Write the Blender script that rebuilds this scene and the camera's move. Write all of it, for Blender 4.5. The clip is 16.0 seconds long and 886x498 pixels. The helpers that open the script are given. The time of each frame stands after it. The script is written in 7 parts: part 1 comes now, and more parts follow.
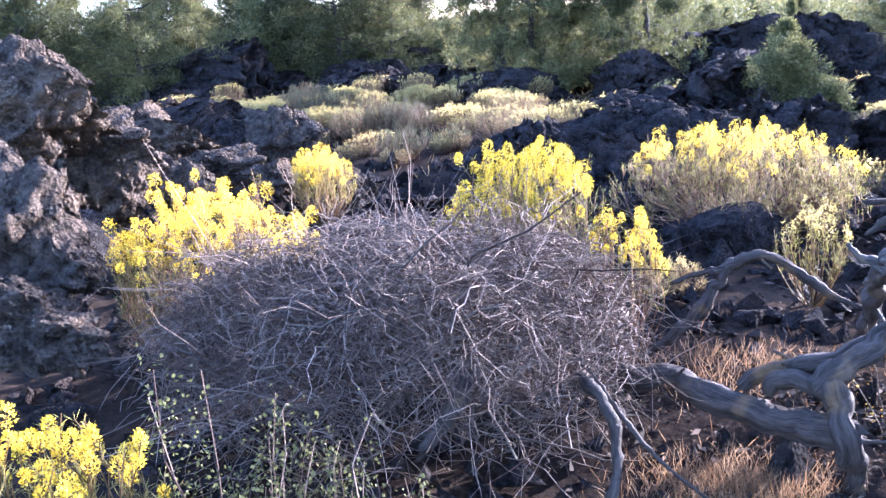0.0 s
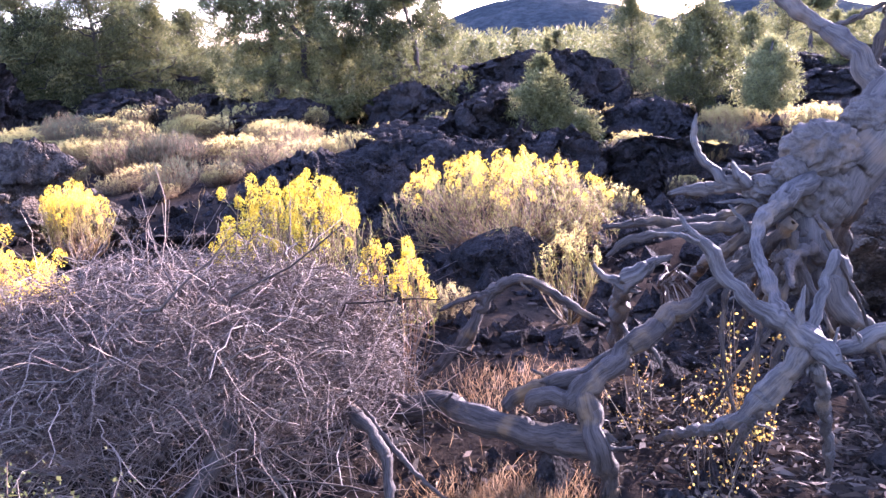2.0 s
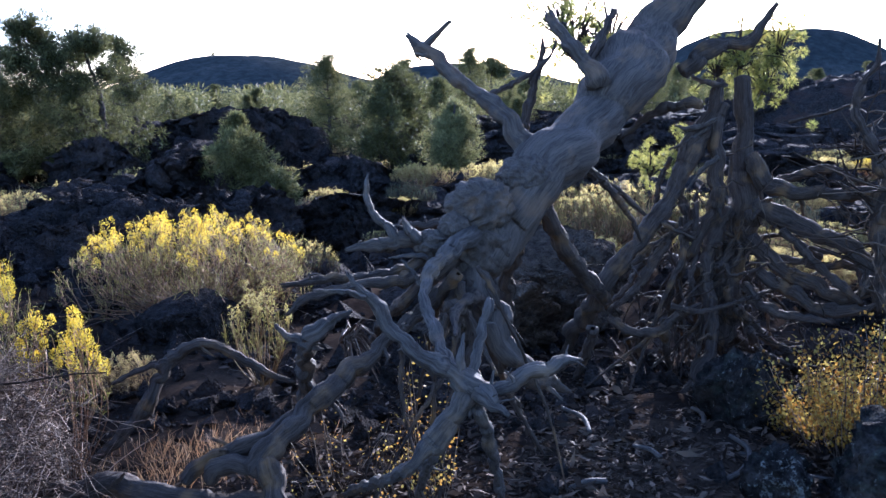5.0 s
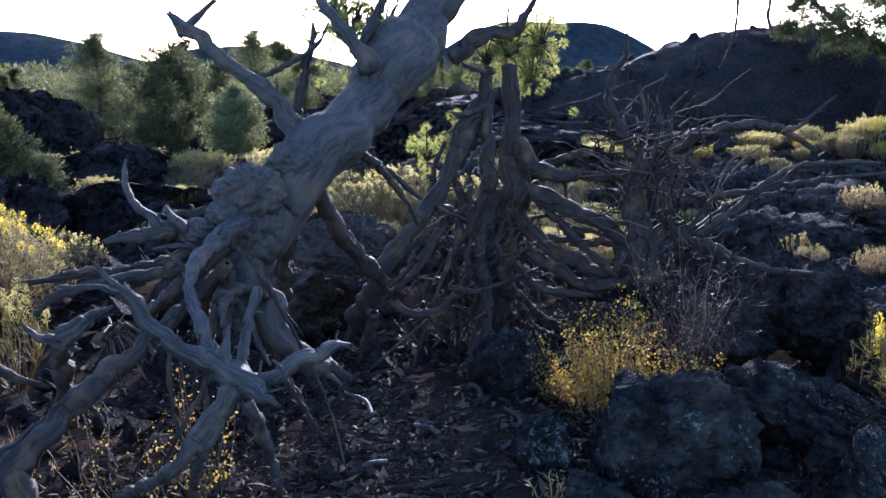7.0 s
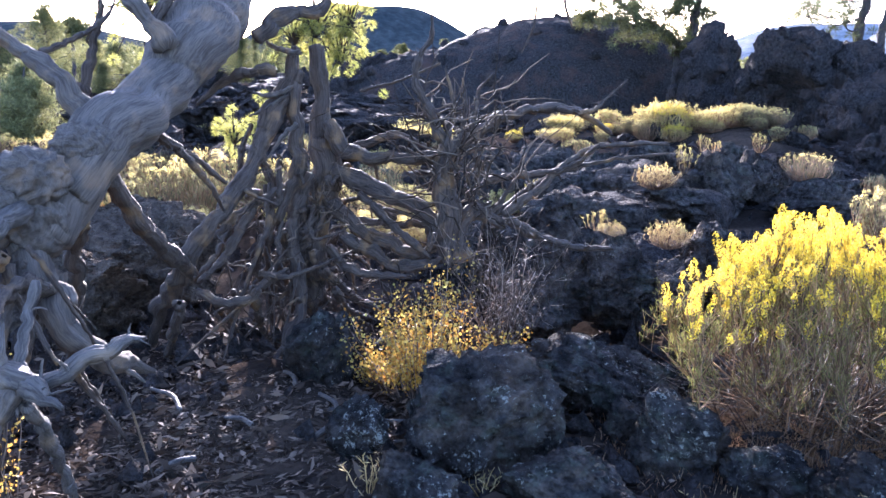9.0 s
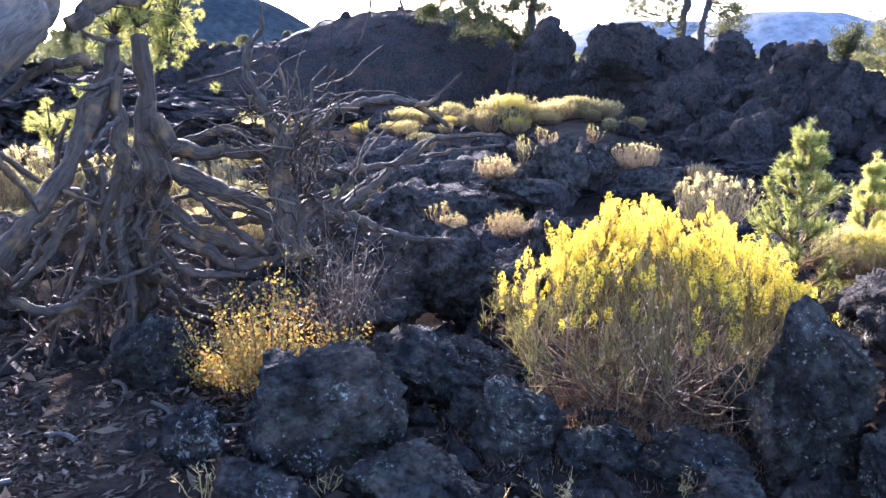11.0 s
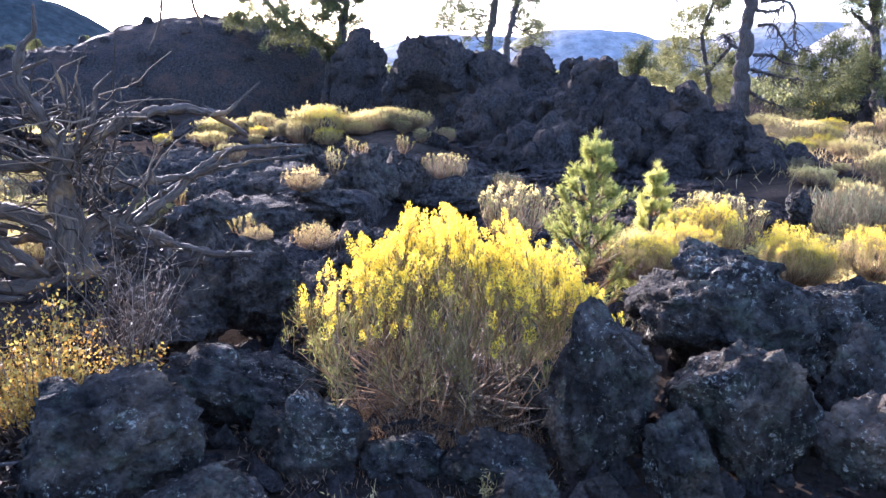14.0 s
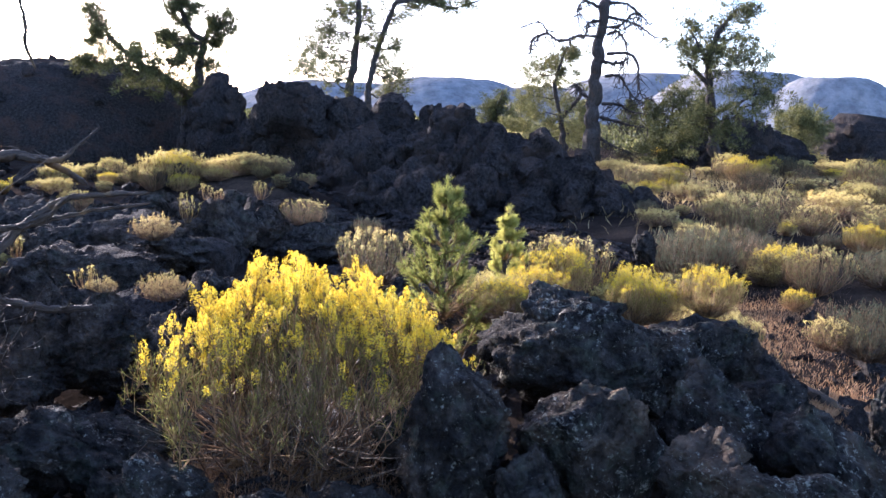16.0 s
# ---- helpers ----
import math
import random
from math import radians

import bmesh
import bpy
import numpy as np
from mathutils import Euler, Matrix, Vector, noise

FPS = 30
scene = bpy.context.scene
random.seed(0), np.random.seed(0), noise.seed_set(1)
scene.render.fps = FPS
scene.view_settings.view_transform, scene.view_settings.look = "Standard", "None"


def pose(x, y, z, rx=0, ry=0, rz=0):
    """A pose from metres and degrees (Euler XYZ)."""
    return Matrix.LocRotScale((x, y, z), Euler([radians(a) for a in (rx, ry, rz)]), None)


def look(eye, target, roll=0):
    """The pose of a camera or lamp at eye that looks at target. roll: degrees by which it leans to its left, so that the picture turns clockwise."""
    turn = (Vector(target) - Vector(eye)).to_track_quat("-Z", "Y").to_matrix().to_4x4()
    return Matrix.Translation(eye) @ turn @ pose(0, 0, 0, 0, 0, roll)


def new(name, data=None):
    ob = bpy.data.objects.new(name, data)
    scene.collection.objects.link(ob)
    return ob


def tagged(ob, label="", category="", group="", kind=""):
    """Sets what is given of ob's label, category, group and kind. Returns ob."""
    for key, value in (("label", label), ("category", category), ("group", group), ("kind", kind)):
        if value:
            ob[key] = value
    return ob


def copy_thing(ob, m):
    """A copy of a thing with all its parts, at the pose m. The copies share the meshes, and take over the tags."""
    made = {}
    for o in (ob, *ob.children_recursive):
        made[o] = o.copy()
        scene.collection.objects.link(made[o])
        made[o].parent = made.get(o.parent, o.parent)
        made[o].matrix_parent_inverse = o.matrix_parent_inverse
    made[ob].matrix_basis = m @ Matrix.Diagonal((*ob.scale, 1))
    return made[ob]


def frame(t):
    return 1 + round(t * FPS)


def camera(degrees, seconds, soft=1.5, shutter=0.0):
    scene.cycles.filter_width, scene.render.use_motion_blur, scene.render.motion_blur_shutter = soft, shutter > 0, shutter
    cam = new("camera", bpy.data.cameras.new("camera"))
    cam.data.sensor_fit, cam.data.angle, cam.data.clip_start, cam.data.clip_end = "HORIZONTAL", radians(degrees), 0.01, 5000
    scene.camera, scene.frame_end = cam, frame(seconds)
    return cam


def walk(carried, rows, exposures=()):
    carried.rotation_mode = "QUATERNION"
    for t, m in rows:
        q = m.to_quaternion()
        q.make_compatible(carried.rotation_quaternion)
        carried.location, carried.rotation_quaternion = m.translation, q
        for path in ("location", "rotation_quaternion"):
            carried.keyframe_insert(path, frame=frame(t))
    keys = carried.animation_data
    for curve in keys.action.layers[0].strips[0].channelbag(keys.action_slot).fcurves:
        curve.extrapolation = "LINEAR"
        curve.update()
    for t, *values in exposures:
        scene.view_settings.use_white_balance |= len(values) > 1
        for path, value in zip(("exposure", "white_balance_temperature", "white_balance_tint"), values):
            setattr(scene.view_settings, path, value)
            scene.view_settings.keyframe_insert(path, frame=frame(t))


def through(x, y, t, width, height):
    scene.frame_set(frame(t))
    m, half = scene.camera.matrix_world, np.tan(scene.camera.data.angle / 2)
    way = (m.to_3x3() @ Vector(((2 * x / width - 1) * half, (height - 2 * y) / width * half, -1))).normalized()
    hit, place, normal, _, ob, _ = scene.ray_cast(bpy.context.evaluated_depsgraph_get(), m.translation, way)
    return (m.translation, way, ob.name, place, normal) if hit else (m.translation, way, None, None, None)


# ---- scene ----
cam = camera(55.5, 16.0)
PATH = [
    (0, (0.000, 0.000, 1.600), (0.000, 1.935, 1.094), -4.23),
    (0.5, (0.019, 0.006, 1.606), (0.168, 1.936, 1.100), -3.63),
    (1, (0.034, 0.003, 1.610), (0.276, 1.928, 1.125), -3.56),
    (1.5, (0.053, 0.003, 1.611), (0.431, 1.910, 1.142), -3.50),
    (2, (0.075, 0.009, 1.610), (0.580, 1.886, 1.139), -3.07),
    (2.5, (0.093, 0.013, 1.611), (0.710, 1.859, 1.151), -2.52),
    (3, (0.110, 0.011, 1.615), (0.827, 1.826, 1.177), -2.12),
    (3.5, (0.133, -0.001, 1.617), (0.969, 1.767, 1.200), -1.94),
    (6, (0.225, -0.050, 1.609), (1.539, 1.411, 1.234), -1.00),
    (6.5, (0.246, -0.062, 1.608), (1.654, 1.303, 1.212), -0.83),
    (7, (0.262, -0.072, 1.606), (1.748, 1.204, 1.201), -0.28),
    (7.5, (0.276, -0.077, 1.601), (1.837, 1.101, 1.183), 0.29),
    (8, (0.296, -0.076, 1.596), (1.928, 0.997, 1.165), 0.37),
    (8.5, (0.308, -0.081, 1.596), (1.987, 0.915, 1.159), 0.77),
    (9, (0.320, -0.099, 1.595), (2.037, 0.826, 1.154), 0.71),
    (9.5, (0.333, -0.110, 1.596), (2.082, 0.750, 1.145), 0.56),
    (12, (0.417, -0.175, 1.587), (2.314, 0.278, 1.146), 1.47),
    (12.5, (0.426, -0.188, 1.587), (2.335, 0.214, 1.148), 1.56),
    (13, (0.434, -0.199, 1.586), (2.358, 0.138, 1.153), 1.95),
    (13.5, (0.440, -0.215, 1.586), (2.376, 0.054, 1.162), 1.91),
    (14, (0.447, -0.231, 1.586), (2.394, -0.039, 1.171), 2.11),
    (14.5, (0.456, -0.245, 1.582), (2.412, -0.135, 1.179), 2.27),
    (15, (0.468, -0.266, 1.582), (2.428, -0.233, 1.188), 2.16),
    (15.5, (0.475, -0.282, 1.588), (2.443, -0.335, 1.238), 2.73),
    (16, (0.478, -0.304, 1.597), (2.452, -0.422, 1.298), 2.50),
]
EXPOSURES = [(0, 3.48, 4700, 33), (1.5, 3.58, 5200, 52), (3, 2.78, 4980, 42), (3.5, 2.17, 4750, 31), (5.5, 2.05, 4620, 25), (6, 2.1, 4600, 23),
             (6.5, 1.97, 4560, 23), (7, 2.0, 4620, 23), (7.5, 2.95, 4930, 26), (8.5, 3.2, 5000, 29), (9.5, 3.38, 5060, 31), (12, 3.4, 5110, 32), (14.5, 3.28, 5160, 31), (15, 2.98, 5190, 30), (15.5, 2.8, 5200, 29), (16, 2.42, 5220, 29)]
walk(cam, [(t, look(eye, target, roll)) for t, eye, target, roll in PATH], EXPOSURES)

# ---- light ----
SUN_AZ, SUN_EL = 54.0, 12.5          # degrees clockwise from +y, degrees above the horizon
to_sun = Vector((math.sin(radians(SUN_AZ)) * math.cos(radians(SUN_EL)),
                 math.cos(radians(SUN_AZ)) * math.cos(radians(SUN_EL)), math.sin(radians(SUN_EL))))
world = bpy.data.worlds.new("sky")
scene.world = world
world.use_nodes = True
sky = world.node_tree.nodes.new("ShaderNodeTexSky")
sky.sky_type, sky.sun_disc = "NISHITA", False
sky.sun_elevation, sky.sun_rotation = radians(SUN_EL), radians(SUN_AZ)
sky.air_density, sky.dust_density, sky.ozone_density = 0.9, 1.4, 1.0
world.node_tree.links.new(sky.outputs[0], world.node_tree.nodes["Background"].inputs[0])
world.node_tree.nodes["Background"].inputs[1].default_value = 0.15
sun = new("sun", bpy.data.lights.new("sun", "SUN"))
sun.data.energy, sun.data.angle, sun.data.color = 4.0, radians(0.6), (1.0, 0.87, 0.66)
sun.matrix_world = look(to_sun * 60, (0, 0, 0))


# ---- materials ----
def material(name):
    m = bpy.data.materials.new(name)
    m.use_nodes = True
    return m, m.node_tree, m.node_tree.nodes["Principled BSDF"]


def node(tree, kind, **sets):
    n = tree.nodes.new(kind)
    for key, value in sets.items():
        n.inputs[key.replace("_", " ")].default_value = value
    return n


def ramp(tree, source, stops):
    n = tree.nodes.new("ShaderNodeValToRGB")
    while len(n.color_ramp.elements) < len(stops):
        n.color_ramp.elements.new(0.5)
    for e, (at, c) in zip(n.color_ramp.elements, stops):
        e.position, e.color = at, (*c, 1)
    tree.links.new(source, n.inputs[0])
    return n


def mix(tree, fac, a, b, mode="MIX"):
    n = tree.nodes.new("ShaderNodeMix")
    n.data_type, n.blend_type = "RGBA", mode
    for value, slot in ((fac, 0), (a, 6), (b, 7)):
        if isinstance(value, (int, float, tuple)):
            n.inputs[slot].default_value = value
        else:
            tree.links.new(value, n.inputs[slot])
    return n.outputs[2]


def bump(tree, height, strength, distance, under=None):
    n = tree.nodes.new("ShaderNodeBump")
    n.inputs["Strength"].default_value, n.inputs["Distance"].default_value = strength, distance
    tree.links.new(height, n.inputs["Height"])
    if under:
        tree.links.new(under.outputs[0], n.inputs["Normal"])
    return n


def lava_material(name, dark, mid, rust, lichen, spots=0.62, relief=1.0, green=0.0):
    """Rough basalt: dark pores, rusty weathering and pale crusts of lichen, at real size."""
    m, tree, bsdf = material(name)
    co = tree.nodes.new("ShaderNodeNewGeometry").outputs["Position"]
    big, fine = node(tree, "ShaderNodeTexNoise", Scale=1.7, Detail=6.0, Roughness=0.65), node(tree, "ShaderNodeTexNoise", Scale=16.0, Detail=8.0, Roughness=0.7)
    pores = node(tree, "ShaderNodeTexVoronoi", Scale=48.0)
    crust, where = node(tree, "ShaderNodeTexNoise", Scale=34.0, Detail=6.0, Roughness=0.8), node(tree, "ShaderNodeTexNoise", Scale=3.1, Detail=3.0)
    for n in (big, fine, pores, crust, where):
        tree.links.new(co, n.inputs["Vector"])
    base = ramp(tree, fine.outputs[0], [(0.36, dark), (0.58, mid), (0.75, tuple(1.9 * v for v in mid))])
    stain = ramp(tree, big.outputs[0], [(0.48, (0, 0, 0)), (0.68, (1, 1, 1))])
    col = mix(tree, stain.outputs[0], base.outputs[0], mix(tree, 0.55, base.outputs[0], (*rust, 1)))
    if green:                                          # wide smears of grey-green lichen and bare dark faces
        smear, bare = node(tree, "ShaderNodeTexNoise", Scale=6.5, Detail=7.0, Roughness=0.72, Distortion=0.5), node(tree, "ShaderNodeTexNoise", Scale=4.0, Detail=4.0, Roughness=0.6)
        tree.links.new(co, smear.inputs["Vector"]), tree.links.new(co, bare.inputs["Vector"])
        film = ramp(tree, smear.outputs[0], [(0.52, (0, 0, 0)), (0.66, (green, green, green))])
        col = mix(tree, film.outputs[0], col, (0.068, 0.075, 0.055, 1))
        faces = ramp(tree, bare.outputs[0], [(0.38, (0.5, 0.5, 0.52)), (0.56, (1, 1, 1)), (0.68, (1.3, 1.22, 1.1))])
        col = mix(tree, 1.0, col, faces.outputs[0], "MULTIPLY")
    add = tree.nodes.new("ShaderNodeMath")
    add.operation = "MULTIPLY_ADD"
    tree.links.new(where.outputs[0], add.inputs[0])
    add.inputs[1].default_value = 0.35
    tree.links.new(crust.outputs[0], add.inputs[2])
    patch = ramp(tree, add.outputs[0], [(spots + 0.15, (0, 0, 0)), (spots + 0.21, (1, 1, 1))])
    col = mix(tree, patch.outputs[0], col, (*lichen, 1))
    tree.links.new(col, bsdf.inputs["Base Color"])
    bsdf.inputs["Roughness"].default_value = 0.92
    bsdf.inputs["Specular IOR Level"].default_value = 0.03
    b0 = bump(tree, big.outputs[0], 0.6, 0.25)
    b1 = bump(tree, fine.outputs[0], 1.0, 0.06 * relief, b0)
    b2 = bump(tree, pores.outputs["Distance"], 1.0, 0.018 * relief, b1)
    tree.links.new(b2.outputs[0], bsdf.inputs["Normal"])
    return m


def wood_material(name, dark, pale, ochre, rough=0.75, deep=1.0):
    """Weathered wood with fine grain along the limb, read from the mesh's own grain coordinates, and worn, stained patches."""
    m, tree, bsdf = material(name)
    at = tree.nodes.new("ShaderNodeAttribute")
    at.attribute_name = "grain"
    stretch = tree.nodes.new("ShaderNodeVectorMath")
    stretch.operation = "MULTIPLY"
    tree.links.new(at.outputs["Vector"], stretch.inputs[0])
    stretch.inputs[1].default_value = (1.0, 1.0, 0.08)
    fibre = node(tree, "ShaderNodeTexNoise", Scale=240.0, Detail=5.0, Roughness=0.7, Distortion=0.3)
    tree.links.new(stretch.outputs[0], fibre.inputs["Vector"])
    crack = node(tree, "ShaderNodeTexNoise", Scale=75.0, Detail=6.0, Roughness=0.7, Distortion=0.4)
    tree.links.new(stretch.outputs[0], crack.inputs["Vector"])
    co = tree.nodes.new("ShaderNodeNewGeometry").outputs["Position"]
    long = tree.nodes.new("ShaderNodeVectorMath")
    long.operation = "MULTIPLY"
    tree.links.new(at.outputs["Vector"], long.inputs[0])
    long.inputs[1].default_value = (1.0, 1.0, 0.22)
    blot, worn = node(tree, "ShaderNodeTexNoise", Scale=7.0, Detail=5.0), node(tree, "ShaderNodeTexNoise", Scale=24.0, Detail=8.0, Roughness=0.75, Distortion=0.6)
    tree.links.new(co, blot.inputs["Vector"]), tree.links.new(long.outputs[0], worn.inputs["Vector"])
    base = ramp(tree, fibre.outputs[0], [(0.3, dark), (0.52, pale), (0.8, tuple(1.25 * v for v in pale))])
    lines = ramp(tree, crack.outputs[0], [(0.37, (0.16, 0.135, 0.12)), (0.48, (1, 1, 1))])
    col = mix(tree, 0.8 * deep, base.outputs[0], lines.outputs[0], "MULTIPLY")
    patch = ramp(tree, worn.outputs[0], [(0.32, (0.38, 0.35, 0.32)), (0.5, (0.95, 0.95, 0.95)), (0.7, (1.35, 1.33, 1.3))])
    col = mix(tree, 1.0, col, patch.outputs[0], "MULTIPLY")
    warm = ramp(tree, blot.outputs[0], [(0.55, (0, 0, 0)), (0.75, (1, 1, 1))])
    col = mix(tree, warm.outputs[0], col, mix(tree, 0.6, col, (*ochre, 1)))
    tree.links.new(col, bsdf.inputs["Base Color"])
    bsdf.inputs["Roughness"].default_value = rough
    bsdf.inputs["Specular IOR Level"].default_value = 0.2
    b0 = bump(tree, worn.outputs[0], 0.5, 0.02)
    b1 = bump(tree, crack.outputs[0], 0.8 * deep, 0.013 * deep, b0)
    b2 = bump(tree, fibre.outputs[0], 0.5, 0.002, b1)
    tree.links.new(b2.outputs[0], bsdf.inputs["Normal"])
    return m


def leaf_material(name, a, b, c, through=0.45, rough=0.6):
    """Thin leaves or petals: three tones by island, and light that passes through them."""
    m, tree, bsdf = material(name)
    rnd = tree.nodes.new("ShaderNodeNewGeometry").outputs["Random Per Island"]
    tone = ramp(tree, rnd, [(0.0, a), (0.5, b), (1.0, c)])
    obj = tree.nodes.new("ShaderNodeObjectInfo").outputs["Random"]
    shade = ramp(tree, obj, [(0.0, (0.52, 0.55, 0.52)), (1.0, (1.12, 1.08, 1.04))])
    col = mix(tree, 1.0, tone.outputs[0], shade.outputs[0], "MULTIPLY")
    tree.links.new(col, bsdf.inputs["Base Color"])
    bsdf.inputs["Roughness"].default_value = rough
    bsdf.inputs["Specular IOR Level"].default_value = 0.12
    back = tree.nodes.new("ShaderNodeBsdfTranslucent")
    tree.links.new(col, back.inputs["Color"])
    both = tree.nodes.new("ShaderNodeMixShader")
    both.inputs[0].default_value = through
    tree.links.new(bsdf.outputs[0], both.inputs[1])
    tree.links.new(back.outputs[0], both.inputs[2])
    tree.links.new(both.outputs[0], tree.nodes["Material Output"].inputs[0])
    return m


def earth_material(name, stops, scale, fine_scale, relief):
    m, tree, bsdf = material(name)
    co = tree.nodes.new("ShaderNodeNewGeometry").outputs["Position"]
    n1, n2 = node(tree, "ShaderNodeTexNoise", Scale=scale, Detail=7.0, Roughness=0.7), node(tree, "ShaderNodeTexNoise", Scale=fine_scale, Detail=5.0, Roughness=0.75)
    tree.links.new(co, n1.inputs["Vector"]), tree.links.new(co, n2.inputs["Vector"])
    c1 = ramp(tree, n1.outputs[0], stops)
    c2 = ramp(tree, n2.outputs[0], [(0.3, (0.55, 0.55, 0.55)), (0.7, (1.35, 1.32, 1.25))])
    tree.links.new(mix(tree, 1.0, c1.outputs[0], c2.outputs[0], "MULTIPLY"), bsdf.inputs["Base Color"])
    bsdf.inputs["Roughness"].default_value = 1.0
    bsdf.inputs["Specular IOR Level"].default_value = 0.0
    b = bump(tree, n2.outputs[0], 0.8, relief)
    tree.links.new(b.outputs[0], bsdf.inputs["Normal"])
    return m


LAVA = lava_material("basalt", (0.011, 0.01, 0.0095), (0.042, 0.037, 0.034), (0.085, 0.06, 0.045), (0.09, 0.08, 0.065), 0.66)
BOULDER = lava_material("lichened_basalt", (0.011, 0.0105, 0.01), (0.043, 0.039, 0.035), (0.12, 0.085, 0.055), (0.2, 0.195, 0.16), 0.612, 0.6, 0.7)
WALL_ROCK = lava_material("grey_brown_lava", (0.014, 0.0125, 0.011), (0.06, 0.052, 0.045), (0.11, 0.08, 0.055), (0.13, 0.115, 0.09), 0.64, 0.75, 0.4)
# rusty, lichened clinker; its paler tan also paints in the sunlit faces
SUNLIT_WEATHERED = lava_material("sunlit_weathered_clinker", (0.03, 0.024, 0.019), (0.1, 0.08, 0.06), (0.22, 0.16, 0.105), (0.3, 0.25, 0.18), 0.66)
CINDER = lava_material("cinder", (0.015, 0.013, 0.012), (0.042, 0.037, 0.033), (0.08, 0.045, 0.03), (0.16, 0.14, 0.1), 0.68)
DRIFT = wood_material("weathered_wood", (0.026, 0.022, 0.018), (0.092, 0.078, 0.065), (0.24, 0.165, 0.09), 0.75, 0.75)
ROOT = wood_material("old_root_wood", (0.017, 0.0125, 0.009), (0.066, 0.05, 0.037), (0.24, 0.14, 0.05), 0.8, 0.85)
OLD_TRUNK = wood_material("bare_old_trunk", (0.032, 0.026, 0.02), (0.092, 0.075, 0.059), (0.21, 0.135, 0.07), 0.8, 0.4)
BARK = wood_material("pine_bark", (0.018, 0.015, 0.013), (0.062, 0.052, 0.044), (0.12, 0.07, 0.04), 0.9)
TWIG = leaf_material("dead_twig", (0.066, 0.045, 0.034), (0.132, 0.096, 0.072), (0.29, 0.224, 0.17), 0.15)
STEM = leaf_material("bush_stem", (0.2, 0.12, 0.06), (0.4, 0.26, 0.13), (0.56, 0.4, 0.21), 0.55)
BROWN_STEM = leaf_material("brown_stem", (0.09, 0.052, 0.032), (0.2, 0.12, 0.067), (0.4, 0.26, 0.15), 0.3)
OLIVE_LEAF = leaf_material("olive_brush_leaf", (0.19, 0.19, 0.05), (0.32, 0.3, 0.075), (0.47, 0.41, 0.12), 0.5)
SAGE = leaf_material("sage_leaf", (0.11, 0.115, 0.045), (0.19, 0.19, 0.075), (0.3, 0.28, 0.12), 0.45)
BRUSH_LEAF = leaf_material("rabbitbrush_leaf", (0.3, 0.27, 0.07), (0.43, 0.38, 0.1), (0.56, 0.47, 0.16), 0.55)
GREY_SAGE = leaf_material("grey_sage_leaf", (0.07, 0.085, 0.045), (0.125, 0.145, 0.08), (0.2, 0.22, 0.13), 0.4)
FLOWER = leaf_material("yellow_flower", (0.72, 0.47, 0.012), (0.85, 0.63, 0.03), (0.88, 0.73, 0.11), 0.5)
PALE_FLOWER = leaf_material("pale_flower", (0.57, 0.45, 0.13), (0.69, 0.55, 0.17), (0.76, 0.65, 0.3), 0.5)
GOLD_LEAF = leaf_material("golden_brush_leaf", (0.27, 0.24, 0.07), (0.42, 0.35, 0.1), (0.58, 0.46, 0.18), 0.5)
STRAW = leaf_material("straw", (0.32, 0.22, 0.085), (0.48, 0.35, 0.14), (0.6, 0.47, 0.24), 0.45)
RUST_GRASS = leaf_material("rusty_grass", (0.2, 0.11, 0.055), (0.32, 0.19, 0.095), (0.44, 0.3, 0.17), 0.45)
NEEDLE = leaf_material("pine_needle", (0.06, 0.064, 0.023), (0.115, 0.118, 0.042), (0.19, 0.18, 0.07), 0.42)
# seedling needles; also the painted backlight on the old pine's small sprays
YOUNG_AND_SUNLIT_NEEDLE = leaf_material("young_and_sunlit_needle", (0.23, 0.24, 0.05), (0.38, 0.37, 0.085), (0.54, 0.5, 0.15), 0.55)
ORANGE_LEAF = leaf_material("autumn_leaf", (0.42, 0.19, 0.035), (0.52, 0.33, 0.06), (0.58, 0.46, 0.12), 0.45)
CHIP = leaf_material("wood_chip", (0.026, 0.018, 0.012), (0.06, 0.043, 0.03), (0.17, 0.125, 0.088), 0.05, 0.9)
SOIL = earth_material("cinder_soil", [(0.35, (0.013, 0.0105, 0.0095)), (0.5, (0.027, 0.021, 0.017)), (0.68, (0.058, 0.043, 0.031))], 0.7, 26.0, 0.03)
FAR_HILL = earth_material("brushy_hill", [(0.35, (0.025, 0.031, 0.033)), (0.6, (0.045, 0.05, 0.05)), (0.75, (0.075, 0.073, 0.066))], 0.03, 0.2, 1.0)
# dry tan mountains, with pale blue-grey distance haze mixed into the colour
HAZED_RANGE = earth_material("hazed_far_range", [(0.35, (0.14, 0.155, 0.175)), (0.55, (0.19, 0.19, 0.195)), (0.75, (0.28, 0.25, 0.22))], 0.004, 0.02, 1.0)


# ---- mesh building ----
def smoothstep(v):
    v = np.clip(v, 0, 1)
    return v * v * (3 - 2 * v)


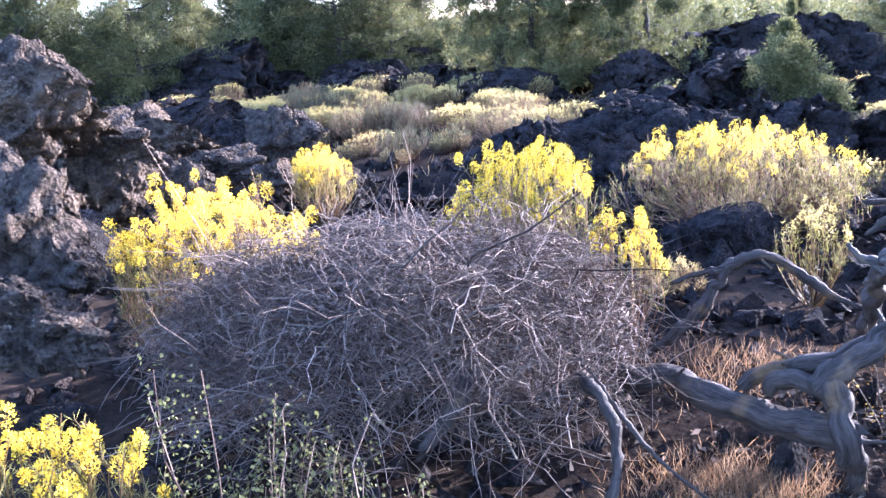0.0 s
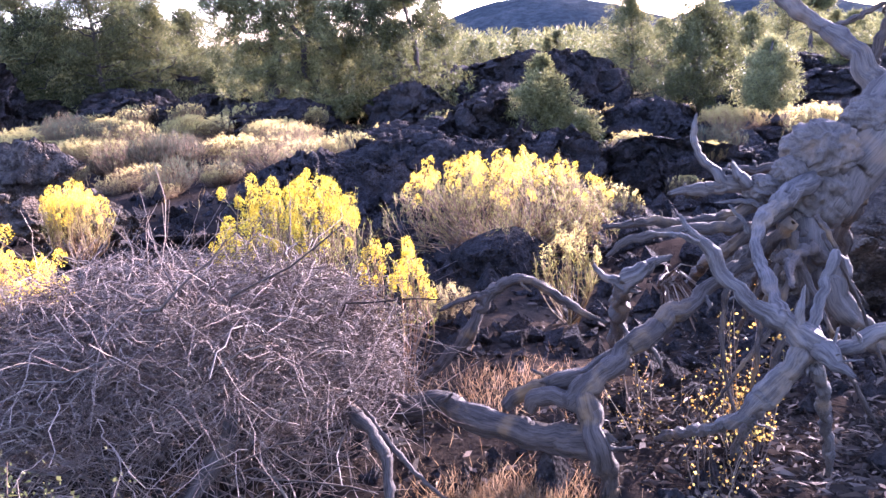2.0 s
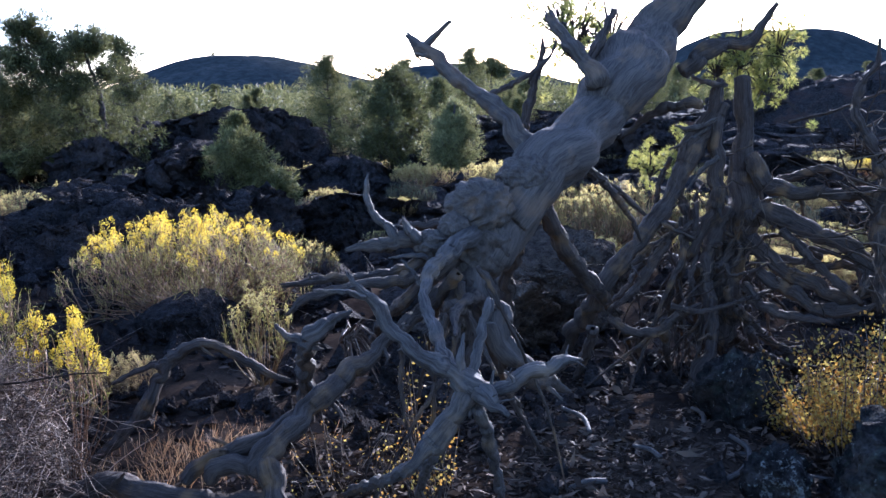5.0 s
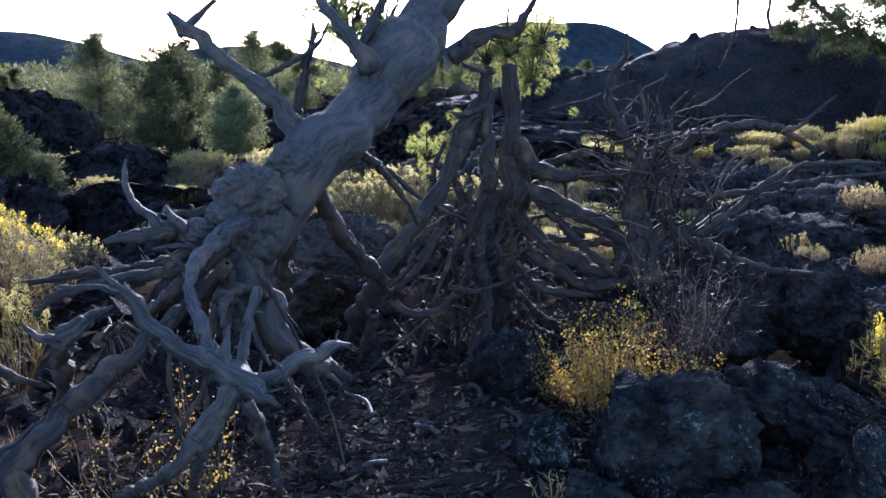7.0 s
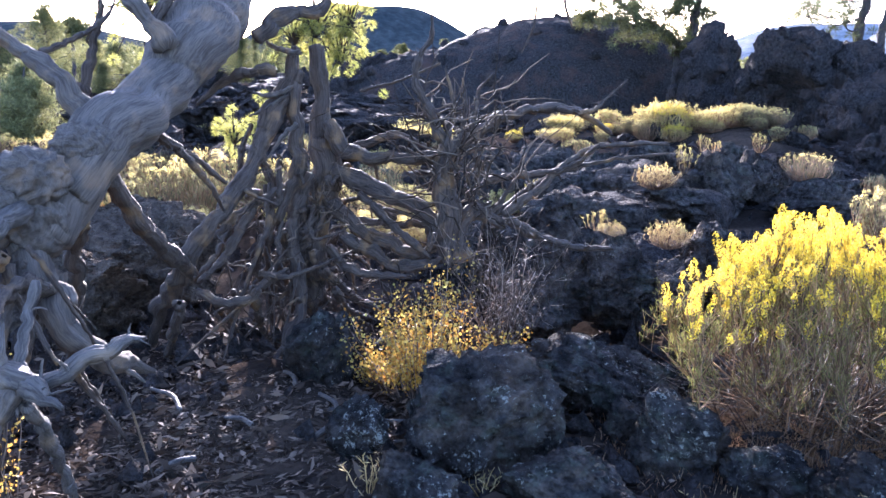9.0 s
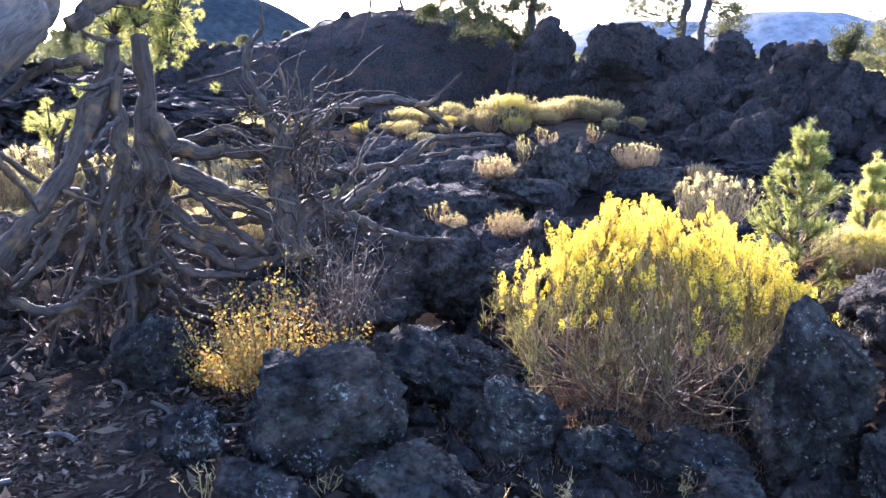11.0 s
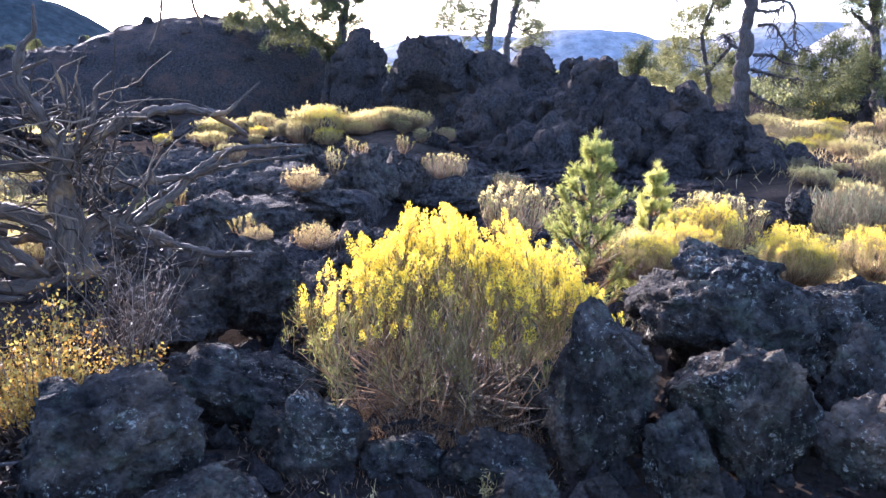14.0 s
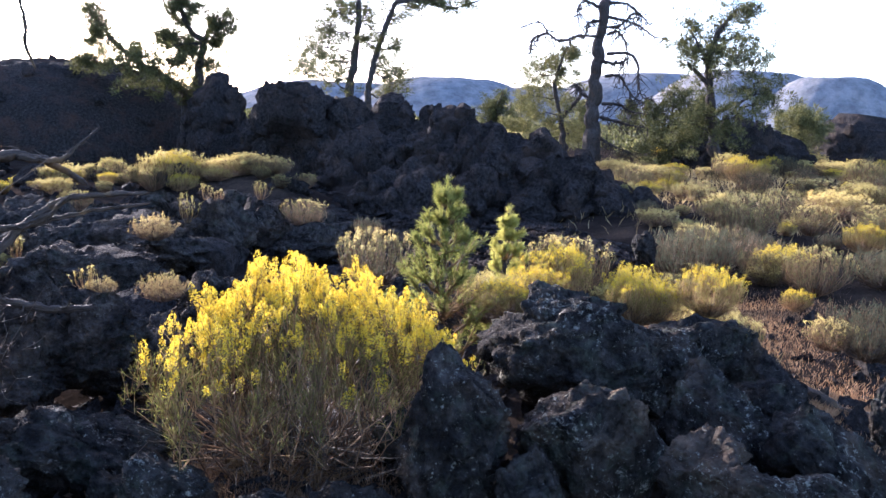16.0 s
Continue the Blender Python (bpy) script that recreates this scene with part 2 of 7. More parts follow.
def ground_height(x, y):
    x, y = np.asarray(x, float), np.asarray(y, float)
    far = np.hypot(x, y)
    z = 0.06 - 0.31 * smoothstep((x + 0.5) / 7.5) + 0.16 * smoothstep((y - 3) / 10)
    z = z + 0.3 * smoothstep((far - 18) / 16) * smoothstep(x / 12)
    z = z + 0.42 * np.exp(-((x - 5.3) ** 2 + (y + 1.7) ** 2) / 1.5)
    z = z + 0.16 * np.exp(-((x - 4.2) / 0.5) ** 2 - ((y - 0.2) / 0.45) ** 2)
    z = z + 0.4 * np.exp(-((x - 17) / 3.5) ** 2 - ((y - 4.2) / 3.5) ** 2)
    z = z + 0.42 * np.exp(-((x - 16.6) / 1.6) ** 2 - ((y - 2.2) / 1.1) ** 2)
    z = z + 0.34 * smoothstep((-y - 2.2) / 3) * smoothstep((x - 5) / 3) * (1 - smoothstep((far - 24) / 16))
    z = z + 0.03 * np.sin(x * 2.1 + 1.3 * np.sin(y * 1.3)) * np.cos(y * 1.7 + x * 0.4) * np.exp(-far / 40)
    return z


def gz(x, y):
    return float(ground_height(x, y))


def solid(name, verts, faces, mat, grain=None, smooth=True):
    me = bpy.data.meshes.new(name)
    me.from_pydata(np.asarray(verts, np.float32), [], np.asarray(faces, np.int32))
    if grain is not None:
        at = me.attributes.new("grain", "FLOAT_VECTOR", "POINT")
        at.data.foreach_set("vector", np.asarray(grain, np.float32).ravel())
    me.polygons.foreach_set("use_smooth", np.full(len(me.polygons), smooth))
    me.materials.append(mat)
    me.update()
    return me


def part(name, me, parent, label=""):
    ob = new(name, me)
    ob.parent = parent
    joined_rest = name.endswith("_mass") or name in ("foliage", "blossom", "brushwood", "fine_brushwood", "torn_fibre", "seed_head")
    return tagged(ob, label, kind="stuff" if joined_rest else "")


def thing(name, place, label, category, group="", kind=""):
    ob = new(name)
    ob.location = place
    return tagged(ob, label, category, group, kind)


def unit(v):
    return v / np.maximum(np.linalg.norm(v, axis=-1, keepdims=True), 1e-9)


def spline(points, steps):
    """Catmull-Rom through the points."""
    p = np.asarray(points, float)
    p = np.vstack([2 * p[0] - p[1], p, 2 * p[-1] - p[-2]])
    out = []
    for i in range(1, len(p) - 2):
        t = np.linspace(0, 1, steps, endpoint=False)[:, None]
        a, b, c, d = p[i - 1], p[i], p[i + 1], p[i + 2]
        out.append(0.5 * (2 * b + (c - a) * t + (2 * a - 5 * b + 4 * c - d) * t ** 2 + (3 * b - a - 3 * c + d) * t ** 3))
    return np.vstack([*out, p[-2:-1]])


def limb_mesh(name, points, r0, r1, mat, seed=0, sides=12, gnarl=0.16, flare=0.0, rough=0.0):
    """A gnarled limb: a crooked tube with twisted furrows, burls and a torn end. Points may carry their own radius."""
    rng = np.random.default_rng(seed)
    p = np.asarray(points, float)
    if p.shape[1] == 3:
        p = np.hstack([p, np.linspace(r0, r1, len(p))[:, None]])
    span = np.linalg.norm(np.diff(p[:, :3], axis=0), axis=1).sum()
    girth_mean = float(p[:, 3].mean())
    steps = int(np.clip(span / (girth_mean * (0.4 if rough else 1.2)) / (len(p) - 1), 3, 26))
    fine = spline(p, steps)
    line, rad = fine[:, :3], np.maximum(fine[:, 3], p[:, 3].min() * 0.8)
    n = len(line)
    s = np.linspace(0, 1, n)
    rad = rad + flare * np.exp(-s * 7)
    length = np.r_[0, np.cumsum(np.linalg.norm(np.diff(line, axis=0), axis=1))]
    pace = length / (girth_mean * 9 + 0.02)
    sway = sum(np.sin(pace[:, None] * f + rng.uniform(0, 6.3, 3)) * rng.uniform(0.3, 0.8, 3) / f ** 0.6 for f in (1.0, 1.9, 3.7))
    line = line + sway * rad[:, None] * (0.1 if rough else 0.2) * np.minimum(1, np.minimum(s, 1 - s) * 8)[:, None]
    if rough:                                          # kinks and uneven girth
        walk_ = np.stack([length / (girth_mean * 3.2), 0 * s + seed * 1.3, 0 * s], -1)
        kink = np.stack([noise_at(walk_ + (0, k * 9.1, 4.0), 1.0, 0, 3) for k in range(3)], -1)
        line = line + kink * rad[:, None] * 0.55 * np.minimum(1, np.minimum(s, 1 - s) * 8)[:, None]
        rad = rad * (1 + 0.3 * noise_at(walk_ + (0, 31.0, 0), 0.8, 0, 3))
    line = np.vstack([line[:1], line, line[-1:]])
    rad = np.r_[rad[0] * 0.35, rad, rad[-1] * 0.3]
    tang = unit(np.gradient(line, axis=0))
    tang[0], tang[-1] = tang[1], tang[-2]
    line[0] -= tang[1] * rad[1] * 0.3
    line[-1] += tang[-2] * rad[-2] * 0.6
    length = np.r_[length[0], length, length[-1]]
    n += 2
    nrm = [unit(np.cross(tang[0], (0.31, 0.52, 0.79)))]
    for way in tang[1:]:                               # carried along without twisting
        nrm.append(unit(nrm[-1] - way * (nrm[-1] @ way)))
    nrm = np.array(nrm)
    bin_ = np.cross(tang, nrm)
    a = np.linspace(0, 2 * np.pi, sides, endpoint=False)
    twist = rng.uniform(-0.5, 0.5) / (girth_mean * 14 + 0.05)
    lobes = sum(rng.uniform(0.4, 1) / k * np.cos(k * (a[None] + twist * length[:, None]) + rng.uniform(0, 6.3)) for k in (2, 3, 5))
    pace = np.r_[pace[0], pace, pace[-1]]
    knob = sum(np.sin(pace[:, None] * f + a[None] * m + rng.uniform(0, 6)) * rng.uniform(0.2, 0.6) for f, m in ((1.3, 1), (2.1, 2), (3.3, 1)))
    swell = 1 + gnarl * (0.8 * lobes + 0.5 * knob)
    if rough:
        for k, depth in ((3, 0.22), (7, 0.2), (11, 0.14)):         # twisted furrows
            wave = np.abs(np.sin(0.5 * k * (a[None] + twist * length[:, None]) + rng.uniform(0, 6) + 0.5 * np.sin(pace[:, None] * 1.7)))
            swell = swell - depth * min(1, 0.09 / girth_mean) * np.exp(-wave / 0.2)
        for _ in range(int(2 + span / (girth_mean * 12))):   # burls and broken knots
            c, w, h = rng.uniform(0, length[-1]), girth_mean * rng.uniform(0.3, 0.9), rng.uniform(0.05, 0.3) * min(1, 0.06 / girth_mean)
            turn = (a[None] - rng.uniform(0, 6.3) + np.pi) % (2 * np.pi) - np.pi
            swell = swell + h * np.exp(-((length[:, None] - c) / w) ** 2 - (turn / 0.6) ** 2)
    girth = rad[:, None] * np.maximum(swell, 0.3)
    round_ = np.cos(a)[None, :, None] * nrm[:, None] + np.sin(a)[None, :, None] * bin_[:, None]
    if rough:
        skin = (line[:, None] + rad[:, None, None] * round_).reshape(-1, 3) / (girth_mean * 2.6) + seed * 1.7
        girth = girth * (1 + rough * min(1, 0.4 + 0.05 / girth_mean) * noise_at(skin, 1.0, 0, 4).reshape(girth.shape))
    verts = line[:, None] + girth[..., None] * round_
    if rough:                                          # the torn end
        torn = rng.uniform(0, 1, sides) ** 2 * min(rad[-2] * 2.2, 0.09)
        verts[-2:] += tang[-1] * torn[None, :, None]
    grain = np.stack([np.repeat(np.cos(a)[None] * girth_mean, n, 0), np.repeat(np.sin(a)[None] * girth_mean, n, 0), np.repeat(length[:, None], sides, 1)], -1) + seed * 0.37
    i, j = np.meshgrid(np.arange(n - 1), np.arange(sides), indexing="ij")
    k = (j + 1) % sides
    faces = np.stack([i * sides + j, i * sides + k, (i + 1) * sides + k, (i + 1) * sides + j], -1).reshape(-1, 4)
    return solid(name, verts.reshape(-1, 3), faces, mat, grain.reshape(-1, 3))


def twigs(paths, r0, r1, sides=3):
    """Many thin tapered tubes at once. paths: N x K x 3."""
    n, k, _ = paths.shape
    tang = unit(np.gradient(paths, axis=1))
    nrm = unit(np.cross(tang, (0.43, 0.61, 0.66)))
    b = np.cross(tang, nrm)
    s = np.linspace(0, 1, k)
    rad = np.broadcast_to(np.asarray(r0, float).reshape(-1, 1), (n, 1)) * (1 - s) + np.broadcast_to(np.asarray(r1, float).reshape(-1, 1), (n, 1)) * s
    a = np.linspace(0, 2 * np.pi, sides, endpoint=False)
    v = paths[:, :, None] + rad[:, :, None, None] * (np.cos(a)[:, None] * nrm[:, :, None] + np.sin(a)[:, None] * b[:, :, None])
    q, i, j = np.meshgrid(np.arange(n), np.arange(k - 1), np.arange(sides), indexing="ij")
    base, nxt = q * k * sides + i * sides, (j + 1) % sides
    f = np.stack([base + j, base + nxt, base + sides + nxt, base + sides + j], -1).reshape(-1, 4)
    return v.reshape(-1, 3), f


def blades(at, way, length, width, rng, bend=0.0):
    """Many thin diamond leaves at once: at, way: N x 3."""
    n = len(at)
    way = unit(way)
    side = unit(np.cross(way, unit(rng.normal(size=(n, 3)))))
    up = np.cross(side, way)
    length, width = np.broadcast_to(length, (n,))[:, None], np.broadcast_to(width, (n,))[:, None]
    mid = at + way * length * 0.5 + up * length * bend
    v = np.stack([mid + side * width / 2, at + way * length, mid - side * width / 2, at], 1)
    return v.reshape(-1, 3), np.arange(4 * n).reshape(-1, 4)


def joined(*pieces):
    vs, fs, n = [], [], 0
    for v, f in pieces:
        vs.append(v), fs.append(f + n)
        n += len(v)
    return np.vstack(vs), np.vstack(fs)


def fan_ways(rng, n, low=0.1):
    """Directions spread over the upper half of a sphere."""
    z = rng.uniform(low, 1, n)
    a = rng.uniform(0, 2 * np.pi, n)
    r = np.sqrt(1 - z * z)
    return np.stack([r * np.cos(a), r * np.sin(a), z], -1)


def noise_at(p, scale, kind=0, octaves=4):
    """Fractal (0) or ridged (1) noise at each of the points."""
    if kind:
        return np.array([noise.ridged_multi_fractal(Vector(q) * scale, 1.0, 2.0, octaves, 1.0, 2.0) for q in p])
    return np.array([noise.fractal(Vector(q) * scale, 1.0, 2.0, octaves) for q in p])


def ball(level):
    bm = bmesh.new()
    bmesh.ops.create_icosphere(bm, subdivisions=level, radius=1)
    v = np.array([q.co for q in bm.verts])
    f = np.array([[q.index for q in p.verts] for p in bm.faces])
    bm.free()
    return v, f


# ---- the ground ----
def build_ground():
    rings = np.r_[0, np.geomspace(0.25, 30, 150), np.geomspace(32, 4500, 50)]
    turns = np.linspace(0, 2 * np.pi, 240, endpoint=False)
    r, a = np.meshgrid(rings, turns, indexing="ij")
    x, y = r * np.sin(a) + 1.5, r * np.cos(a) + 1.0
    z = ground_height(x, y)
    z = z - 0.4 * smoothstep((r - 60) / 300)
    p = np.stack([x, y, z], -1).reshape(-1, 3)
    near = np.hypot(p[:, 0], p[:, 1]) < 28
    p[near, 2] += 0.05 * noise_at(p[near], 1.6) + 0.02 * noise_at(p[near], 7.0)
    i, j = np.meshgrid(np.arange(len(rings) - 1), np.arange(len(turns)), indexing="ij")
    k = (j + 1) % len(turns)
    n = len(turns)
    faces = np.stack([i * n + j, i * n + k, (i + 1) * n + k, (i + 1) * n + j], -1).reshape(-1, 4)
    ob = new("ground", solid("ground", p, faces, SOIL))
    tagged(ob, "dark cinder soil strewn with needles and dry litter", "ground", kind="structure")


build_ground()


def cone_hill(name, az, away, half, top, label, mat, seed, skew=0.0, flat=0.35):
    """A rounded old cinder cone, far off."""
    cx, cy = away * math.sin(radians(az)), away * math.cos(radians(az))
    n = 90
    u, v = np.meshgrid(np.linspace(-1.5, 1.5, n), np.linspace(-1.2, 1.2, 40), indexing="ij")
    across = np.array([math.cos(radians(az)), -math.sin(radians(az))])
    along = np.array([math.sin(radians(az)), math.cos(radians(az))])
    x = cx + u * half * across[0] + v * half * along[0]
    y = cy + u * half * across[1] + v * half * along[1]
    d = np.hypot(u + skew * u * u, v)
    z = top * (1 - smoothstep((d - flat) / (1.5 - flat)))
    p = np.stack([x, y, z], -1).reshape(-1, 3)
    p[:, 2] += top * 0.03 * noise_at(p, 3.0 / half) - 0.004 * away - 1.0
    i, j = np.meshgrid(np.arange(n - 1), np.arange(39), indexing="ij")
    faces = np.stack([i * 40 + j, (i + 1) * 40 + j, (i + 1) * 40 + j + 1, i * 40 + j + 1], -1).reshape(-1, 4)
    tagged(new(name, solid(name, p, faces, mat)), label, "hill", "hills on the horizon", "structure")


cone_hill("hill", 21.8, 620, 100, 33, "dark brushy cinder cone on the horizon", FAR_HILL, 1, -0.1, 0.12)
cone_hill("hill", 36.0, 800, 110, 31.5, "smaller dark cinder cone on the horizon", FAR_HILL, 2, -0.1, 0.12)
cone_hill("hill", 56.2, 520, 70, 34, "wooded cinder cone behind the lava", FAR_HILL, 3)
cone_hill("hill", -20.0, 900, 240, 14, "low dark wooded rise beyond the trees", FAR_HILL, 6)
cone_hill("hill", 8.0, 1100, 200, 22, "low dark wooded rise beyond the trees", FAR_HILL, 7)
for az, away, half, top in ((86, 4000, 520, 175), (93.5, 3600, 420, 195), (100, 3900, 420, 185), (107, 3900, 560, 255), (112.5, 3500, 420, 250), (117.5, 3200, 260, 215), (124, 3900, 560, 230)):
    cone_hill("mountain", az, away, half, top, "dry mountains of a distant range with pale haze in their colour", HAZED_RANGE, int(az))


# ---- rock shapes ----
def boulder_shape(seed, level=4, cuts=14, rough=0.05, bite=0.78):
    """A block with broken flat faces, worn edges, a split or two and a pitted skin."""
    rng = np.random.default_rng(seed)
    v, f = ball(level)
    v = v + np.stack([noise_at(v + seed * 3.7 + 11 * k, 0.9, 0, 2) for k in range(3)], -1) * 0.22
    for n in unit(rng.normal(size=(cuts, 3)) * (1, 1, 0.75)):
        d = rng.uniform(bite - 0.2, bite + 0.06)
        over = np.maximum(v @ n - d, 0)
        v = v - over[:, None] * n * 0.98
    for n in unit(rng.normal(size=(2, 3)) * (1, 1, 0.4)):  # splits that run through the block
        gap = v @ n - rng.uniform(-0.4, 0.4) + 0.12 * noise_at(v + seed, 2.2, 0, 3)
        v = v * (1 - 0.09 * np.exp(-(gap / 0.035) ** 2))[:, None]
    v += unit(v) * (rough * noise_at(v + seed, 1.8, 0, 3) * 0.5 + rough * 0.42 * (noise_at(v + seed, 4.0, 1, 4) - 1.2) + rough * 0.4 * noise_at(v + seed, 9.0, 0, 4))[:, None]
    return v / np.abs(v).max(axis=0), f


def crag_shape(seed, level=5, peaks=0.5):
    """A jagged lump of broken clinker lava: leaning fins and points, with flat broken faces between."""
    rng = np.random.default_rng(seed)
    v, f = ball(level)
    w = v * 1.15 + seed * 3.1
    v = v * (0.75 + 0.5 * peaks * (noise_at(w, 1.2, 1, 3) - 1.0))[:, None]
    v += np.stack([noise_at(w + 7, 2.3), noise_at(w + 17, 2.3), noise_at(w + 27, 2.6)], -1) * 0.3
    for n in unit(rng.normal(size=(16, 3))):
        over = np.maximum(v @ n - rng.uniform(0.42, 0.8), 0)
        v = v - over[:, None] * n * 0.85
    v += unit(v) * (0.13 * (noise_at(w, 3.2, 1, 5) - 1.0) + 0.05 * noise_at(w, 11.0, 0, 3))[:, None]
    return v / np.abs(v).max(axis=0), f


BLOCKS = [solid("boulder", *boulder_shape(s, 5, *shape), BOULDER) for s, shape in zip(range(1, 9), [(15, 0.2, 0.66), (13, 0.2, 0.68), (16, 0.18, 0.6), (15, 0.18, 0.62), (17, 0.18, 0.6), (14, 0.2, 0.64), (12, 0.22, 0.72), (16, 0.18, 0.6)])]
LEDGES = [solid("boulder", *boulder_shape(s, 5, 20, 0.26, 0.5), SUNLIT_WEATHERED) for s in (51, 52, 53, 54)]
WALLS = [solid("boulder", *boulder_shape(s, 5, 18, 0.2, 0.58), WALL_ROCK) for s in range(41, 49)]
CRAGS = [solid("crag", *crag_shape(s, 6, 0.6), LAVA) for s in range(1, 6)]
PALE_CRAGS = [solid("crag", *crag_shape(s, 6, 0.6), SUNLIT_WEATHERED) for s in range(1, 6)]
PALE_BLOCKS = [solid("lava_block", *boulder_shape(s, 3, 18, 0.14), SUNLIT_WEATHERED, smooth=False) for s in range(11, 16)]
DARK_BLOCKS = [solid("lava_block", *boulder_shape(s, 3, 18, 0.14), LAVA, smooth=False) for s in range(11, 16)]


SKIN = {}


def break_blocks(owner, size, meshes):
    """Blocks that break from the sides of an outcrop."""
    if owner.data.name not in SKIN:
        flat = np.empty(len(owner.data.vertices) * 3)
        owner.data.vertices.foreach_get("co", flat)
        SKIN[owner.data.name] = flat.reshape(-1, 3)
    skin = SKIN[owner.data.name]
    rng = np.random.default_rng(int(abs(owner.location[0] * 131 + owner.location[1] * 17)))
    for k in rng.choice(np.nonzero(skin[:, 2] > 0.05)[0], 5, replace=False):
        block = new("block", meshes[int(rng.integers(5))])
        block.parent = owner
        r = rng.uniform(0.1, 0.22) * min(size)
        block.matrix_local = Matrix.LocRotScale(Vector(skin[k] * 0.93), Euler((0, 0, rng.uniform(0, 6))), (r * 1.2 / size[0], r / size[1], r * 0.9 / size[2]))
        tagged(block)


def rock(meshes, which, place, size, turn, label, name="boulder", group="", tilt=(0, 0)):
    ob = new(name, meshes[which % len(meshes)])
    ob.matrix_world = Matrix.LocRotScale(place, Euler((radians(tilt[0]), radians(tilt[1]), radians(turn))), size)
    if name == "lava_outcrop":
        break_blocks(ob, size, PALE_BLOCKS if meshes is PALE_CRAGS else DARK_BLOCKS)
    return tagged(ob, label, "rock", group)


GREY = "dark grey lava boulder crusted with pale lichen"
# boulders in front of the roots and round the big yellow bush
def boulder(which, place, size, turn, tilt, label, meshes=BLOCKS):
    rock(meshes, which, place, size, turn, label, group="boulders", tilt=tilt)


boulder(0, (3.84, -0.56, 0.30), (0.26, 0.33, 0.42), -94, (0, 4), "tall lava block pitted and lichened")
boulder(1, (3.60, -0.89, 0.16), (0.18, 0.20, 0.29), -101, (0, 0), "dark grey lava boulder crusted with pale lichen")
boulder(2, (4.53, -1.22, 0.48), (0.50, 0.46, 0.42), -103, (0, -6), "big dark peaked lava block")
boulder(3, (3.88, -1.20, 0.23), (0.36, 0.30, 0.31), -105, (0, 0), "broad lava block with a pale lit top")
boulder(4, (3.50, -1.49, 0.28), (0.21, 0.20, 0.20), -111, (0, 0), "brown rounded lava block")
boulder(5, (4.08, -1.79, 0.31), (0.31, 0.32, 0.35), -112, (0, 10), "sharp lava block with a sunlit crest")
boulder(6, (4.69, -1.67, 0.35), (0.28, 0.25, 0.24), -108, (0, 0), "dark grey lava boulder crusted with pale lichen")
boulder(7, (3.80, -2.13, 0.22), (0.34, 0.29, 0.33), -119, (0, 12), "dark lava block with a lit edge")
boulder(0, (3.31, -1.64, 0.28), (0.18, 0.16, 0.14), -115, (0, 0), "dark grey lava boulder crusted with pale lichen")
boulder(1, (3.31, -1.90, 0.30), (0.21, 0.16, 0.11), -119, (0, 0), "low broken lava stone with a pale lit face")
boulder(2, (9.01, -2.91, 0.41), (0.14, 0.19, 0.24), -107, (0, 3), "upright dark lava stone among the brush")
boulder(3, (5.20, -2.17, 0.26), (0.48, 0.35, 0.29), -112, (0, 0), "dark lava block under the yellow bushes")
boulder(4, (3.96, -2.51, 0.38), (0.09, 0.14, 0.19), -122, (0, 0), "pale weathered lava stone")
boulder(5, (4.83, -2.41, 0.25), (0.16, 0.15, 0.21), -116, (0, 0), "dark grey lava boulder crusted with pale lichen")
boulder(6, (3.43, 1.44, 0.05), (0.44, 0.38, 0.31), -62, (0, 0), "large rounded lava boulder speckled with lichen")
boulder(7, (4.29, 1.19, 0.01), (0.47, 0.38, 0.29), -71, (0, 6), "broad low slab of weathered lava")
boulder(0, (3.73, 0.61, 0.02), (0.24, 0.24, 0.25), -77, (0, 0), "rounded lava boulder with a lit rim")
boulder(1, (3.13, 0.85, 0.02), (0.31, 0.24, 0.18), -69, (0, 0), "dark grey lava boulder crusted with pale lichen")
boulder(2, (3.63, 0.21, -0.00), (0.19, 0.19, 0.18), -83, (10, -10), "angular split stone with sunlit edge")
boulder(3, (3.83, 2.48, 0.02), (0.27, 0.27, 0.27), -52, (0, 0), "dark lava boulder under the roots")
boulder(4, (3.10, 1.84, 0.01), (0.17, 0.16, 0.16), -53, (0, 0), "small squarish lava stone on the litter")
boulder(5, (2.87, 1.40, 0.01), (0.20, 0.17, 0.16), -57, (0, 0), "dark grey lava boulder crusted with pale lichen")
boulder(6, (3.26, -0.27, 0.10), (0.14, 0.11, 0.09), -92, (0, 0), "broken lava stone with a pale crust")
boulder(7, (3.62, -0.16, 0.03), (0.24, 0.22, 0.21), -89, (0, 0), "dark grey lava boulder crusted with pale lichen")
boulder(0, (3.92, 0.87, -0.04), (0.13, 0.13, 0.13), -73, (0, 0), "dark grey lava boulder crusted with pale lichen")
boulder(1, (4.29, -0.38, 0.10), (0.18, 0.21, 0.24), -93, (0, 0), "dark grey lava boulder crusted with pale lichen")
boulder(2, (4.60, 0.88, -0.05), (0.20, 0.15, 0.14), -76, (0, 0), "tan weathered lava slab")
boulder(0, (5.12, 1.77, 0.07), (0.28, 0.29, 0.33), -68, (0, 0), "blocky wall of cracked grey lava", WALLS)
boulder(1, (5.56, 1.53, 0.13), (0.36, 0.36, 0.40), -72, (0, 0), "blocky wall of cracked grey lava", WALLS)
boulder(2, (5.73, 1.16, -0.00), (0.28, 0.30, 0.31), -76, (0, 0), "blocky wall of cracked grey lava", WALLS)
boulder(3, (6.64, 1.01, 0.12), (0.35, 0.39, 0.42), -79, (0, 0), "dark lava block with a flat top", WALLS)
boulder(4, (5.40, 2.20, 0.13), (0.22, 0.29, 0.41), -65, (0, 0), "blocky wall of cracked grey lava", WALLS)
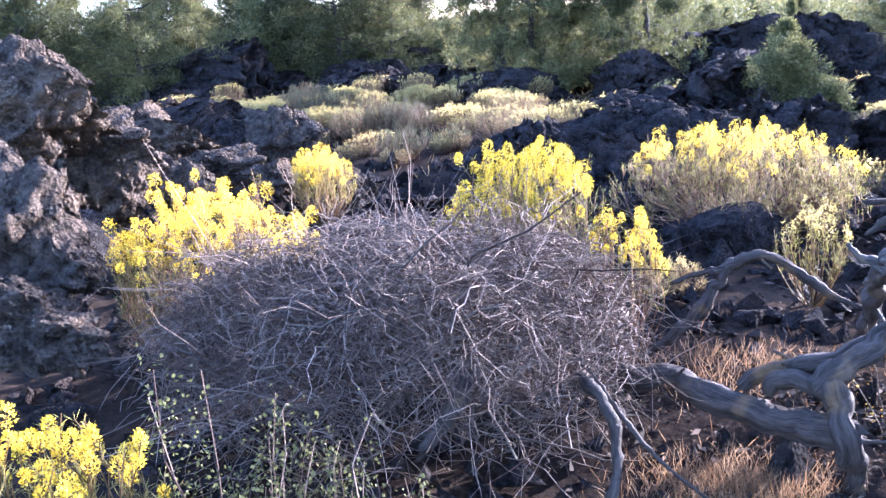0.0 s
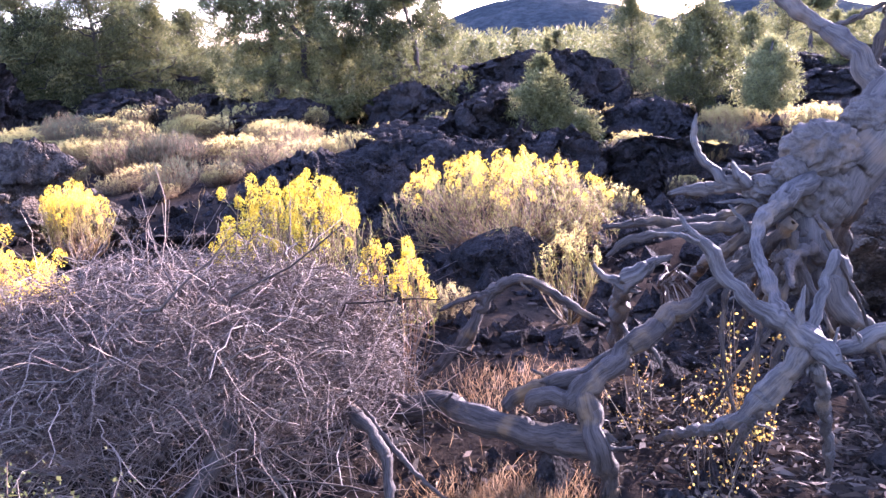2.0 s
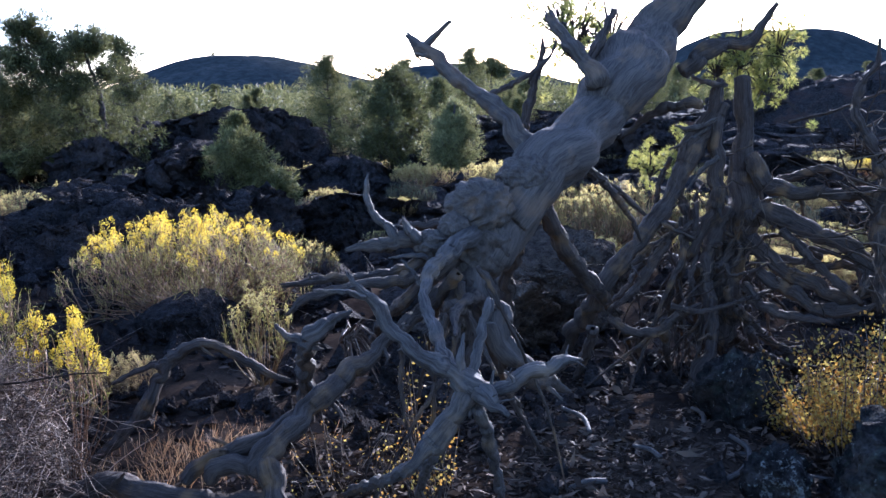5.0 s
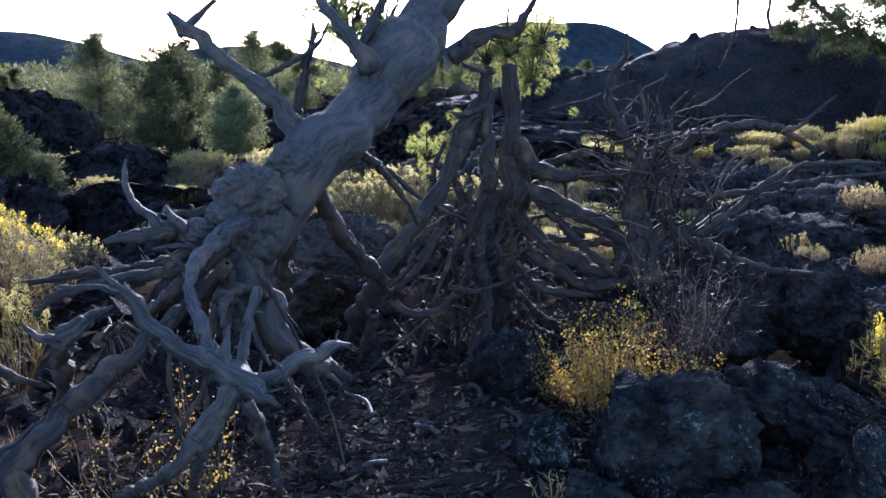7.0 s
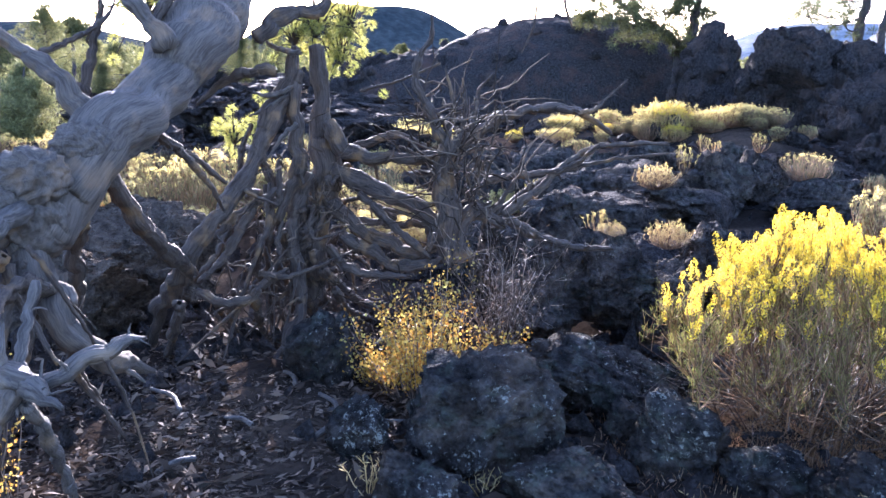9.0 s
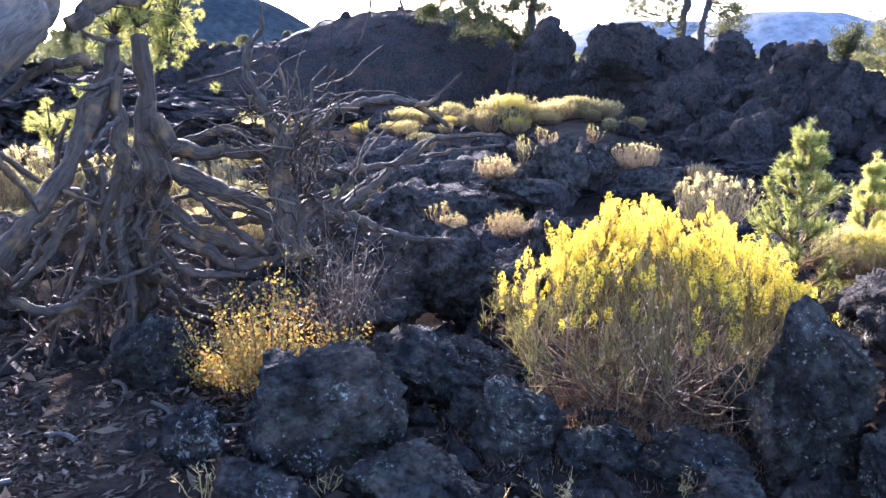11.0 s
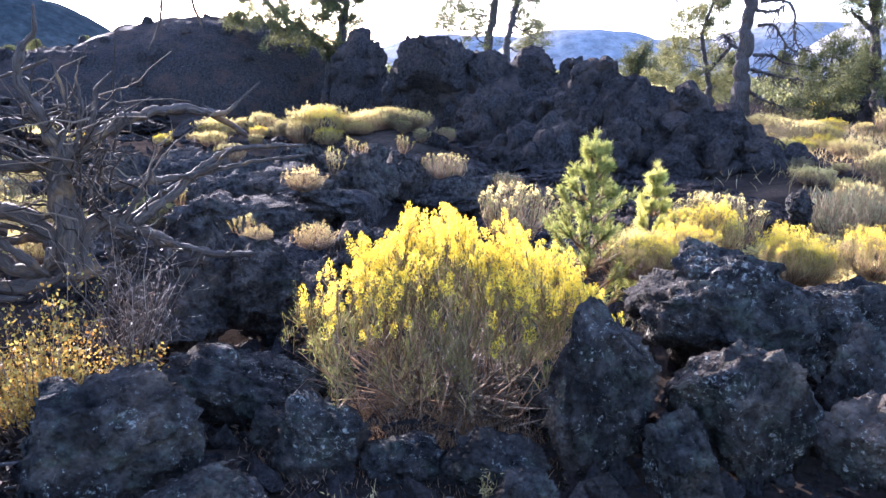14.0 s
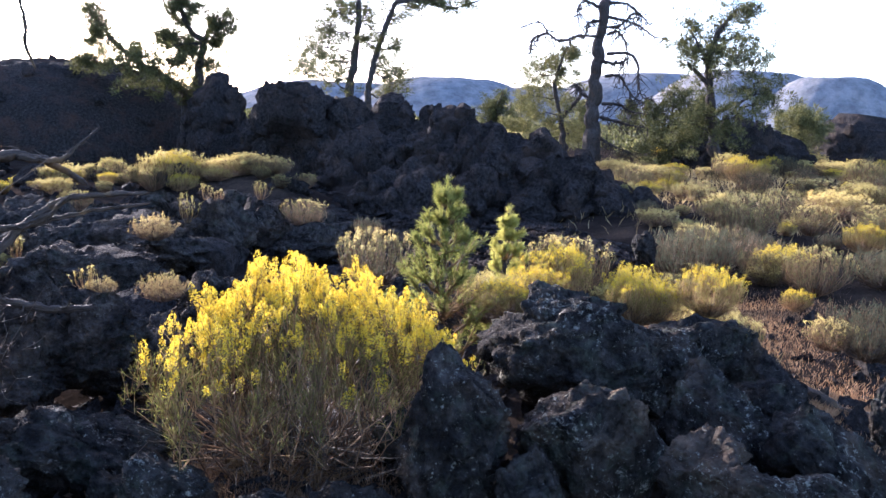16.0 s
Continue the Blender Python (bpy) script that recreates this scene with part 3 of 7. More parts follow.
boulder(5, (6.20, 1.91, 0.19), (0.34, 0.27, 0.21), -70, (0, 0), "blocky wall of cracked grey lava", WALLS)
boulder(6, (6.48, 0.64, 0.10), (0.31, 0.36, 0.41), -82, (0, 0), "dark cracked lava block", WALLS)
boulder(7, (11.07, 2.00, -0.06), (0.78, 0.69, 0.60), -78, (0, 0), "dark cracked lava block below the yellow belt", WALLS)
boulder(0, (10.48, 2.71, -0.09), (0.57, 0.55, 0.54), -74, (0, 0), "dark cracked lava block below the yellow belt", WALLS)
boulder(1, (11.77, 1.52, -0.05), (0.37, 0.44, 0.50), -82, (0, 0), "dark cracked lava block below the yellow belt", WALLS)
boulder(2, (9.66, 3.30, -0.01), (0.60, 0.52, 0.43), -69, (0, 0), "dark cracked lava block below the yellow belt", WALLS)
boulder(3, (9.37, 3.96, -0.04), (0.53, 0.50, 0.47), -65, (0, 0), "dark cracked lava block below the yellow belt", WALLS)
boulder(4, (11.59, 2.55, 0.09), (0.45, 0.40, 0.35), -76, (0, 0), "dark cracked lava block below the yellow belt", WALLS)
boulder(5, (11.25, 0.74, -0.08), (0.59, 0.47, 0.36), -85, (0, 0), "dark cracked lava block below the yellow belt", WALLS)
boulder(6, (8.99, 2.66, -0.18), (0.46, 0.36, 0.27), -72, (0, 0), "dark cracked lava block below the yellow belt", WALLS)
boulder(7, (9.56, 4.71, -0.05), (0.56, 0.51, 0.46), -62, (0, 0), "dark cracked lava block below the yellow belt", WALLS)
boulder(0, (5.47, 1.90, 0.20), (0.44, 0.38, 0.47), -66, (0, 0), "blocky wall of cracked grey lava", WALLS)
boulder(4, (3.05, 1.72, -0.22), (0.22, 0.2, 0.17), 60, (0, 0), GREY)
boulder(4, (3.35, -2.35, 0.05), (0.22, 0.22, 0.2), 5, (0, 0), GREY)
boulder(5, (2.75, -0.6, -0.2), (0.3, 0.26, 0.2), 90, (0, 0), GREY)
boulder(7, (2.72, -1.2, -0.12), (0.26, 0.2, 0.2), 20, (0, 0), GREY)
boulder(0, (4.6, -2.3, 0.15), (0.3, 0.2, 0.22), 40, (0, 0), GREY)
boulder(5, (5.9, -2.3, 0.08), (0.5, 0.4, 0.25), 60, (0, 0), GREY)
boulder(5, (9.6, 2.4, 0.1), (0.8, 0.7, 0.42), 65, (0, 0), "dark cracked lava block", WALLS)
boulder(7, (8.2, 2.6, 0.0), (0.8, 0.6, 0.45), 110, (0, 0), GREY, WALLS)
boulder(1, (6.9, 3.0, -0.05), (0.7, 0.6, 0.4), 110, (0, 0), GREY, WALLS)
# ledges of the same clinker, brown with sunlight put into the colour
boulder(4, (4.55, 4.55, 0.15), (0.85, 0.5, 0.5), 150, (0, 0), "brown lichened lava ledge under the leaning trunk", LEDGES)
boulder(6, (3.7, 4.4, 0.05), (0.7, 0.45, 0.45), 120, (0, 0), "brown lichened lava ledge under the leaning trunk", LEDGES)

# left blocks: sunlit tan painted into the colour, along with lichen crusts
boulder(0, (-2.06, 4.44, 1.31), (0.44, 0.40, 0.35), 25, (0, 25), "jagged tan-crusted lava block with sunlit tone in its colour", LEDGES)
boulder(1, (-1.94, 4.91, 1.10), (0.30, 0.28, 0.26), 22, (10, -15), "jagged tan-crusted lava block with sunlit tone in its colour", LEDGES)
boulder(2, (-1.88, 3.69, 0.89), (0.35, 0.36, 0.38), 27, (0, 30), "jagged tan-crusted lava block with sunlit tone in its colour", LEDGES)
boulder(3, (-1.65, 3.54, 0.73), (0.19, 0.21, 0.23), 25, (0, -20), "jagged tan-crusted lava block with sunlit tone in its colour", LEDGES)
boulder(0, (-1.90, 6.07, 0.94), (0.41, 0.32, 0.24), 17, (0, 15), "jagged tan-crusted lava block with sunlit tone in its colour", LEDGES)
boulder(1, (-1.48, 5.76, 0.77), (0.34, 0.28, 0.23), 14, (0, -12), "jagged tan-crusted lava block with sunlit tone in its colour", LEDGES)
boulder(2, (-1.30, 7.24, 0.79), (0.41, 0.38, 0.34), 10, (0, -8), "jagged tan-crusted lava block with sunlit tone in its colour", LEDGES)
boulder(3, (-2.46, 7.07, 1.06), (0.42, 0.34, 0.26), 19, (0, 10), "jagged tan-crusted lava block with sunlit tone in its colour", LEDGES)
boulder(1, (-1.70, 3.25, 0.60), (0.24, 0.23, 0.22), 28, (0, 20), "jagged tan-crusted lava block with sunlit tone in its colour", LEDGES)
boulder(2, (-2.79, 5.87, 1.51), (0.49, 0.39, 0.30), 25, (0, 12), "jagged tan-crusted lava block with sunlit tone in its colour", LEDGES)
boulder(3, (-1.08, 5.43, 0.76), (0.25, 0.22, 0.19), 11, (5, 10), "jagged tan-crusted lava block with sunlit tone in its colour", LEDGES)
boulder(0, (-1.75, 4.63, 0.88), (0.28, 0.25, 0.23), 21, (0, -10), "jagged tan-crusted lava block with sunlit tone in its colour", LEDGES)
boulder(1, (-1.48, 3.11, 0.56), (0.16, 0.14, 0.12), 25, (0, 5), "jagged tan-crusted lava block with sunlit tone in its colour", LEDGES)
boulder(2, (-1.48, 4.92, 0.78), (0.25, 0.24, 0.22), 17, (0, 14), "jagged tan-crusted lava block with sunlit tone in its colour", LEDGES)

boulder(5, (4.63, -1.19, 0.64), (0.32, 0.30, 0.27), -102, (0, -10), "peaked dark lava block on the rubble")
boulder(2, (4.66, -1.59, 0.48), (0.24, 0.22, 0.18), -107, (0, 0), "dark lava block on the rubble")
boulder(7, (11.47, 2.09, -0.05), (0.85, 0.82, 0.78), -78, (0, 0), "dark cracked lava block below the yellow belt", WALLS)
boulder(0, (11.08, 2.81, -0.07), (0.68, 0.68, 0.69), -74, (0, 0), "dark cracked lava block below the yellow belt", WALLS)
boulder(3, (12.18, 1.54, -0.03), (0.47, 0.56, 0.65), -82, (0, 0), "dark cracked lava block below the yellow belt", WALLS)
boulder(1, (11.07, 3.51, -0.11), (0.69, 0.63, 0.58), -71, (0, 0), "dark cracked lava block below the yellow belt", WALLS)
boulder(2, (10.80, 4.22, -0.08), (0.69, 0.63, 0.58), -67, (0, 0), "dark cracked lava block below the yellow belt", WALLS)
boulder(5, (10.68, 4.97, -0.07), (0.66, 0.62, 0.59), -63, (0, 0), "dark cracked lava block below the yellow belt", WALLS)
boulder(6, (12.65, 0.87, -0.13), (0.62, 0.58, 0.54), -85, (0, 0), "dark cracked lava block below the yellow belt", WALLS)
boulder(4, (12.18, 2.70, 0.11), (0.48, 0.44, 0.40), -76, (0, 0), "dark cracked lava block below the yellow belt", WALLS)
boulder(6, (12.16, 3.46, -0.01), (0.53, 0.47, 0.40), -73, (0, 0), "dark cracked lava block below the yellow belt", WALLS)
boulder(0, (12.08, 4.31, -0.01), (0.49, 0.43, 0.37), -69, (0, 0), "dark cracked lava block below the yellow belt", WALLS)
boulder(3, (13.15, 2.05, 0.17), (0.46, 0.42, 0.38), -80, (0, 0), "dark cracked lava block below the yellow belt", WALLS)

JAG = "jagged black clinker lava outcrop"
def outcrop(which, x, y, size, top, turn):
    # outcrops on the left take the clinker with sunlight in its colour
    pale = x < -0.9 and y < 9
    rock(PALE_CRAGS if pale else CRAGS, which, (x, y, top - size[2]), size, turn, "jagged lava outcrop with tan crusts and a painted sunlit tone" if pale else JAG, "lava_outcrop", "lava field")


outcrop(0, -0.2, 5.6, (0.7, 0.5, 0.4), 0.6, 60)
outcrop(1, -0.95, 7.2, (0.5, 0.4, 0.5), 0.78, 30)
outcrop(2, 0.95, 8.4, (0.75, 0.6, 0.7), 0.85, 100)
outcrop(3, 2.1, 8.6, (1.3, 1.0, 0.7), 0.75, 170)
outcrop(4, 3.6, 8.8, (1.2, 1.0, 0.7), 0.7, 220)
outcrop(0, 5.3, 8.6, (1.3, 1.1, 0.7), 0.55, 20)
outcrop(1, 6.9, 8.2, (1.3, 1.0, 0.6), 0.45, 70)
outcrop(2, 2.6, 11.5, (1.6, 1.2, 0.8), 0.8, 140)
outcrop(3, 4.6, 12.8, (2.0, 1.3, 0.9), 1.0, 60)
outcrop(4, 7.0, 11.8, (2.0, 1.4, 0.9), 0.7, 100)
outcrop(0, 9.0, 10.8, (1.8, 1.4, 0.8), 0.6, 150)
outcrop(1, 10.5, 8.6, (1.8, 1.4, 0.8), 0.5, 10)
outcrop(2, 8.8, 6.6, (1.6, 1.2, 0.7), 0.4, 50)
outcrop(3, -3.9, 8.5, (1.3, 1.1, 0.9), 1.25, 90)
outcrop(4, -3.2, 11.0, (1.6, 1.0, 0.8), 1.0, 0)
outcrop(1, -5.2, 7.0, (1.4, 1.2, 1.0), 1.7, 30)
outcrop(2, 11.5, 5.6, (1.5, 1.3, 0.7), 0.45, 80)
outcrop(4, 12.6, 2.6, (1.4, 1.2, 0.6), 0.3, 120)
outcrop(0, 13.5, 8.5, (1.8, 1.5, 0.8), 0.5, 15)
outcrop(1, 16.5, 11.0, (2.2, 1.6, 0.9), 0.7, 75)
outcrop(2, 20.0, 13.5, (2.4, 1.8, 1.0), 0.9, 140)
outcrop(3, 14.0, 13.0, (2.2, 1.6, 0.9), 0.8, 30)
outcrop(3, 17.6, 0.2, (1.6, 1.3, 0.6), 0.2, 10)
outcrop(4, 15.2, -0.6, (1.3, 1.1, 0.5), 0.1, 70)
outcrop(0, 19.0, -2.6, (1.6, 1.2, 0.6), 0.2, 130)
outcrop(1, 12.4, -0.4, (1.0, 0.8, 0.4), 0.02, 200)
outcrop(3, 8.7, -1.25, (0.7, 0.5, 0.35), 0.1, 20)
outcrop(4, 10.4, -1.75, (0.8, 0.6, 0.4), 0.08, 90)
outcrop(0, 13.2, -2.3, (1.0, 0.7, 0.45), 0.08, 160)
outcrop(2, 16.2, -2.7, (1.3, 0.9, 0.5), 0.15, 30)
outcrop(1, 10.0, -0.3, (0.7, 0.6, 0.35), 0.02, 70)
outcrop(2, 22.0, -4.2, (1.7, 1.1, 0.5), 0.25, 30)
rng = np.random.default_rng(5)
for i in range(46):                                   # the dark edge of the flow, below the far trees
    a = radians(rng.uniform(-34, 50))
    d = rng.uniform(19, 26)
    s = rng.uniform(0.9, 1.9)
    rock(CRAGS, int(rng.integers(5)), (d * math.sin(a), d * math.cos(a), gz(d * math.sin(a), d * math.cos(a)) + 0.12 * s), (s * 1.3, s, s * rng.uniform(0.45, 0.75)), rng.uniform(0, 360), JAG, "lava_outcrop", "lava field")
for i in range(150):                                  # loose clinker between the outcrops
    a, d = radians(rng.uniform(-32, 97)), rng.uniform(5.5, 19)
    x, y = d * math.sin(a), d * math.cos(a)
    if x < 2 and 9.5 < y:
        continue
    s = rng.uniform(0.12, 0.45)
    rock(DARK_BLOCKS, int(rng.integers(5)), (x, y, gz(x, y) + 0.3 * s), (s * 1.2, s, s * 0.8), rng.uniform(0, 360), "loose block of black clinker lava", "lava_block", "lava blocks")


for i in range(34):                                   # rough lava between the dome and the cones
    a, d = radians(rng.uniform(40, 66)), rng.uniform(20, 60)
    s = rng.uniform(0.8, 1.6) * d / 30
    rock(CRAGS, int(rng.integers(5)), (d * math.sin(a), d * math.cos(a), 0.1), (s * 1.5, s, s * 0.35), rng.uniform(0, 360), JAG, "lava_outcrop", "lava field")


def mound(name, cx, cy, rx, ry, top, seed, label, mat, rough, power=2.0, turn=0.0, level=6, blocks=40, cave=None):
    """A great hump of lava: a displaced dome."""
    v, f = ball(level)
    keep = v.copy()
    e = unit(np.sign(v) * np.abs(v) ** (2.0 / power))
    p = e * np.array([rx, ry, top])
    c, s = math.cos(radians(turn)), math.sin(radians(turn))
    p[:, :2] = p[:, :2] @ np.array([[c, s], [-s, c]])
    p += np.array([cx, cy, -0.5])
    big, fine = noise_at(p + seed, 0.55, 1, 5), noise_at(p + seed, 2.2, 1, 4)
    p += unit(keep) * (rough * ((big - 1.1) * 0.55 + (fine - 1.1) * 0.3))[:, None]
    p += unit(keep) * (rough * 0.12 * (noise_at(p + seed, 7.0, 1, 3) - 1.1))[:, None]
    p += np.stack([noise_at(p + 5, 1.4), noise_at(p + 15, 1.4), noise_at(p + 25, 1.4)], -1) * rough * 0.35
    if cave:                                           # a hollow under an overhang: place, radius, depth
        near = np.exp(-(np.linalg.norm((p - cave[:3]) / (1.2, 1.0, 0.9), axis=1) / cave[3]) ** 4)
        p[:, 0] += near * cave[4]
    owner = tagged(new(name, solid(name, p, f, mat, smooth=True)), label, "rock")
    rng = np.random.default_rng(seed)
    outer = np.nonzero(p[:, 2] > 0.1)[0]
    for i in rng.choice(outer, blocks, replace=False):     # clinker blocks stuck in its sides
        ob = new("block", DARK_BLOCKS[int(rng.integers(5))])
        ob.parent = owner
        k = rng.uniform(0.12, 0.34)
        ob.matrix_world = Matrix.LocRotScale(p[i] - unit(keep[i]) * k * 0.3, Euler(rng.uniform(0, 6, 3)), (k * 1.3, k, k * 0.9))
        tagged(ob)


mound("lava_mound", 29.3, 10.6, 6.4, 4.6, 3.5, 3, "broad smooth dome of black cinder and lava", CINDER, 0.25, turn=112)
mound("lava_mound", 26.9, 13.8, 5.0, 3.8, 2.34, 8, "low shoulder of the black cinder dome", CINDER, 0.3, turn=118)
mound("lava_crag", 21.6, 2.25, 1.5, 1.4, 3.0, 9, "steep craggy lava pinnacle of brown clinker", LAVA, 0.45, 4.5, cave=(20.1, 2.5, 0.45, 1.0, 1.1))
mound("lava_crag", 21.7, 1.0, 1.1, 1.2, 2.6, 12, "craggy shoulder of brown clinker lava", LAVA, 0.45, 4.0)
mound("lava_crag", 22.0, -0.05, 1.0, 0.85, 2.85, 13, "squared clinker stack beside the pinnacle", LAVA, 0.45, 5.0)
mound("lava_crag", 21.6, -1.3, 1.0, 0.9, 2.35, 16, "pointed end of the lava ridge", LAVA, 0.5, 2.6, level=5)
mound("lava_crag", 20.6, -0.6, 1.2, 1.5, 1.7, 18, "broken foot of the lava ridge", LAVA, 0.5, 3.0, level=5)
mound("lava_crag", 20.6, -2.4, 1.2, 1.1, 1.5, 41, "low broken end of the lava ridge", LAVA, 0.6, 2.4, level=5)
mound("lava_crag", 19.8, -3.4, 1.2, 1.2, 0.85, 43, "low broken end of the lava ridge", LAVA, 0.5, 2.2, level=5)
for cx, cy, rx, ry, top, seed in ((18.9, -1.5, 1.5, 1.2, 2.25, 51), (17.6, -2.1, 1.4, 1.0, 1.8, 52), (16.9, -2.95, 1.3, 1.0, 1.45, 53), (16.7, -3.75, 1.1, 0.95, 1.12, 54), (16.9, -4.5, 1.1, 0.8, 0.92, 55), (18.9, 0.3, 1.6, 1.5, 1.6, 56), (16.4, -0.9, 1.4, 1.4, 0.85, 57)):
    mound("lava_crag", cx, cy, rx, ry, top, seed, "slope of loose dark clinker below the lava ridge", LAVA, 0.75, 2.4, level=5)
mound("lava_crag", 25.0, 4.75, 1.2, 0.95, 3.15, 21, "squared lava knob beside the dome", LAVA, 0.5, 4.0, level=5)
mound("lava_crag", 24.8, 16.5, 1.8, 1.6, 2.2, 23, "dark lava knob at the foot of the dome", LAVA, 0.8, 2.2, level=5)
mound("lava_crag", 31.5, -13.2, 2.2, 2.6, 2.3, 27, "dark lava hump under the trees", LAVA, 0.8, 2.2, level=5)
mound("lava_crag", 40.0, -22.5, 3.6, 3.4, 3.3, 34, "dark lava butte beyond the meadow", LAVA, 0.4, 4.5, level=5)
outcrop(2, 1.4, 16.2, (1.7, 0.9, 0.8), 1.0, 30)
outcrop(4, 4.1, 16.1, (1.7, 0.9, 0.8), 1.0, 110)


for i in range(64):                                   # dark rubble at the foot of the ridge
    a, d = radians(rng.uniform(84, 106)), rng.uniform(10, 20)
    s = rng.uniform(0.35, 0.9)
    x, y = d * math.sin(a), d * math.cos(a)
    rock(CRAGS, int(rng.integers(5)), (x, y, gz(x, y) + 0.02), (s * 1.2, s, s * rng.uniform(0.3, 0.5)), rng.uniform(0, 360), JAG, "lava_outcrop", "lava field")


def rubble():
    """Broken clinker strewn over the ground between the larger rocks."""
    rng = np.random.default_rng(17)
    n = 12000
    a, d = np.radians(rng.uniform(-36, 122, n)), 2.2 * 10.5 ** rng.uniform(0, 1, n)
    x, y = d * np.sin(a), d * np.cos(a)
    flat = (x < 2.2) & (y > 9.3) | (a > radians(99)) & (d > 8.5)
    litter_bed = (np.abs(x - 2.9) < 1.0) & (np.abs(y - 2.3) < 0.7)
    keep = ~(flat | litter_bed & (rng.uniform(size=n) > 0.12) | (x < 2.0) & (d < 4) & (rng.uniform(size=n) > 0.2))
    x, y, d = x[keep], y[keep], d[keep]
    n = len(x)
    corner = np.array([(1, 0, 0), (-1, 0, 0), (0, 1, 0), (0, -1, 0), (0, 0, 1), (0, 0, -1)], float)
    size = np.minimum(rng.gamma(2.0, 0.014, n) * (0.6 + 0.13 * d) + 0.012, 0.12)
    v = corner[None] * rng.uniform(0.5, 1.2, (n, 6, 3)) + rng.normal(size=(n, 6, 3)) * 0.32
    v = v * size[:, None, None] + np.stack([x, y, ground_height(x, y) + 0.25 * size], -1)[:, None]
    f = np.array([(0, 2, 4), (2, 1, 4), (1, 3, 4), (3, 0, 4), (2, 0, 5), (1, 2, 5), (3, 1, 5), (0, 3, 5)])
    f = f[None] + 6 * np.arange(n)[:, None, None]
    tagged(new("rubble", solid("rubble", v.reshape(-1, 3), f.reshape(-1, 3), LAVA, smooth=False)), "broken black clinker strewn over the ground", "rubble", kind="stuff")


rubble()


# ---- dead wood ----
def limb(owner, name, bends, mat, seed, spurs=1, sides=26, gnarl=0.15, tail=()):
    """One limb of a dead tree (bends: place and radius), with the broken spurs that it carries."""
    at = (np.asarray([*bends, *tail]) - np.array([*owner.location, 0])) * (1, 1, 1, 0.84 if tail else 0.7)
    ob = part(name, limb_mesh(name, at, 0, 0, mat, seed, sides, gnarl, 0.0, 0.26), owner)
    rng = np.random.default_rng(seed + 7000)
    for n in range(spurs + 1):
        k = rng.uniform(0.15, 0.95) * (len(at) - 1)
        i = min(int(k), len(at) - 2)
        start = (at[i] + (at[i + 1] - at[i]) * (k - i))
        r = start[3] * rng.uniform(0.25, 0.5)
        start = start[:3]
        way = unit(unit(at[i + 1] - at[i])[:3] * 0.6 + unit(rng.normal(size=3)) + (0, 0, 0.15))
        long = min(rng.uniform(3.0, 7) * r + 0.02, 0.18)
        line = [start, start + way * long * 0.5 + rng.normal(size=3) * r, start + way * long + rng.normal(size=3) * r * 1.5]
        part("spur", limb_mesh("spur", line, r, r * 0.35, mat, seed + 900 + n, 9, 0.18, 0.0, 0.35), ob)


snag = thing("root_snag", (1.68, 1.95, 0.0), "silvery star-shaped root snag with splayed bare arms", "dead wood")
limb(snag, "branch", [(1.63, 1.90, 0.74, 0.044), (1.59, 1.94, 0.79, 0.041), (1.54, 1.96, 0.82, 0.036), (1.49, 1.99, 0.86, 0.034), (1.46, 2.01, 0.91, 0.032), (1.43, 2.05, 0.97, 0.029), (1.40, 2.08, 1.02, 0.023), (1.37, 2.10, 1.06, 0.015), (1.36, 2.12, 1.09, 0.008)], DRIFT, 101, 1)
limb(snag, "branch", [(1.37, 2.05, 1.03, 0.013), (1.33, 2.06, 1.05, 0.011), (1.28, 2.07, 1.06, 0.010), (1.23, 2.08, 1.07, 0.006)], DRIFT, 102, 0)
limb(snag, "branch", [(1.63, 1.94, 0.77, 0.031), (1.66, 2.07, 0.79, 0.031), (1.71, 2.18, 0.83, 0.028), (1.76, 2.30, 0.87, 0.029), (1.82, 2.40, 0.92, 0.032), (1.90, 2.49, 0.96, 0.040), (2.01, 2.56, 0.99, 0.047), (2.12, 2.62, 1.02, 0.056), (2.24, 2.67, 1.04, 0.064)], DRIFT, 103, 1)
limb(snag, "branch", [(1.66, 1.91, 0.74, 0.026), (1.70, 1.95, 0.82, 0.023), (1.75, 1.98, 0.89, 0.024), (1.79, 2.00, 0.95, 0.020), (1.81, 2.02, 0.96, 0.008)], DRIFT, 104, 0)
limb(snag, "branch", [(1.65, 1.89, 0.73, 0.036), (1.71, 1.86, 0.73, 0.036), (1.79, 1.82, 0.76, 0.038), (1.85, 1.79, 0.78, 0.033), (1.90, 1.77, 0.80, 0.024), (1.94, 1.75, 0.80, 0.009)], DRIFT, 105, 2)
limb(snag, "branch", [(1.73, 1.81, 0.76, 0.010), (1.72, 1.81, 0.78, 0.009), (1.70, 1.81, 0.80, 0.004)], DRIFT, 106, 0)
limb(snag, "leg", [(1.62, 1.90, 0.72, 0.055), (1.57, 1.93, 0.64, 0.054), (1.52, 1.95, 0.57, 0.045), (1.47, 1.98, 0.51, 0.033), (1.52, 2.21, 0.36, 0.029), (1.57, 2.45, 0.23, 0.028), (1.61, 2.68, 0.09, 0.021)], DRIFT, 107, 1)
limb(snag, "leg", [(1.58, 1.96, 0.58, 0.026), (1.66, 2.16, 0.41, 0.027), (1.75, 2.35, 0.23, 0.025), (1.85, 2.53, 0.04, 0.023)], DRIFT, 108, 0)
limb(snag, "leg", [(1.64, 1.87, 0.68, 0.029), (1.76, 1.98, 0.54, 0.029), (1.87, 2.09, 0.38, 0.028), (1.97, 2.18, 0.21, 0.025), (2.07, 2.29, 0.05, 0.016)], DRIFT, 109, 0)
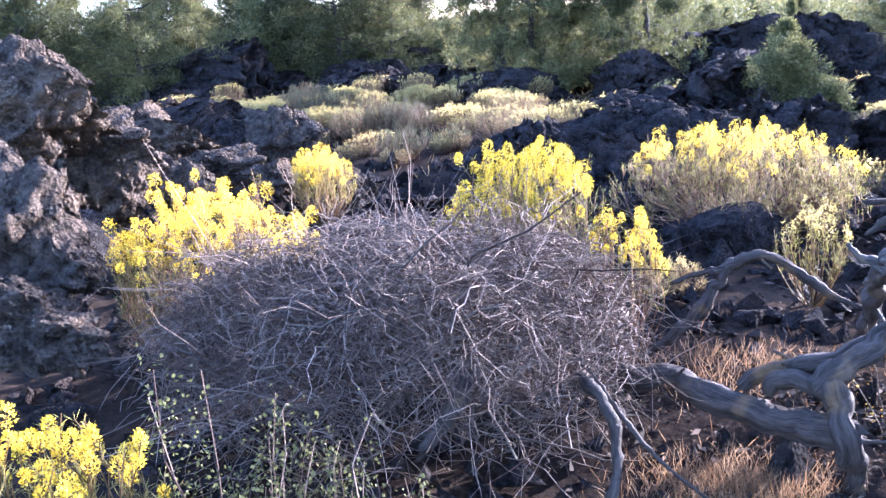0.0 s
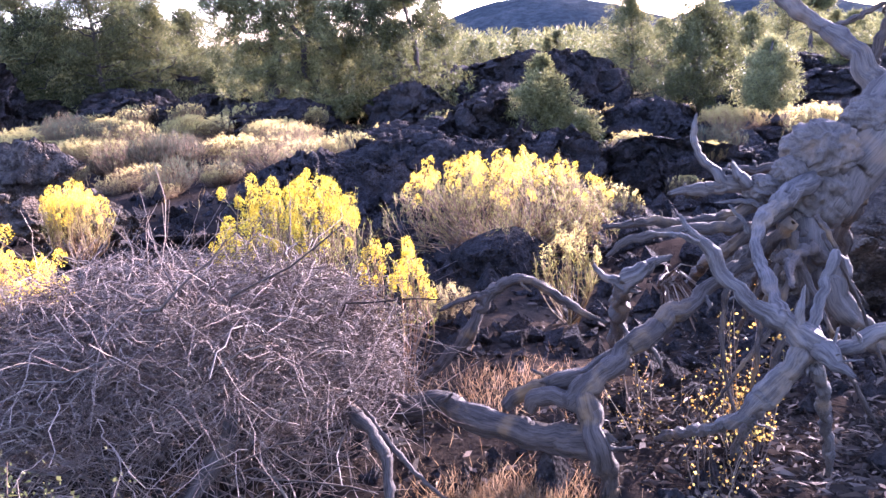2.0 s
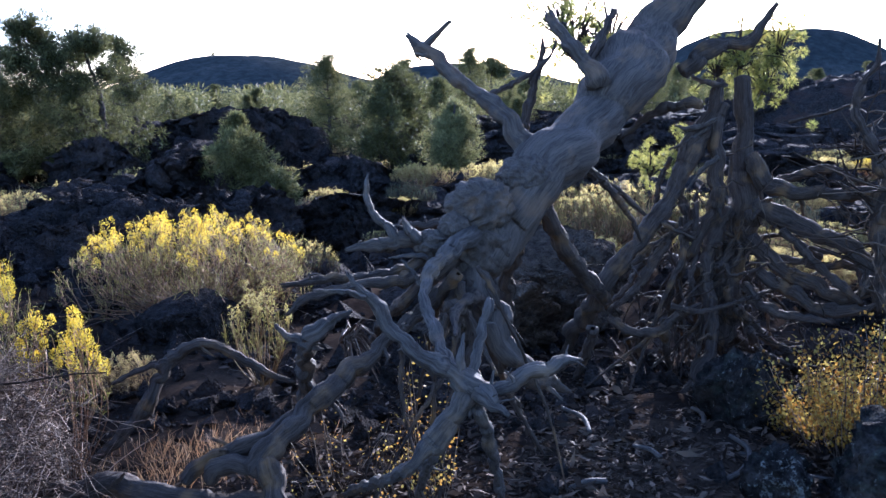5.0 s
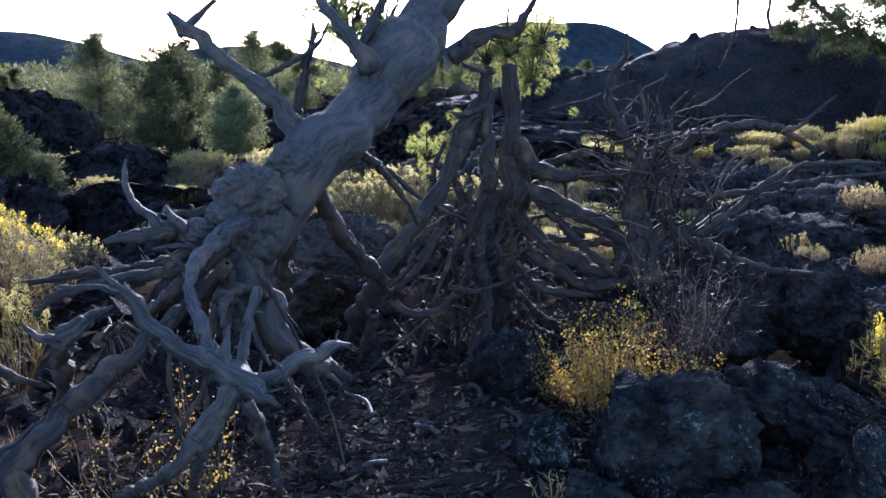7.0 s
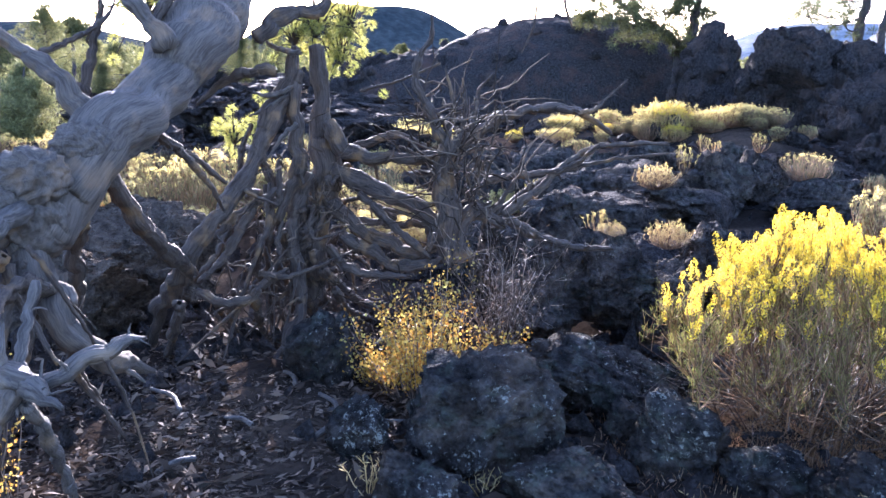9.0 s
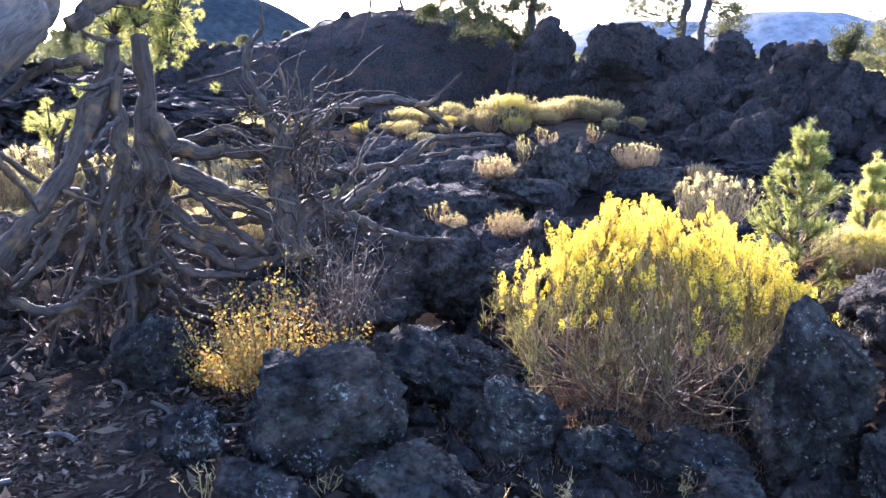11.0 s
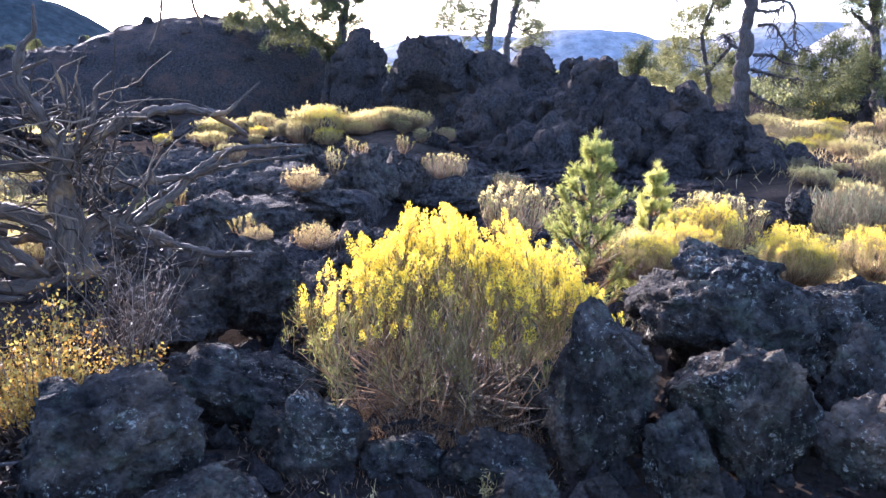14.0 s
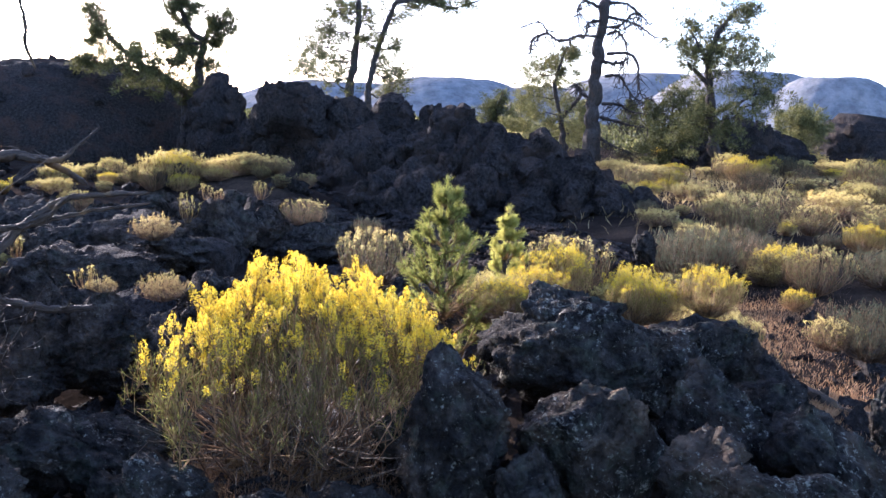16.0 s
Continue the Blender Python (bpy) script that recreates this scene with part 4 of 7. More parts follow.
limb(snag, "knob", [(1.64, 1.87, 0.73, 0.044), (1.64, 1.83, 0.72, 0.034), (1.65, 1.79, 0.71, 0.022), (1.65, 1.75, 0.70, 0.009)], DRIFT, 110, 2)
limb(snag, "knob", [(1.61, 1.93, 0.77, 0.048), (1.64, 1.91, 0.73, 0.060), (1.66, 1.90, 0.69, 0.042)], DRIFT, 111, 0)

fallen = thing("fallen_log", (1.2, 2.7, 0.0), "grey furrowed fallen log with a broken stump and limb", "log")
limb(fallen, "log", [(0.52, 3.07, 0.21, 0.030), (0.60, 3.02, 0.26, 0.054), (0.68, 2.95, 0.28, 0.064), (0.79, 2.87, 0.30, 0.065), (0.90, 2.76, 0.27, 0.068), (0.99, 2.64, 0.26, 0.073), (1.11, 2.51, 0.26, 0.075), (1.20, 2.40, 0.28, 0.069)], ROOT, 112, 1)
limb(fallen, "stump", [(1.21, 2.47, 0.42, 0.040), (1.20, 2.41, 0.36, 0.059), (1.20, 2.34, 0.28, 0.053), (1.26, 2.41, 0.15, 0.047), (1.30, 2.48, 0.02, 0.043)], ROOT, 113, 1)
limb(fallen, "limb", [(1.16, 2.48, 0.39, 0.061), (1.29, 2.52, 0.46, 0.061), (1.41, 2.56, 0.52, 0.058), (1.54, 2.59, 0.58, 0.052), (1.68, 2.62, 0.63, 0.048), (1.81, 2.66, 0.68, 0.044), (1.97, 2.68, 0.75, 0.041), (2.12, 2.71, 0.82, 0.032)], ROOT, 114, 2)
limb(fallen, "limb", [(1.06, 2.61, 0.34, 0.037), (1.09, 2.58, 0.38, 0.047), (1.14, 2.53, 0.41, 0.050), (1.19, 2.47, 0.39, 0.051)], ROOT, 115, 0)
limb(fallen, "limb", [(1.00, 2.70, 0.32, 0.040), (1.06, 2.68, 0.37, 0.052), (1.14, 2.63, 0.41, 0.056), (1.24, 2.58, 0.44, 0.052), (1.36, 2.58, 0.49, 0.04)], ROOT, 116, 1)
limb(fallen, "spur", [(1.48, 2.58, 0.55, 0.017), (1.52, 2.54, 0.50, 0.015), (1.53, 2.51, 0.45, 0.008)], ROOT, 117, 0)

arch = thing("arched_root", (1.2, 3.4, 0.0), "bare grey root arching over the ground", "dead wood")
limb(arch, "root", [(0.85, 3.39, 0.18, 0.023), (0.95, 3.38, 0.25, 0.038), (1.04, 3.37, 0.33, 0.042), (1.10, 3.36, 0.41, 0.042), (1.15, 3.37, 0.51, 0.045), (1.22, 3.36, 0.57, 0.041), (1.31, 3.33, 0.60, 0.035), (1.42, 3.28, 0.55, 0.028), (1.52, 3.22, 0.47, 0.024), (1.63, 3.16, 0.41, 0.014)], ROOT, 118, 1)
limb(arch, "root", [(1.17, 3.36, 0.54, 0.027), (1.09, 3.42, 0.52, 0.017), (0.98, 3.46, 0.47, 0.010)], ROOT, 119, 0)

splinter = thing("splintered_stump", (1.8, 3.0, 0.0), "splintered stump end with torn pale fibres", "dead wood")
limb(splinter, "stub", [(1.77, 2.86, 0.76, 0.009), (1.69, 2.87, 0.73, 0.039), (1.61, 2.87, 0.70, 0.059), (1.63, 3.00, 0.59, 0.059), (1.73, 3.25, 0.38, 0.054), (1.84, 3.47, 0.12, 0.050)], DRIFT, 120, 0)
limb(splinter, "stub", [(1.50, 3.00, 0.72, 0.014), (1.53, 2.95, 0.68, 0.021), (1.59, 2.89, 0.65, 0.032)], DRIFT, 121, 0)
rng = np.random.default_rng(9)
base = np.array([0.02, 0.0, 0.6])
tips = base + np.stack([rng.uniform(-0.06, 0.12, 40), rng.uniform(-0.14, 0.0, 40), rng.uniform(-0.22, 0.08, 40)], -1)
mids = (base + tips) / 2 + (0, 0, 0.05)
part("torn_fibre", solid("torn_fibre", *twigs(np.stack([np.broadcast_to(base, tips.shape) + rng.normal(size=tips.shape) * 0.02, mids, tips], 1), 0.006, 0.002), TWIG), splinter, "torn pale wood fibres")

leaning = thing("leaning_pine", (2.4, 2.8, 0.0), "old leaning pine with a bare grey trunk and exposed roots", "tree")
limb(leaning, "trunk", [(2.36, 2.77, 0.91, 0.127), (2.47, 2.75, 1.06, 0.155), (2.62, 2.76, 1.20, 0.171), (2.86, 2.83, 1.32, 0.173), (3.18, 2.96, 1.44, 0.183), (3.50, 3.06, 1.61, 0.193), (3.85, 3.20, 1.78, 0.202), (4.17, 3.34, 1.99, 0.206)], OLD_TRUNK, 122, 0, sides=40, tail=[(4.43, 3.24, 2.3, 0.18), (5.08, 3.2, 2.85, 0.17), (5.71, 3.15, 3.5, 0.15)])
limb(leaning, "root", [(2.30, 2.76, 0.91, 0.083), (2.28, 2.69, 0.81, 0.108), (2.27, 2.61, 0.71, 0.095), (2.26, 2.53, 0.61, 0.076), (2.36, 2.53, 0.50, 0.066), (2.54, 2.63, 0.37, 0.060), (2.74, 2.74, 0.27, 0.045), (2.94, 2.83, 0.16, 0.017)], OLD_TRUNK, 123, 0)
limb(leaning, "root", [(2.29, 2.72, 1.02, 0.059), (2.20, 2.76, 1.01, 0.049), (2.11, 2.79, 1.01, 0.058), (2.01, 2.82, 1.03, 0.048), (1.93, 2.84, 1.02, 0.041), (1.86, 2.85, 1.02, 0.032), (1.77, 2.86, 1.01, 0.011)], OLD_TRUNK, 124, 2)
limb(leaning, "root", [(2.03, 2.76, 1.03, 0.041), (2.00, 2.77, 1.07, 0.034), (1.98, 2.78, 1.11, 0.014)], DRIFT, 125, 0)
limb(leaning, "root", [(1.97, 2.82, 1.02, 0.034), (1.94, 2.84, 1.08, 0.030), (1.90, 2.87, 1.13, 0.025), (1.88, 2.89, 1.18, 0.022), (1.88, 2.90, 1.24, 0.018), (1.89, 2.90, 1.29, 0.010)], DRIFT, 126, 0)
limb(leaning, "root", [(2.32, 2.84, 1.07, 0.043), (2.22, 2.87, 1.07, 0.034), (2.12, 2.89, 1.06, 0.030), (2.05, 2.89, 1.08, 0.014)], ROOT, 127, 1)
limb(leaning, "root", [(2.24, 2.76, 0.99, 0.052), (2.08, 2.77, 0.95, 0.041), (1.95, 2.77, 0.92, 0.038), (1.81, 2.76, 0.91, 0.033), (1.69, 2.77, 0.92, 0.027), (1.57, 2.77, 0.93, 0.024), (1.45, 2.77, 0.93, 0.015)], ROOT, 128, 2)
limb(leaning, "root", [(2.10, 2.71, 0.94, 0.017), (2.01, 2.75, 0.97, 0.015), (1.91, 2.78, 0.97, 0.006)], DRIFT, 129, 0)
limb(leaning, "root", [(1.97, 2.66, 0.87, 0.016), (1.95, 2.68, 0.92, 0.013), (1.92, 2.71, 0.97, 0.006)], DRIFT, 130, 0)
limb(leaning, "root", [(2.21, 2.76, 0.93, 0.054), (2.06, 2.78, 0.84, 0.046), (1.96, 2.77, 0.79, 0.041), (2.08, 3.12, 0.62, 0.036), (2.21, 3.46, 0.42, 0.031)], ROOT, 131, 1)
limb(leaning, "root", [(2.58, 2.81, 0.93, 0.058), (2.67, 2.96, 0.80, 0.053), (2.77, 3.09, 0.63, 0.053), (2.86, 3.23, 0.44, 0.047), (2.93, 3.37, 0.27, 0.037)], ROOT, 132, 0)
limb(leaning, "root", [(2.73, 2.78, 1.09, 0.061), (2.90, 2.86, 0.91, 0.060), (3.08, 2.94, 0.76, 0.063), (3.29, 3.04, 0.61, 0.060), (3.50, 3.15, 0.48, 0.054)], ROOT, 133, 0)
limb(leaning, "root", [(2.21, 2.74, 0.84, 0.042), (2.10, 2.63, 0.76, 0.032), (2.15, 2.79, 0.61, 0.029), (2.39, 3.20, 0.34, 0.025)], ROOT, 134, 0)
limb(leaning, "branch", [(2.72, 2.88, 1.35, 0.078), (2.69, 2.99, 1.48, 0.066), (2.66, 3.09, 1.56, 0.061), (2.62, 3.19, 1.63, 0.057), (2.57, 3.28, 1.71, 0.055), (2.53, 3.36, 1.78, 0.052), (2.50, 3.43, 1.84, 0.042), (2.49, 3.48, 1.88, 0.016)], OLD_TRUNK, 139, 1)
limb(leaning, "branch", [(2.53, 3.43, 1.82, 0.034), (2.57, 3.39, 1.87, 0.025), (2.61, 3.34, 1.93, 0.017)], OLD_TRUNK, 140, 0)
limb(leaning, "branch", [(2.98, 3.25, 1.37, 0.038), (3.03, 3.24, 1.49, 0.038), (3.07, 3.23, 1.66, 0.032), (3.10, 3.21, 1.79, 0.026), (3.11, 3.21, 1.86, 0.012)], ROOT, 141, 1)
limb(leaning, "branch", [(2.76, 3.19, 1.60, 0.023), (2.88, 3.16, 1.65, 0.019), (2.98, 3.14, 1.70, 0.017), (3.07, 3.12, 1.77, 0.013), (3.13, 3.13, 1.85, 0.007)], ROOT, 142, 1)
limb(leaning, "branch", [(3.25, 2.96, 1.63, 0.091), (3.25, 3.07, 1.77, 0.064), (3.25, 3.18, 1.86, 0.050), (3.24, 3.29, 1.97, 0.036)], OLD_TRUNK, 143, 1)
limb(leaning, "branch", [(3.39, 3.17, 1.75, 0.045), (3.50, 3.19, 1.88, 0.040), (3.61, 3.21, 2.01, 0.028)], ROOT, 144, 1)
limb(leaning, "branch", [(3.85, 2.81, 1.52, 0.034), (3.81, 2.94, 1.52, 0.041), (3.76, 3.07, 1.47, 0.032), (3.70, 3.21, 1.35, 0.014)], ROOT, 145, 0)
limb(leaning, "branch", [(4.06, 3.11, 1.69, 0.073), (4.16, 3.04, 1.79, 0.063), (4.24, 2.97, 1.84, 0.055), (4.34, 2.89, 1.85, 0.047), (4.41, 2.84, 1.96, 0.032), (4.46, 2.81, 2.04, 0.021)], ROOT, 146, 1)
limb(leaning, "branch", [(2.90, 2.87, 1.39, 0.034), (3.09, 2.92, 1.28, 0.033), (3.27, 2.98, 1.17, 0.035), (3.45, 3.00, 1.08, 0.030), (3.64, 3.00, 0.95, 0.015)], ROOT, 147, 2)
limb(leaning, "branch", [(3.29, 2.95, 1.15, 0.029), (3.41, 2.95, 1.03, 0.027), (3.52, 2.97, 0.93, 0.024), (3.61, 2.99, 0.81, 0.012)], ROOT, 148, 1)
limb(leaning, "branch", [(5.3, 3.15, 2.9, 0.027), (5.6, 2.75, 3.0, 0.024), (5.85, 2.4, 2.75, 0.02), (5.87, 2.21, 2.18, 0.016), (5.87, 2.19, 1.92, 0.013), (5.86, 2.22, 1.77, 0.011), (5.84, 2.27, 1.65, 0.008)], ROOT, 218, 1)
limb(leaning, "branch", [(5.5, 3.15, 3.1, 0.027), (5.8, 2.6, 3.1, 0.024), (5.9, 2.2, 2.8, 0.02), (5.94, 2.02, 2.18, 0.016), (5.95, 2.01, 1.96, 0.014), (5.96, 1.96, 1.82, 0.011)], ROOT, 219, 1)


def burl(owner, place, size, turn, seed):
    """A swollen burl on an old trunk: folded lips of wood round hollows."""
    v, f = ball(5)
    w = v * 1.3 + seed * 5.3
    fold = noise_at(w + np.stack([noise_at(w, 1.0), noise_at(w + 9, 1.0), noise_at(w + 19, 1.0)], -1) * 0.5, 1.1, 1, 3)
    v = v * (0.86 + 0.2 * (fold - 1.0) + 0.06 * noise_at(w, 5.0, 0, 4))[:, None]
    turn_ = np.array(Matrix.Rotation(radians(turn), 3, "Z"))
    at = (v * size) @ turn_.T + np.array(place) - np.array(owner.location)
    grain = np.stack([v[:, 0] * size[0] + 0.3 * fold * size[0], v[:, 1] * size[0], v[:, 2] * size[2] * 3], -1) + seed
    part("burl", solid("burl", at, f, OLD_TRUNK, grain), owner)


burl(leaning, (2.33, 2.74, 1.14), (0.159, 0.145, 0.130), -36, 1)
burl(leaning, (2.35, 2.75, 0.97), (0.143, 0.149, 0.155), -36, 2)
burl(leaning, (2.59, 2.74, 1.24), (0.147, 0.129, 0.111), -39, 3)
burl(leaning, (2.20, 2.73, 1.06), (0.081, 0.081, 0.081), -34, 4)
burl(leaning, (2.09, 2.76, 1.01), (0.080, 0.070, 0.060), -33, 5)

tower = thing("upturned_root_mass", (4.5, 3.2, -0.2), "tall upturned root mass of tangled brown roots", "dead wood")
limb(tower, "trunk", [(4.63, 3.12, 1.66, 0.072), (4.62, 3.11, 1.47, 0.080), (4.62, 3.10, 1.26, 0.090), (4.61, 3.06, 1.05, 0.126), (4.59, 3.03, 0.85, 0.151), (4.52, 3.05, 0.62, 0.144), (4.45, 3.05, 0.38, 0.119), (4.39, 3.00, 0.12, 0.079)], ROOT, 149, 0, sides=26, gnarl=0.2)
limb(tower, "strand", [(4.43, 3.13, 1.65, 0.042), (4.37, 3.13, 1.47, 0.066), (4.28, 3.16, 1.31, 0.080), (4.18, 3.19, 1.14, 0.079), (4.05, 3.17, 0.99, 0.071), (3.88, 3.15, 0.84, 0.066), (3.68, 3.15, 0.67, 0.071), (3.56, 3.21, 0.51, 0.080), (3.62, 3.41, 0.31, 0.081), (3.69, 3.59, 0.12, 0.056), (3.75, 3.75, -0.12, 0.033)], ROOT, 150, 2, gnarl=0.2)
limb(tower, "strand", [(4.40, 3.08, 1.51, 0.052), (4.37, 3.10, 1.34, 0.066), (4.36, 3.08, 1.15, 0.080), (4.35, 3.05, 0.98, 0.076), (4.28, 3.08, 0.82, 0.052), (4.21, 3.11, 0.66, 0.038)], ROOT, 151, 1, gnarl=0.2)
limb(tower, "strand", [(4.44, 3.04, 0.89, 0.074), (4.32, 3.09, 0.69, 0.063), (4.25, 3.07, 0.52, 0.057), (4.22, 2.98, 0.33, 0.057), (4.14, 2.91, 0.14, 0.053), (4.02, 2.90, -0.00, 0.046), (3.89, 2.91, -0.10, 0.023)], ROOT, 152, 1)
limb(tower, "strand", [(4.22, 3.26, 1.03, 0.042), (4.23, 3.18, 0.83, 0.035), (4.17, 3.16, 0.59, 0.033), (4.23, 3.23, 0.39, 0.032), (4.43, 3.35, 0.11, 0.028), (4.64, 3.45, -0.16, 0.022)], ROOT, 153, 1)
limb(tower, "strand", [(4.11, 3.18, 0.77, 0.034), (3.99, 3.22, 0.61, 0.041), (3.88, 3.25, 0.46, 0.034), (3.76, 3.29, 0.36, 0.015)], ROOT, 154, 0)
limb(tower, "strand", [(3.73, 3.24, 0.56, 0.025), (3.92, 3.20, 0.69, 0.030), (4.09, 3.15, 0.78, 0.027), (4.27, 3.09, 0.85, 0.021)], ROOT, 155, 0)
limb(tower, "root", [(3.64, 3.24, 0.32, 0.030), (3.74, 3.13, 0.24, 0.040), (3.85, 3.04, 0.26, 0.046), (3.91, 3.01, 0.32, 0.046), (4.01, 2.94, 0.38, 0.030)], ROOT, 156, 0)
limb(tower, "root", [(3.67, 3.21, 0.31, 0.030), (3.98, 3.41, 0.12, 0.030), (4.26, 3.63, -0.10, 0.019)], ROOT, 157, 0)
limb(tower, "root", [(3.89, 3.05, 0.30, 0.043), (4.07, 3.18, 0.07, 0.035), (4.26, 3.30, -0.13, 0.026)], ROOT, 158, 0)
limb(tower, "root", [(3.43, 3.16, 0.31, 0.050), (3.54, 3.32, 0.09, 0.040), (3.63, 3.50, -0.11, 0.024)], ROOT, 159, 0)
limb(tower, "limb", [(4.57, 3.00, 1.20, 0.082), (4.56, 2.89, 1.05, 0.084), (4.60, 2.72, 1.00, 0.073), (4.64, 2.51, 1.01, 0.063), (4.66, 2.33, 1.03, 0.056), (4.64, 2.17, 0.99, 0.030)], ROOT, 160, 1)
limb(tower, "limb", [(4.71, 2.95, 1.03, 0.029), (4.78, 2.80, 1.09, 0.038), (4.83, 2.66, 1.12, 0.036), (4.88, 2.49, 1.06, 0.020)], ROOT, 161, 0)
limb(tower, "limb", [(4.52, 2.93, 0.91, 0.092), (4.58, 2.72, 0.84, 0.077), (4.60, 2.56, 0.78, 0.069), (4.61, 2.41, 0.73, 0.061), (4.59, 2.27, 0.64, 0.055), (4.51, 2.25, 0.53, 0.033)], ROOT, 162, 1)
limb(tower, "limb", [(4.49, 2.93, 0.72, 0.070), (4.52, 2.75, 0.59, 0.059), (4.56, 2.57, 0.50, 0.059), (4.59, 2.39, 0.45, 0.056), (4.62, 2.25, 0.51, 0.037)], ROOT, 163, 0)
limb(tower, "limb", [(4.45, 2.83, 0.54, 0.056), (4.49, 2.65, 0.45, 0.054), (4.51, 2.49, 0.38, 0.053), (4.55, 2.32, 0.39, 0.047), (4.58, 2.20, 0.45, 0.023)], ROOT, 164, 0)
limb(tower, "root", [(4.47, 2.71, 0.80, 0.038), (4.51, 2.54, 0.65, 0.037), (4.53, 2.39, 0.54, 0.035), (4.54, 2.28, 0.46, 0.020)], ROOT, 165, 0)
limb(tower, "root", [(4.61, 2.81, 0.61, 0.028), (4.68, 2.60, 0.59, 0.032), (4.73, 2.41, 0.60, 0.033), (4.69, 2.35, 0.52, 0.017)], ROOT, 166, 0)
limb(tower, "root", [(4.35, 2.86, 0.48, 0.045), (4.36, 2.72, 0.37, 0.041), (4.39, 2.57, 0.34, 0.037), (4.44, 2.38, 0.34, 0.020)], ROOT, 167, 1)
limb(tower, "root", [(4.27, 2.84, 0.36, 0.044), (4.52, 2.87, 0.17, 0.040), (4.78, 2.91, 0.02, 0.036), (5.04, 2.95, -0.10, 0.020)], ROOT, 168, 0)
limb(tower, "root", [(4.26, 2.90, 0.46, 0.038), (4.44, 2.99, 0.17, 0.036), (4.69, 3.03, -0.02, 0.036), (4.98, 3.03, -0.14, 0.020)], ROOT, 169, 0)
limb(tower, "root", [(4.22, 3.08, 0.58, 0.026), (4.37, 3.23, 0.33, 0.025), (4.56, 3.34, 0.08, 0.023), (4.74, 3.45, -0.16, 0.016)], ROOT, 170, 0)
limb(tower, "root", [(4.28, 2.99, 0.58, 0.035), (4.49, 3.08, 0.33, 0.033), (4.64, 3.21, 0.05, 0.030), (4.83, 3.30, -0.17, 0.020)], ROOT, 171, 0)
limb(tower, "root", [(4.07, 3.15, 0.49, 0.027), (4.19, 3.27, 0.29, 0.027), (4.35, 3.33, 0.06, 0.024), (4.49, 3.42, -0.15, 0.017)], ROOT, 172, 0)
limb(tower, "root", [(4.27, 3.18, 0.89, 0.024), (4.25, 3.11, 0.73, 0.024), (4.17, 3.09, 0.53, 0.022), (4.13, 3.03, 0.37, 0.014)], ROOT, 173, 0)
limb(tower, "root", [(4.04, 3.34, 0.76, 0.028), (3.98, 3.30, 0.60, 0.027), (3.87, 3.32, 0.45, 0.026), (3.76, 3.36, 0.36, 0.014)], ROOT, 174, 0)
limb(tower, "root", [(4.21, 3.30, 1.20, 0.024), (4.13, 3.32, 1.04, 0.024), (4.08, 3.30, 0.90, 0.024), (3.97, 3.32, 0.70, 0.015)], ROOT, 175, 0)
limb(tower, "root", [(4.29, 2.77, 0.24, 0.038), (4.62, 2.89, 0.00, 0.031), (5.03, 2.92, -0.19, 0.018)], ROOT, 176, 0)
limb(tower, "root", [(3.93, 3.27, 0.20, 0.028), (4.00, 3.32, 0.03, 0.025), (4.11, 3.34, -0.13, 0.015)], ROOT, 177, 0)
limb(tower, "torn_end", [(4.19, 3.26, 1.39, 0.010), (4.24, 3.16, 1.37, 0.024), (4.29, 3.06, 1.42, 0.015)], DRIFT, 178, 0)
limb(tower, "torn_end", [(4.17, 3.28, 1.25, 0.009), (4.22, 3.18, 1.30, 0.021), (4.27, 3.09, 1.37, 0.015)], DRIFT, 179, 0)
limb(tower, "torn_end", [(4.27, 3.25, 1.70, 0.009), (4.31, 3.16, 1.64, 0.023), (4.36, 3.06, 1.62, 0.021)], DRIFT, 180, 0)
limb(tower, "torn_end", [(4.30, 3.03, 1.21, 0.024), (4.22, 3.09, 1.13, 0.017), (4.14, 3.13, 1.01, 0.010)], DRIFT, 181, 0)


def root_tangle(owner, centre, spread, count, seed, r=0.017):
    """Thin roots that hang from the mass and run down to the ground, each a part."""
    rng = np.random.default_rng(seed)
    for n in range(count):
        start = np.array(centre) + rng.normal(size=3) * np.array(spread) * (0.45, 0.45, 0.5)
        out = np.array([rng.normal(), rng.normal(), 0]) * np.array(spread)
        end = np.array([*(np.array(centre)[:2] + out[:2] * 1.1), 0])
        end[2] = gz(end[0], end[1]) + 0.02
        if n % 3 == 0:                                # some stick out and end in the air
            end = start + (rng.normal(0, 0.45), rng.normal(0, 0.35), rng.normal(-0.05, 0.2))
        mid = start * 0.45 + end * 0.55 + rng.normal(size=3) * 0.07 + (0, 0, 0.05)
        mid2 = start * 0.8 + end * 0.2 + rng.normal(size=3) * 0.05
        k = rng.uniform(0.5, 1.5)
        at = np.array([start, mid2, mid, end]) - np.array(owner.location)
        part("root", limb_mesh("root", at, r * k * 1.9, r * k * 0.5, ROOT, seed * 50 + n, 10, 0.2, 0.0, 0.25), owner)


root_tangle(tower, (4.45, 3.1, 0.6), (0.34, 0.28, 0.36), 40, 3, 0.011)
root_tangle(tower, (4.1, 3.2, 0.55), (0.3, 0.25, 0.3), 8, 4, 0.01)
root_tangle(leaning, (2.1, 2.62, 0.82), (0.3, 0.24, 0.14), 12, 5, 0.012)



